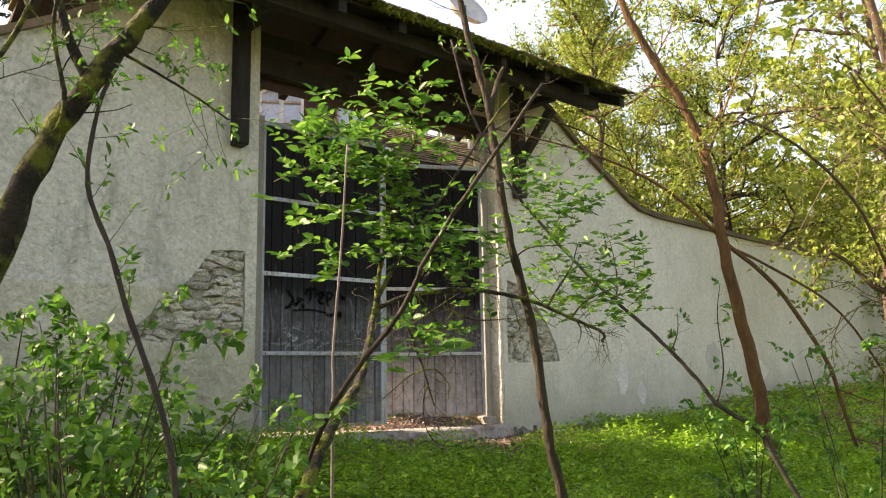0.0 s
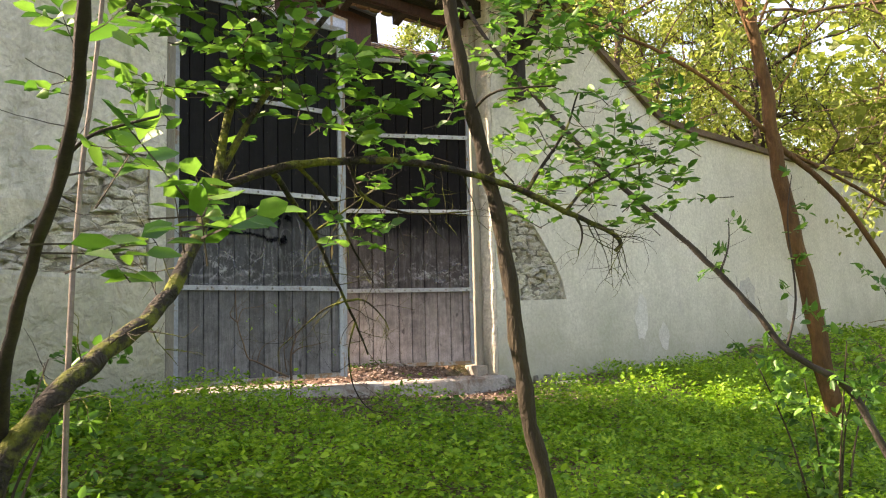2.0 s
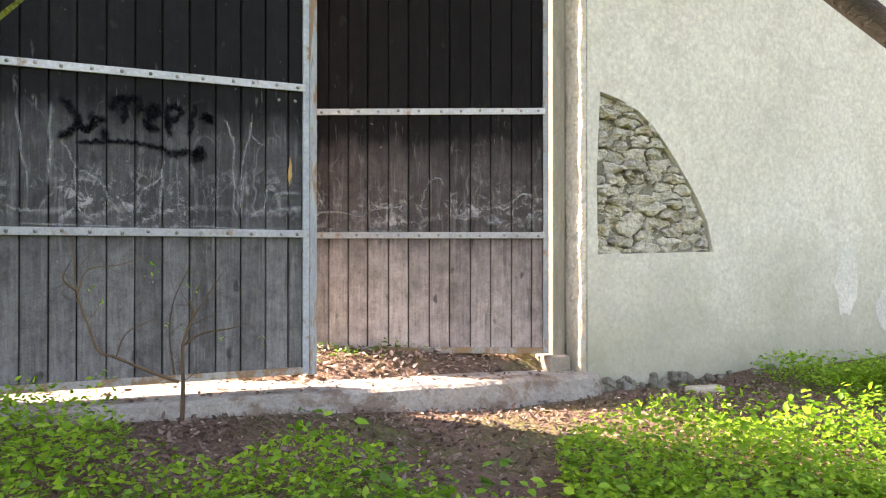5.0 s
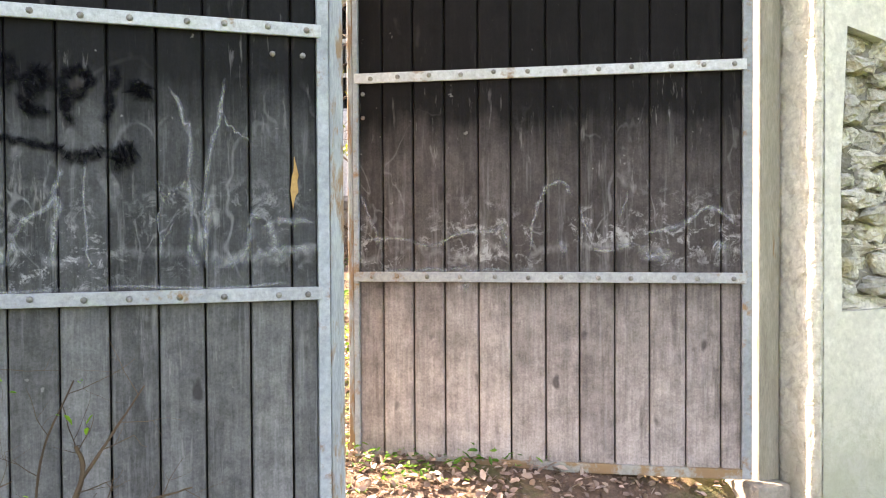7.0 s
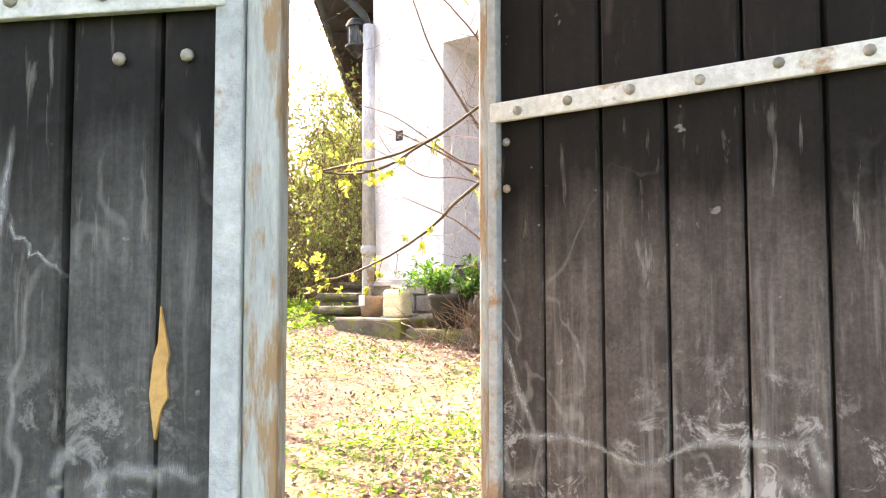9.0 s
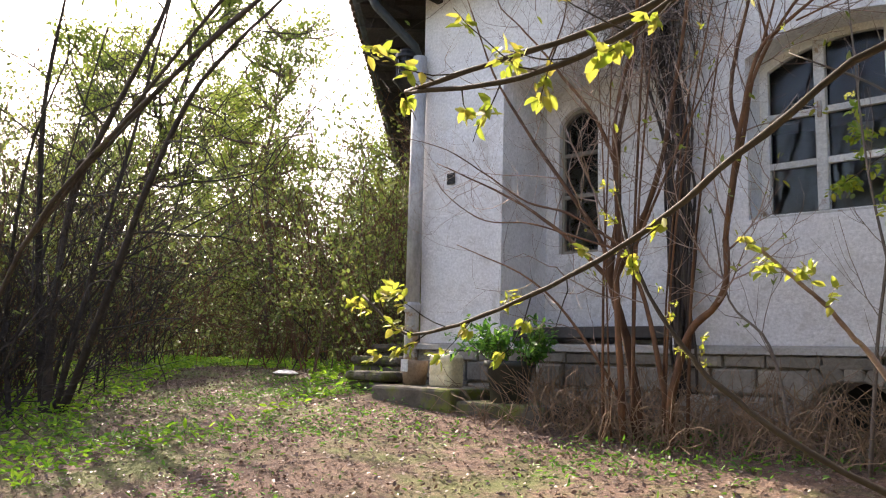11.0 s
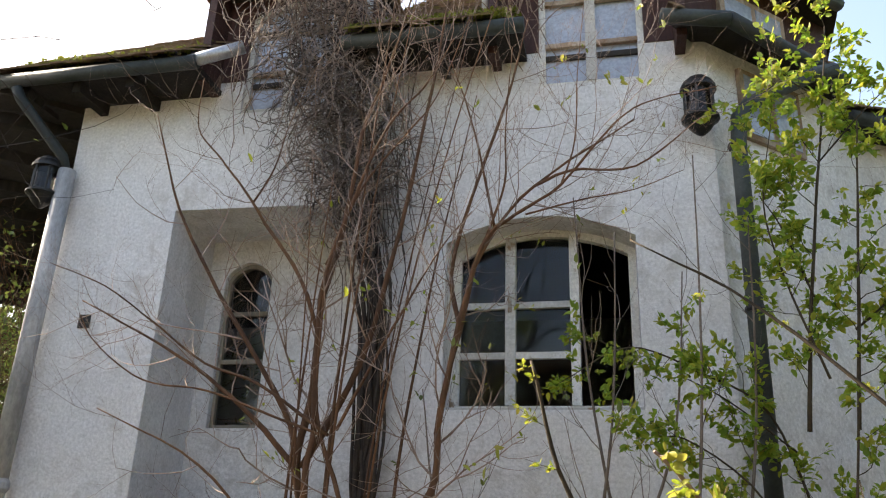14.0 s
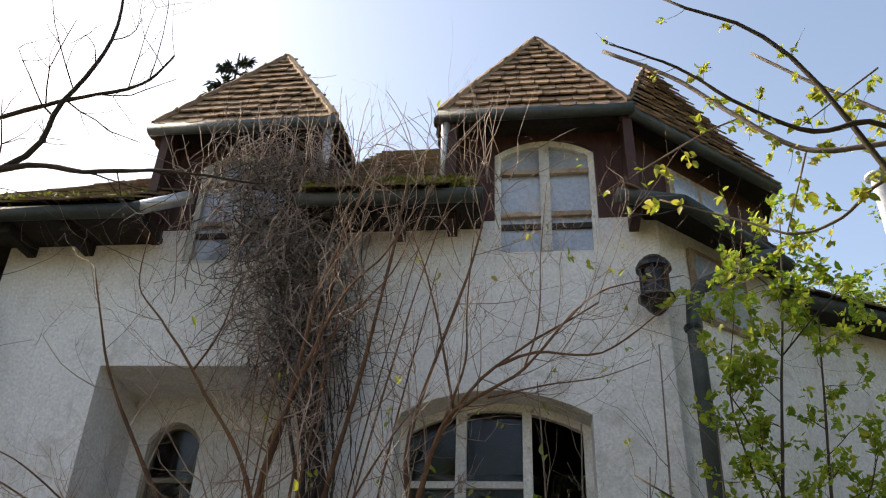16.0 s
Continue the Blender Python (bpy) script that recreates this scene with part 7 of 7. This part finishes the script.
grown("elder_tree", "mossy leaning tree with an arching branch and green leaf sprays", "tree", [
    ([(-1.0, 3.5, 0.0), (-0.86, 3.68, 0.62), (-0.70, 3.88, 0.98), (-0.63, 3.98, 1.12), (-0.56, 4.14, 1.22), (-0.48, 4.34, 1.32), (-0.43, 4.49, 1.45), (-0.385, 4.63, 1.63), (-0.35, 4.73, 1.74)], 0.031, 0.018),
    ([(-0.36, 4.70, 1.72), (-0.16, 4.77, 1.80), (0.03, 4.81, 1.83), (0.23, 4.85, 1.84), (0.43, 4.89, 1.82), (0.65, 4.93, 1.77), (0.88, 4.98, 1.68), (1.06, 5.05, 1.62), (1.12, 5.10, 1.60), (1.15, 5.12, 1.57), (1.13, 5.13, 1.54)], 0.015, 0.008),
    ([(-0.37, 4.66, 1.68), (-0.33, 4.72, 1.95), (-0.24, 4.74, 2.3), (-0.12, 4.76, 2.7), (-0.02, 4.8, 3.05)], 0.016, 0.006),
    ([(-0.36, 4.70, 1.75), (-0.20, 4.72, 2.05), (0.05, 4.75, 2.4), (0.35, 4.8, 2.85), (0.5, 4.8, 3.05)], 0.012, 0.006),
    ([(-0.20, 4.78, 1.80), (-0.17, 5.11, 1.79), (-0.12, 5.40, 1.74), (-0.05, 5.58, 1.65), (0.02, 5.70, 1.50), (0.08, 5.80, 1.38), (0.15, 6.0, 1.24), (0.2, 6.1, 1.12)], 0.013, 0.004),
    ([(0.08, 5.80, 1.38), (-0.02, 5.82, 1.34), (-0.14, 5.84, 1.24), (-0.22, 5.86, 1.17)], 0.006, 0.002),
    ([(0.08, 5.80, 1.38), (0.17, 5.84, 1.38), (0.26, 5.9, 1.30), (0.29, 5.92, 1.24)], 0.006, 0.002),
    ([(0.13, 5.95, 1.28), (0.10, 5.98, 1.15), (0.12, 6.0, 0.98), (0.2, 6.02, 0.86), (0.34, 6.05, 0.83)], 0.005, 0.002),
    ([(-0.12, 4.79, 1.82), (0.0, 4.9, 1.70), (0.08, 5.0, 1.55), (0.16, 5.05, 1.42)], 0.008, 0.002),
    ([(0.06, 4.82, 1.83), (0.12, 4.9, 1.72), (0.28, 4.95, 1.67), (0.5, 5.0, 1.68)], 0.008, 0.003),
    ([(-0.06, 5.55, 1.67), (0.05, 5.5, 1.74), (0.2, 5.4, 1.84), (0.3, 5.35, 1.9)], 0.006, 0.002),
    ([(0.72, 4.94, 1.75), (0.80, 4.98, 1.86), (0.90, 5.0, 2.0), (0.96, 5.02, 2.15)], 0.009, 0.003),
    ([(0.88, 4.98, 1.68), (0.98, 5.0, 1.78), (1.15, 5.02, 1.86), (1.28, 5.05, 1.9)], 0.007, 0.002),
    ([(0.92, 4.99, 1.67), (0.95, 5.0, 1.60), (0.93, 5.0, 1.52)], 0.006, 0.002),
    ([(0.97, 5.01, 1.65), (1.02, 5.03, 1.57), (1.12, 5.05, 1.53)], 0.003, 0.0015),
], M_MOSSBARK, rng, 1, 3, 0.20, 0.05, 1, 0.0, None, "path trees", -0.05, 0.9, from_s=0.35, every=2)
grown("sapling", "slender pale bare sapling standing before the gate", "sapling", [
    ([(-0.63, 4.06, 0.02), (-0.62, 4.08, 1.19), (-0.62, 4.11, 1.45), (-0.60, 4.11, 1.73), (-0.58, 4.13, 1.98), (-0.55, 4.15, 2.5)], 0.0075, 0.005),
], M_TWIG, rng, -1, 1, 0.1, 0.05, 1, 0.0, None, "path trees")
spray_g, at, along, ln = Geo(), [], [], []
root = Vector((-0.1, 4.75, 2.3))
spray = thing("leaf_sprays", "fresh green elder leaf sprays hanging from the branches", "foliage", "path trees", Matrix.Translation(root))


def sprays(points, count, size, per, rad):
    """Twiglets with paired leaflets, scattered round the points."""
    for k in range(count):
        p = Vector(points[int(rng.integers(len(points)))]) + Vector(rng.normal(0, rad, 3)) - root
        d = Vector(rng.normal(0, 1, 3))
        d.z = abs(d.z) * 0.4
        d.normalize()
        s = d.cross(Vector((0, 0, 1))).normalized()
        L = size * rng.uniform(0.8, 1.6) * 1.6
        spray_g.tube([p - d * L * 0.4, p, p + d * L], [0.0025, 0.002, 0.0012], 3, cap=False)
        for j in range(per):
            q = p + d * L * (j // 2 + 0.5) / (per / 2)
            w = s * (1 if j % 2 else -1) + d * 0.55 + Vector((0, 0, -0.1 + rng.normal(0, 0.2)))
            at.append(q)
            along.append(w)
            ln.append(size * rng.uniform(0.7, 1.3))
        at.append(p + d * L)
        along.append(d)
        ln.append(size * 1.2)


sprays([(-0.69, 4.68, 2.39), (-0.60, 4.69, 2.55), (-0.53, 4.70, 2.74), (-0.35, 4.71, 2.65), (-0.14, 4.74, 2.73), (-0.01, 4.75, 2.77), (-0.45, 4.70, 2.33), (-0.30, 4.72, 2.50), (-0.64, 4.69, 2.04), (-0.45, 4.70, 2.02), (-0.30, 4.72, 2.13), (-0.25, 4.72, 2.42), (-0.10, 4.74, 2.01), (0.06, 4.76, 2.04), (0.16, 4.77, 2.07), (-0.02, 4.75, 2.20), (-0.15, 4.74, 2.27), (-0.55, 4.70, 2.66), (-0.50, 4.70, 2.85), (-0.20, 4.73, 2.88)], 205, 0.066, 6, 0.11)
sprays([(0.65, 5.08, 2.57), (0.70, 5.08, 2.30), (0.82, 5.09, 2.30), (0.96, 5.10, 2.43), (1.09, 5.10, 2.44), (0.91, 5.10, 2.18), (0.97, 5.10, 2.00), (1.13, 5.11, 1.95), (1.26, 5.11, 2.07), (1.32, 5.12, 1.95), (1.38, 5.12, 1.83), (1.18, 5.11, 1.83), (0.81, 5.09, 1.85), (0.93, 5.10, 1.76), (0.67, 5.08, 2.42)], 190, 0.052, 6, 0.11)
sprays([(0.21, 4.87, 1.81), (0.35, 4.89, 1.92), (0.11, 4.86, 1.63)], 20, 0.05, 6, 0.08)
sprays([(-0.42, 3.55, 1.48), (-0.32, 3.55, 1.50), (-0.25, 3.55, 1.48), (-0.35, 3.55, 1.55), (-0.47, 3.55, 1.40)], 14, 0.062, 4, 0.05)
tagged(part("branchlet_growth", spray_g, M_GREENSTEM, spray), kind="stuff")
tagged(leaves("foliage", at, along, ln, 0.27, M_LEAF, spray), kind="stuff")

grown("thorny_branch_tree", "dark thin leaning stem with short spurs and leaf tufts", "tree", [
    ([(3.0, 5.7, 0.1), (2.74, 5.75, 0.58), (2.58, 5.78, 0.89), (2.31, 5.84, 1.08), (2.16, 5.87, 1.28), (2.0, 5.9, 1.47), (1.79, 5.94, 1.69), (1.52, 6.0, 1.95), (1.24, 6.05, 2.26), (1.02, 6.1, 2.54), (0.82, 6.14, 2.82), (0.55, 6.2, 3.4), (0.4, 6.2, 4.0)], 0.020, 0.009),
    ([(1.98, 5.9, 1.48), (2.05, 5.92, 1.62), (2.08, 5.95, 1.78)], 0.007, 0.002),
    ([(2.30, 5.85, 1.10), (2.40, 5.9, 1.35), (2.38, 5.9, 1.75), (2.42, 5.9, 2.0)], 0.008, 0.002),
    ([(1.60, 5.98, 1.88), (1.62, 6.0, 2.1), (1.58, 6.0, 2.35)], 0.007, 0.002),
], M_BLACKBARK, rng, 0, 1, 0.12, 0.055, 6, 0.18, M_LEAF, "path trees", 0.2, 0.8, from_s=0.12, every=2)
grown("path_tree", "tall red-brown tree leaning by the wall", "tree", [
    ([(4.5, 8.55, 0.2), (4.36, 8.55, 0.67), (4.29, 8.55, 1.2), (4.18, 8.55, 1.75), (4.05, 8.55, 2.4), (3.98, 8.55, 2.9), (3.93, 8.55, 3.43), (3.72, 8.55, 4.2), (3.3, 8.55, 4.92), (2.92, 8.55, 5.67), (2.5, 8.55, 7.6)], 0.085, 0.038),
    ([(3.96, 8.55, 2.86), (3.39, 8.55, 3.35), (2.74, 8.55, 3.68), (1.98, 8.55, 3.90), (1.28, 8.55, 4.04)], 0.022, 0.007),
    ([(3.96, 8.55, 2.82), (4.60, 8.55, 2.29), (5.17, 8.55, 1.44), (5.33, 8.55, 0.91), (5.46, 8.55, 0.46)], 0.028, 0.02),
    ([(3.98, 8.55, 2.77), (4.62, 8.55, 2.47), (5.43, 8.55, 1.95), (6.19, 8.55, 0.83)], 0.018, 0.012),
    ([(3.86, 8.55, 3.74), (4.29, 8.55, 4.72), (4.72, 8.55, 5.78), (4.80, 8.55, 6.98)], 0.014, 0.006),
], M_RUSTBARK, rng, 2, 3, 0.8, 0.06, 3, 0.25, M_WOODLEAF, "path trees", 0.1, 0.8, from_s=0.55, every=2)
grown("path_tree", "bare crooked grey tree overhanging the wall", "tree", [
    ([(6.9, 8.6, gz(6.9, 8.6)), (5.90, 7.80, 1.18), (5.19, 7.40, 2.23), (4.36, 6.80, 2.90), (3.53, 6.40, 3.29), (2.77, 6.00, 3.39)], 0.03, 0.008),
    ([(7.2, 9.2, gz(7.2, 9.2)), (6.79, 8.70, 2.24), (6.56, 8.50, 3.78), (6.05, 8.20, 5.14), (5.53, 8.00, 6.73)], 0.09, 0.04),
    ([(6.79, 8.70, 2.24), (6.27, 8.20, 3.39), (5.72, 7.80, 4.06), (4.98, 7.40, 4.46)], 0.035, 0.01),
    ([(6.81, 8.60, 2.81), (7.13, 8.20, 3.95), (6.99, 7.80, 5.29)], 0.035, 0.01),
], M_BARK, rng, 2, 3, 0.9, 0.06, 2, 0.25, M_WOODLEAF, "path trees", 0.05, 0.8, from_s=0.3, every=2)
grown("path_tree", "thick dark mossy leaning trunk beside the path", "tree", [
    ([(-2.09, 2.85, -0.23), (-1.93, 2.88, 1.03), (-1.70, 2.90, 1.76), (-1.61, 2.90, 2.04), (-1.46, 2.90, 2.31), (-1.34, 2.90, 2.49), (-1.23, 2.90, 2.66), (-1.05, 2.90, 3.18)], 0.055, 0.024),
    ([(-1.46, 2.90, 2.31), (-1.56, 2.90, 2.54), (-1.62, 2.90, 2.87)], 0.02, 0.01),
    ([(-1.38, 2.90, 2.43), (-1.28, 2.92, 2.38), (-1.15, 2.95, 2.31), (-1.03, 3.00, 2.24)], 0.006, 0.003),
    ([(-1.71, 2.90, 1.78), (-1.82, 2.80, 2.11), (-1.66, 2.80, 2.43), (-1.49, 2.80, 2.87)], 0.014, 0.006),
    ([(-1.61, 2.90, 2.04), (-1.52, 2.85, 2.21), (-1.56, 2.82, 2.49), (-1.49, 2.80, 2.70)], 0.010, 0.005),
], M_MOSSBARK, rng, 1, 3, 0.26, 0.035, 4, 0.3, M_LEAF, "path trees", 0.0, 0.8, from_s=0.45, every=2)
grown("path_tree", "thin crooked dark sapling with green leaves", "tree", [
    ([(-1.08, 2.90, -0.23), (-1.13, 2.90, 0.82), (-1.19, 2.90, 1.22), (-1.30, 2.90, 1.53), (-1.38, 2.90, 1.78), (-1.45, 2.90, 1.97), (-1.43, 2.90, 2.23), (-1.35, 2.90, 2.45)], 0.012, 0.006),
], M_BLACKBARK, rng, 0, 1, 0.15, 0.04, 4, 0.4, M_LEAF, "path trees", 0.1, 0.8, from_s=0.3)
grown("path_tree", "thin dark stem crossing the view of the gate", "tree", [
    ([(-0.85, 4.3, 0.0), (-0.74, 4.02, 0.9), (-0.65, 3.78, 1.19), (-0.58, 3.64, 1.32), (-0.51, 3.52, 1.43), (-0.42, 3.36, 1.55), (-0.36, 3.21, 1.67), (-0.33, 3.12, 1.76), (-0.24, 3.0, 1.92), (-0.12, 2.9, 2.1), (0.05, 2.8, 2.35)], 0.014, 0.007),
    ([(-0.45, 3.4, 1.52), (-0.40, 3.4, 1.58), (-0.3, 3.42, 1.62)], 0.004, 0.002),
], M_BLACKBARK, rng, 0, 1, 0.10, 0.045, 4, 0.15, M_LEAF, "path trees", 0.2, 0.8, from_s=0.45)
# leafy bushes on the near side
rng = np.random.default_rng(131)
for (x, y, h, n) in ((-1.75, 3.9, 1.25, 10), (-2.3, 4.6, 1.3, 9), (-1.35, 3.2, 0.95, 8), (-2.0, 5.6, 1.2, 8), (-1.3, 5.2, 0.8, 7), (-1.55, 3.5, 1.1, 10), (-2.6, 3.8, 1.5, 12), (-1.1, 4.4, 0.6, 8), (-1.9, 4.5, 0.9, 10), (3.3, 5.6, 1.3, 5), (2.8, 6.3, 0.9, 5)):
    lines = []
    for k in range(n):
        a, b = rng.normal(0, 0.28), rng.normal(0, 0.28)
        z0 = gz(x, y)
        lines.append(([(x + a * 0.3, y + b * 0.3, z0 - 0.05), (x + a * 0.7, y + b * 0.7, z0 + h * 0.5), (x + a * 1.3, y + b * 1.3, z0 + h * rng.uniform(0.8, 1.15))], 0.008, 0.003))
    grown("leafy_bush", "loose green bush of fresh toothed leaves", "bush", lines, M_GREENSTEM, rng, 0, 1, 0.24, 0.062, 5, 0.8, M_LEAF, "near bushes", 0.05, 0.9, 0.3, from_s=0.2, every=2)
# thorny dead twig before the left gate leaf


def tw(u, z, v=-0.24):
    return tuple(from_gate(u, v, z))


grown("dead_twig", "bare thorny twig bush before the gate leaf", "twig", [
    ([tw(1.085, 0.52), tw(1.10, 0.73), tw(1.10, 0.87), tw(1.10, 1.02), tw(1.146, 1.17), tw(1.13, 1.24)], 0.013, 0.005),
    ([tw(1.10, 1.02), tw(1.193, 1.076), tw(1.317, 1.098, -0.28), tw(1.414, 1.123, -0.3)], 0.007, 0.002),
    ([tw(1.146, 1.156), tw(1.221, 1.27), tw(1.297, 1.386)], 0.005, 0.002),
    ([tw(1.08, 0.84), tw(0.947, 0.90), tw(0.791, 0.978), tw(0.715, 1.012), tw(0.674, 1.125), tw(0.625, 1.273), tw(0.61, 1.401), tw(0.602, 1.564)], 0.009, 0.003),
    ([tw(0.625, 1.291), tw(0.667, 1.40), tw(0.809, 1.424), tw(0.93, 1.469)], 0.004, 0.0015),
    ([tw(1.06, 0.88), tw(1.036, 1.066), tw(1.055, 1.238), tw(1.128, 1.409)], 0.005, 0.002),
    ([tw(0.791, 0.978), tw(0.842, 1.096), tw(0.983, 1.164)], 0.004, 0.0015),
    ([tw(0.62, 1.30), tw(0.56, 1.36), tw(0.60, 1.45)], 0.006, 0.002),
], M_BARK, rng, 1, 2, 0.17, 0.03, 2, 0.04, M_HERB, "", 0.1, 0.8, from_s=0.35, every=3)

# ---- herbs, grass and litter ----
rng = np.random.default_rng(141)


def carpet(name, label, n, box, test, size, material, width, up, category="grass"):
    x, y = rng.uniform(box[0], box[1], n), rng.uniform(box[2], box[3], n)
    keep = test(x, y)
    x, y = x[keep], y[keep]
    h = rng.uniform(*up, len(x)) * (0.35 + 1.0 * np.clip(0.5 + 0.6 * clump(x, y, 4.2, 9), 0, 1))
    at = np.stack([x, y, ground_z(x, y) + h], axis=1)
    along = np.stack([rng.normal(0, 1, len(x)), rng.normal(0, 1, len(x)), rng.uniform(-0.15, 0.7, len(x))], axis=1)
    ob = new(name, leaf_mesh(name, at, along, rng.uniform(*size, len(x)), width, material))
    return tagged(ob, label, category, kind="stuff")


def clump(x, y, s, seed):
    return np.sin(x * s + 1.7 * np.sin(y * s * 0.8 + seed)) * np.cos(y * s * 1.1 + 1.3 * np.sin(x * s * 0.7 + seed * 2))


def outside(x, y):
    u, v = to_gate(x, y)
    bare = (np.abs(u - 2.9) < 2.3 + 0.3 * np.sin(u * 7)) & (v > -1.3 + 0.25 * np.sin(u * 5) + 0.35 * np.sin(u * 2.3))
    dens = np.clip(0.75 + 0.35 * clump(x, y, 2.6, 1), 0.1, 1)
    return (v < -0.14) & ~bare & (rng.random(len(x)) < dens)


carpet("herbs", "lush low green herbs covering the ground before the wall", 380000, (-3.6, 5.5, 1.8, 11.5), outside, (0.015, 0.046), M_HERB, 0.28, (0.0, 0.22))
carpet("herbs", "lush green herbs along the garden wall", 90000, (5.0, 20, 3.0, 19.0), outside, (0.05, 0.11), M_HERB, 0.28, (0.0, 0.16))
carpet("tall_herbs", "taller green nettles and herbs before the wall", 60000, (-3.6, 7.5, 1.8, 11.5), lambda x, y: outside(x, y) & (to_gate(x, y)[1] < -1.3) & (clump(x, y, 2.6, 3) > -0.05), (0.03, 0.062), M_HERB, 0.3, (0.06, 0.30))


def off_gate(x, y):
    u, v = to_gate(x, y)
    return outside(x, y) & ~((u > -0.6) & (u < 5.4) & (v > -1.7 - 0.3 * np.sin(u * 2.1)))


def herb_plants(name, label, n, box, test, height, size, material):
    """Upright herbs: tiers of spreading leaves on short stalks, tallest in drifts."""
    x, y = rng.uniform(box[0], box[1], n), rng.uniform(box[2], box[3], n)
    ok = test(x, y)
    x, y = x[ok], y[ok]
    tall = rng.uniform(*height, len(x)) * (0.55 + 0.6 * np.clip(0.5 + 0.7 * clump(x, y, 3.1, 4), 0, 1))
    at, along, ln = [], [], []
    base = ground_z(x, y)
    for tier, share, reach in ((0.35, 4, 1.1), (0.62, 4, 1.0), (0.85, 4, 0.8), (1.0, 3, 0.5)):
        for k in range(share):
            turn = rng.uniform(0, 2 * math.pi, len(x))
            out = np.stack([np.cos(turn), np.sin(turn), rng.uniform(-0.25, 0.35, len(x))], axis=1)
            at.append(np.stack([x, y, base + tall * tier], axis=1) + out * np.array([0.012, 0.012, 0]))
            along.append(out)
            ln.append(rng.uniform(*size, len(x)) * reach)
    ob = new(name, leaf_mesh(name, np.concatenate(at), np.concatenate(along), np.concatenate(ln), 0.3, material))
    return tagged(ob, label, "herbs", kind="stuff")


herb_plants("herb_plants", "knee-low leafy green herbs growing in drifts", 13500, (-3.2, 5.8, 2.2, 11.0), off_gate, (0.10, 0.26), (0.03, 0.062), M_HERB)
herb_plants("herb_plants", "leafy herbs with tree shade put into their darker green", 3500, (-3.4, 4.5, 2.2, 8.0), lambda x, y: off_gate(x, y) & (clump(x, y, 1.4, 6) > 0.0), (0.14, 0.34), (0.04, 0.08), M_DARKHERB)
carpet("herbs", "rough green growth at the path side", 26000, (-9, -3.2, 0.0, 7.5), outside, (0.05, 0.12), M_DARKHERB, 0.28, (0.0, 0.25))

carpet("herbs", "rough green growth beside and behind the path", 130000, (-10, 21, -7, 9), lambda x, y: outside(x, y) & ((x < -2.6) | (x > 4.6) | (y < 2.6)), (0.05, 0.12), M_HERB, 0.28, (0.0, 0.2))


def inside_yard(x, y):
    u, v = to_gate(x, y)
    return (v > 0.5) & (y < 15.8 + np.maximum(0, -6.5 - x)) & (rng.random(len(x)) < np.clip(0.22 + 0.9 * clump(x, y, 1.5, 5), 0.04, 1))


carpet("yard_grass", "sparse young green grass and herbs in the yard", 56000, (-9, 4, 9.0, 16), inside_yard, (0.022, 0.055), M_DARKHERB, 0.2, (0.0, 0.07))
carpet("yard_grass", "green grass along the yard path", 41000, (-22, -6, 12.0, 24), lambda x, y: (clump(x, y, 0.8, 2) > -0.25), (0.05, 0.11), M_HERB, 0.18, (0.0, 0.12))


def yard_near(x, y):
    u, v = to_gate(x, y)
    return (v > 1.7) & (v < 4.6) & (u > -2.5) & (u < 2.6) & (clump(x, y, 2.2, 7) > -0.3)


carpet("yard_grass", "fresh low green growth inside the gate", 15000, (-3, 5, 8.5, 14), yard_near, (0.02, 0.06), M_HERB, 0.25, (0.0, 0.10))


def litter_zone(x, y):
    u, v = to_gate(x, y)
    return ((v > -1.2) & (v < 0.05) & (np.abs(u - 2.7) < 2.4)) | ((v > 0.1) & (y < 15.7 + np.maximum(0, -6.5 - x)))


carpet("leaf_litter", "dry brown fallen leaves on the soil", 60000, (-12, 5, 8.0, 18), litter_zone, (0.015, 0.045), M_LITTER, 0.3, (0.0, 0.02), "litter")


def by_gate(x, y):
    u, v = to_gate(x, y)
    return (v > 0.2) & (v < 3.5) & (u > 1.0) & (u < 4.5)


carpet("leaf_litter", "pinkish brown dry leaves behind the open gate", 26000, (-2, 4, 8.8, 14), by_gate, (0.02, 0.055), M_PALELITTER, 0.3, (0.0, 0.03), "litter")
carpet("leaf_litter", "pinkish brown bark crumbs and leaves before the sill", 15000, (-1.6, 4.2, 6.6, 11), lambda x, y: (to_gate(x, y)[1] < -0.2) & (to_gate(x, y)[1] > -2.0) & (to_gate(x, y)[0] > 0.2) & (to_gate(x, y)[0] < 5.0), (0.015, 0.05), M_LITTER, 0.22, (0.0, 0.02), "litter")
carpet("leaf_litter", "pale leaf crumbs before the sill", 5000, (-1.6, 4.2, 6.6, 11), lambda x, y: (to_gate(x, y)[1] < -0.2) & (to_gate(x, y)[1] > -1.6) & (to_gate(x, y)[0] > 0.8) & (to_gate(x, y)[0] < 5.0), (0.012, 0.035), M_PALELITTER, 0.2, (0.0, 0.02), "litter")
# leaves and crumbs lying on the sill
n = 260
u, v = rng.uniform(0.1, 3.65, n), -0.09 + np.abs(rng.normal(0, 0.3, n))
ok = v < 0.72
u, v = u[ok], v[ok]
spot = [from_gate(a, d, 0.738 - 0.05 * (a - 0.02) / 3.72 + 0.003) for a, d in zip(u, v)]
flat = np.stack([rng.normal(0, 1, len(u)), rng.normal(0, 1, len(u)), rng.normal(0.05, 0.12, len(u))], axis=1)
ob = new("leaf_litter", leaf_mesh("leaf_litter", np.array([tuple(p) for p in spot]), flat, rng.uniform(0.015, 0.05, len(u)), 0.3, M_LITTER))
tagged(ob, "scattered dry leaves and crumbs on the gate sill", "litter", kind="stuff")
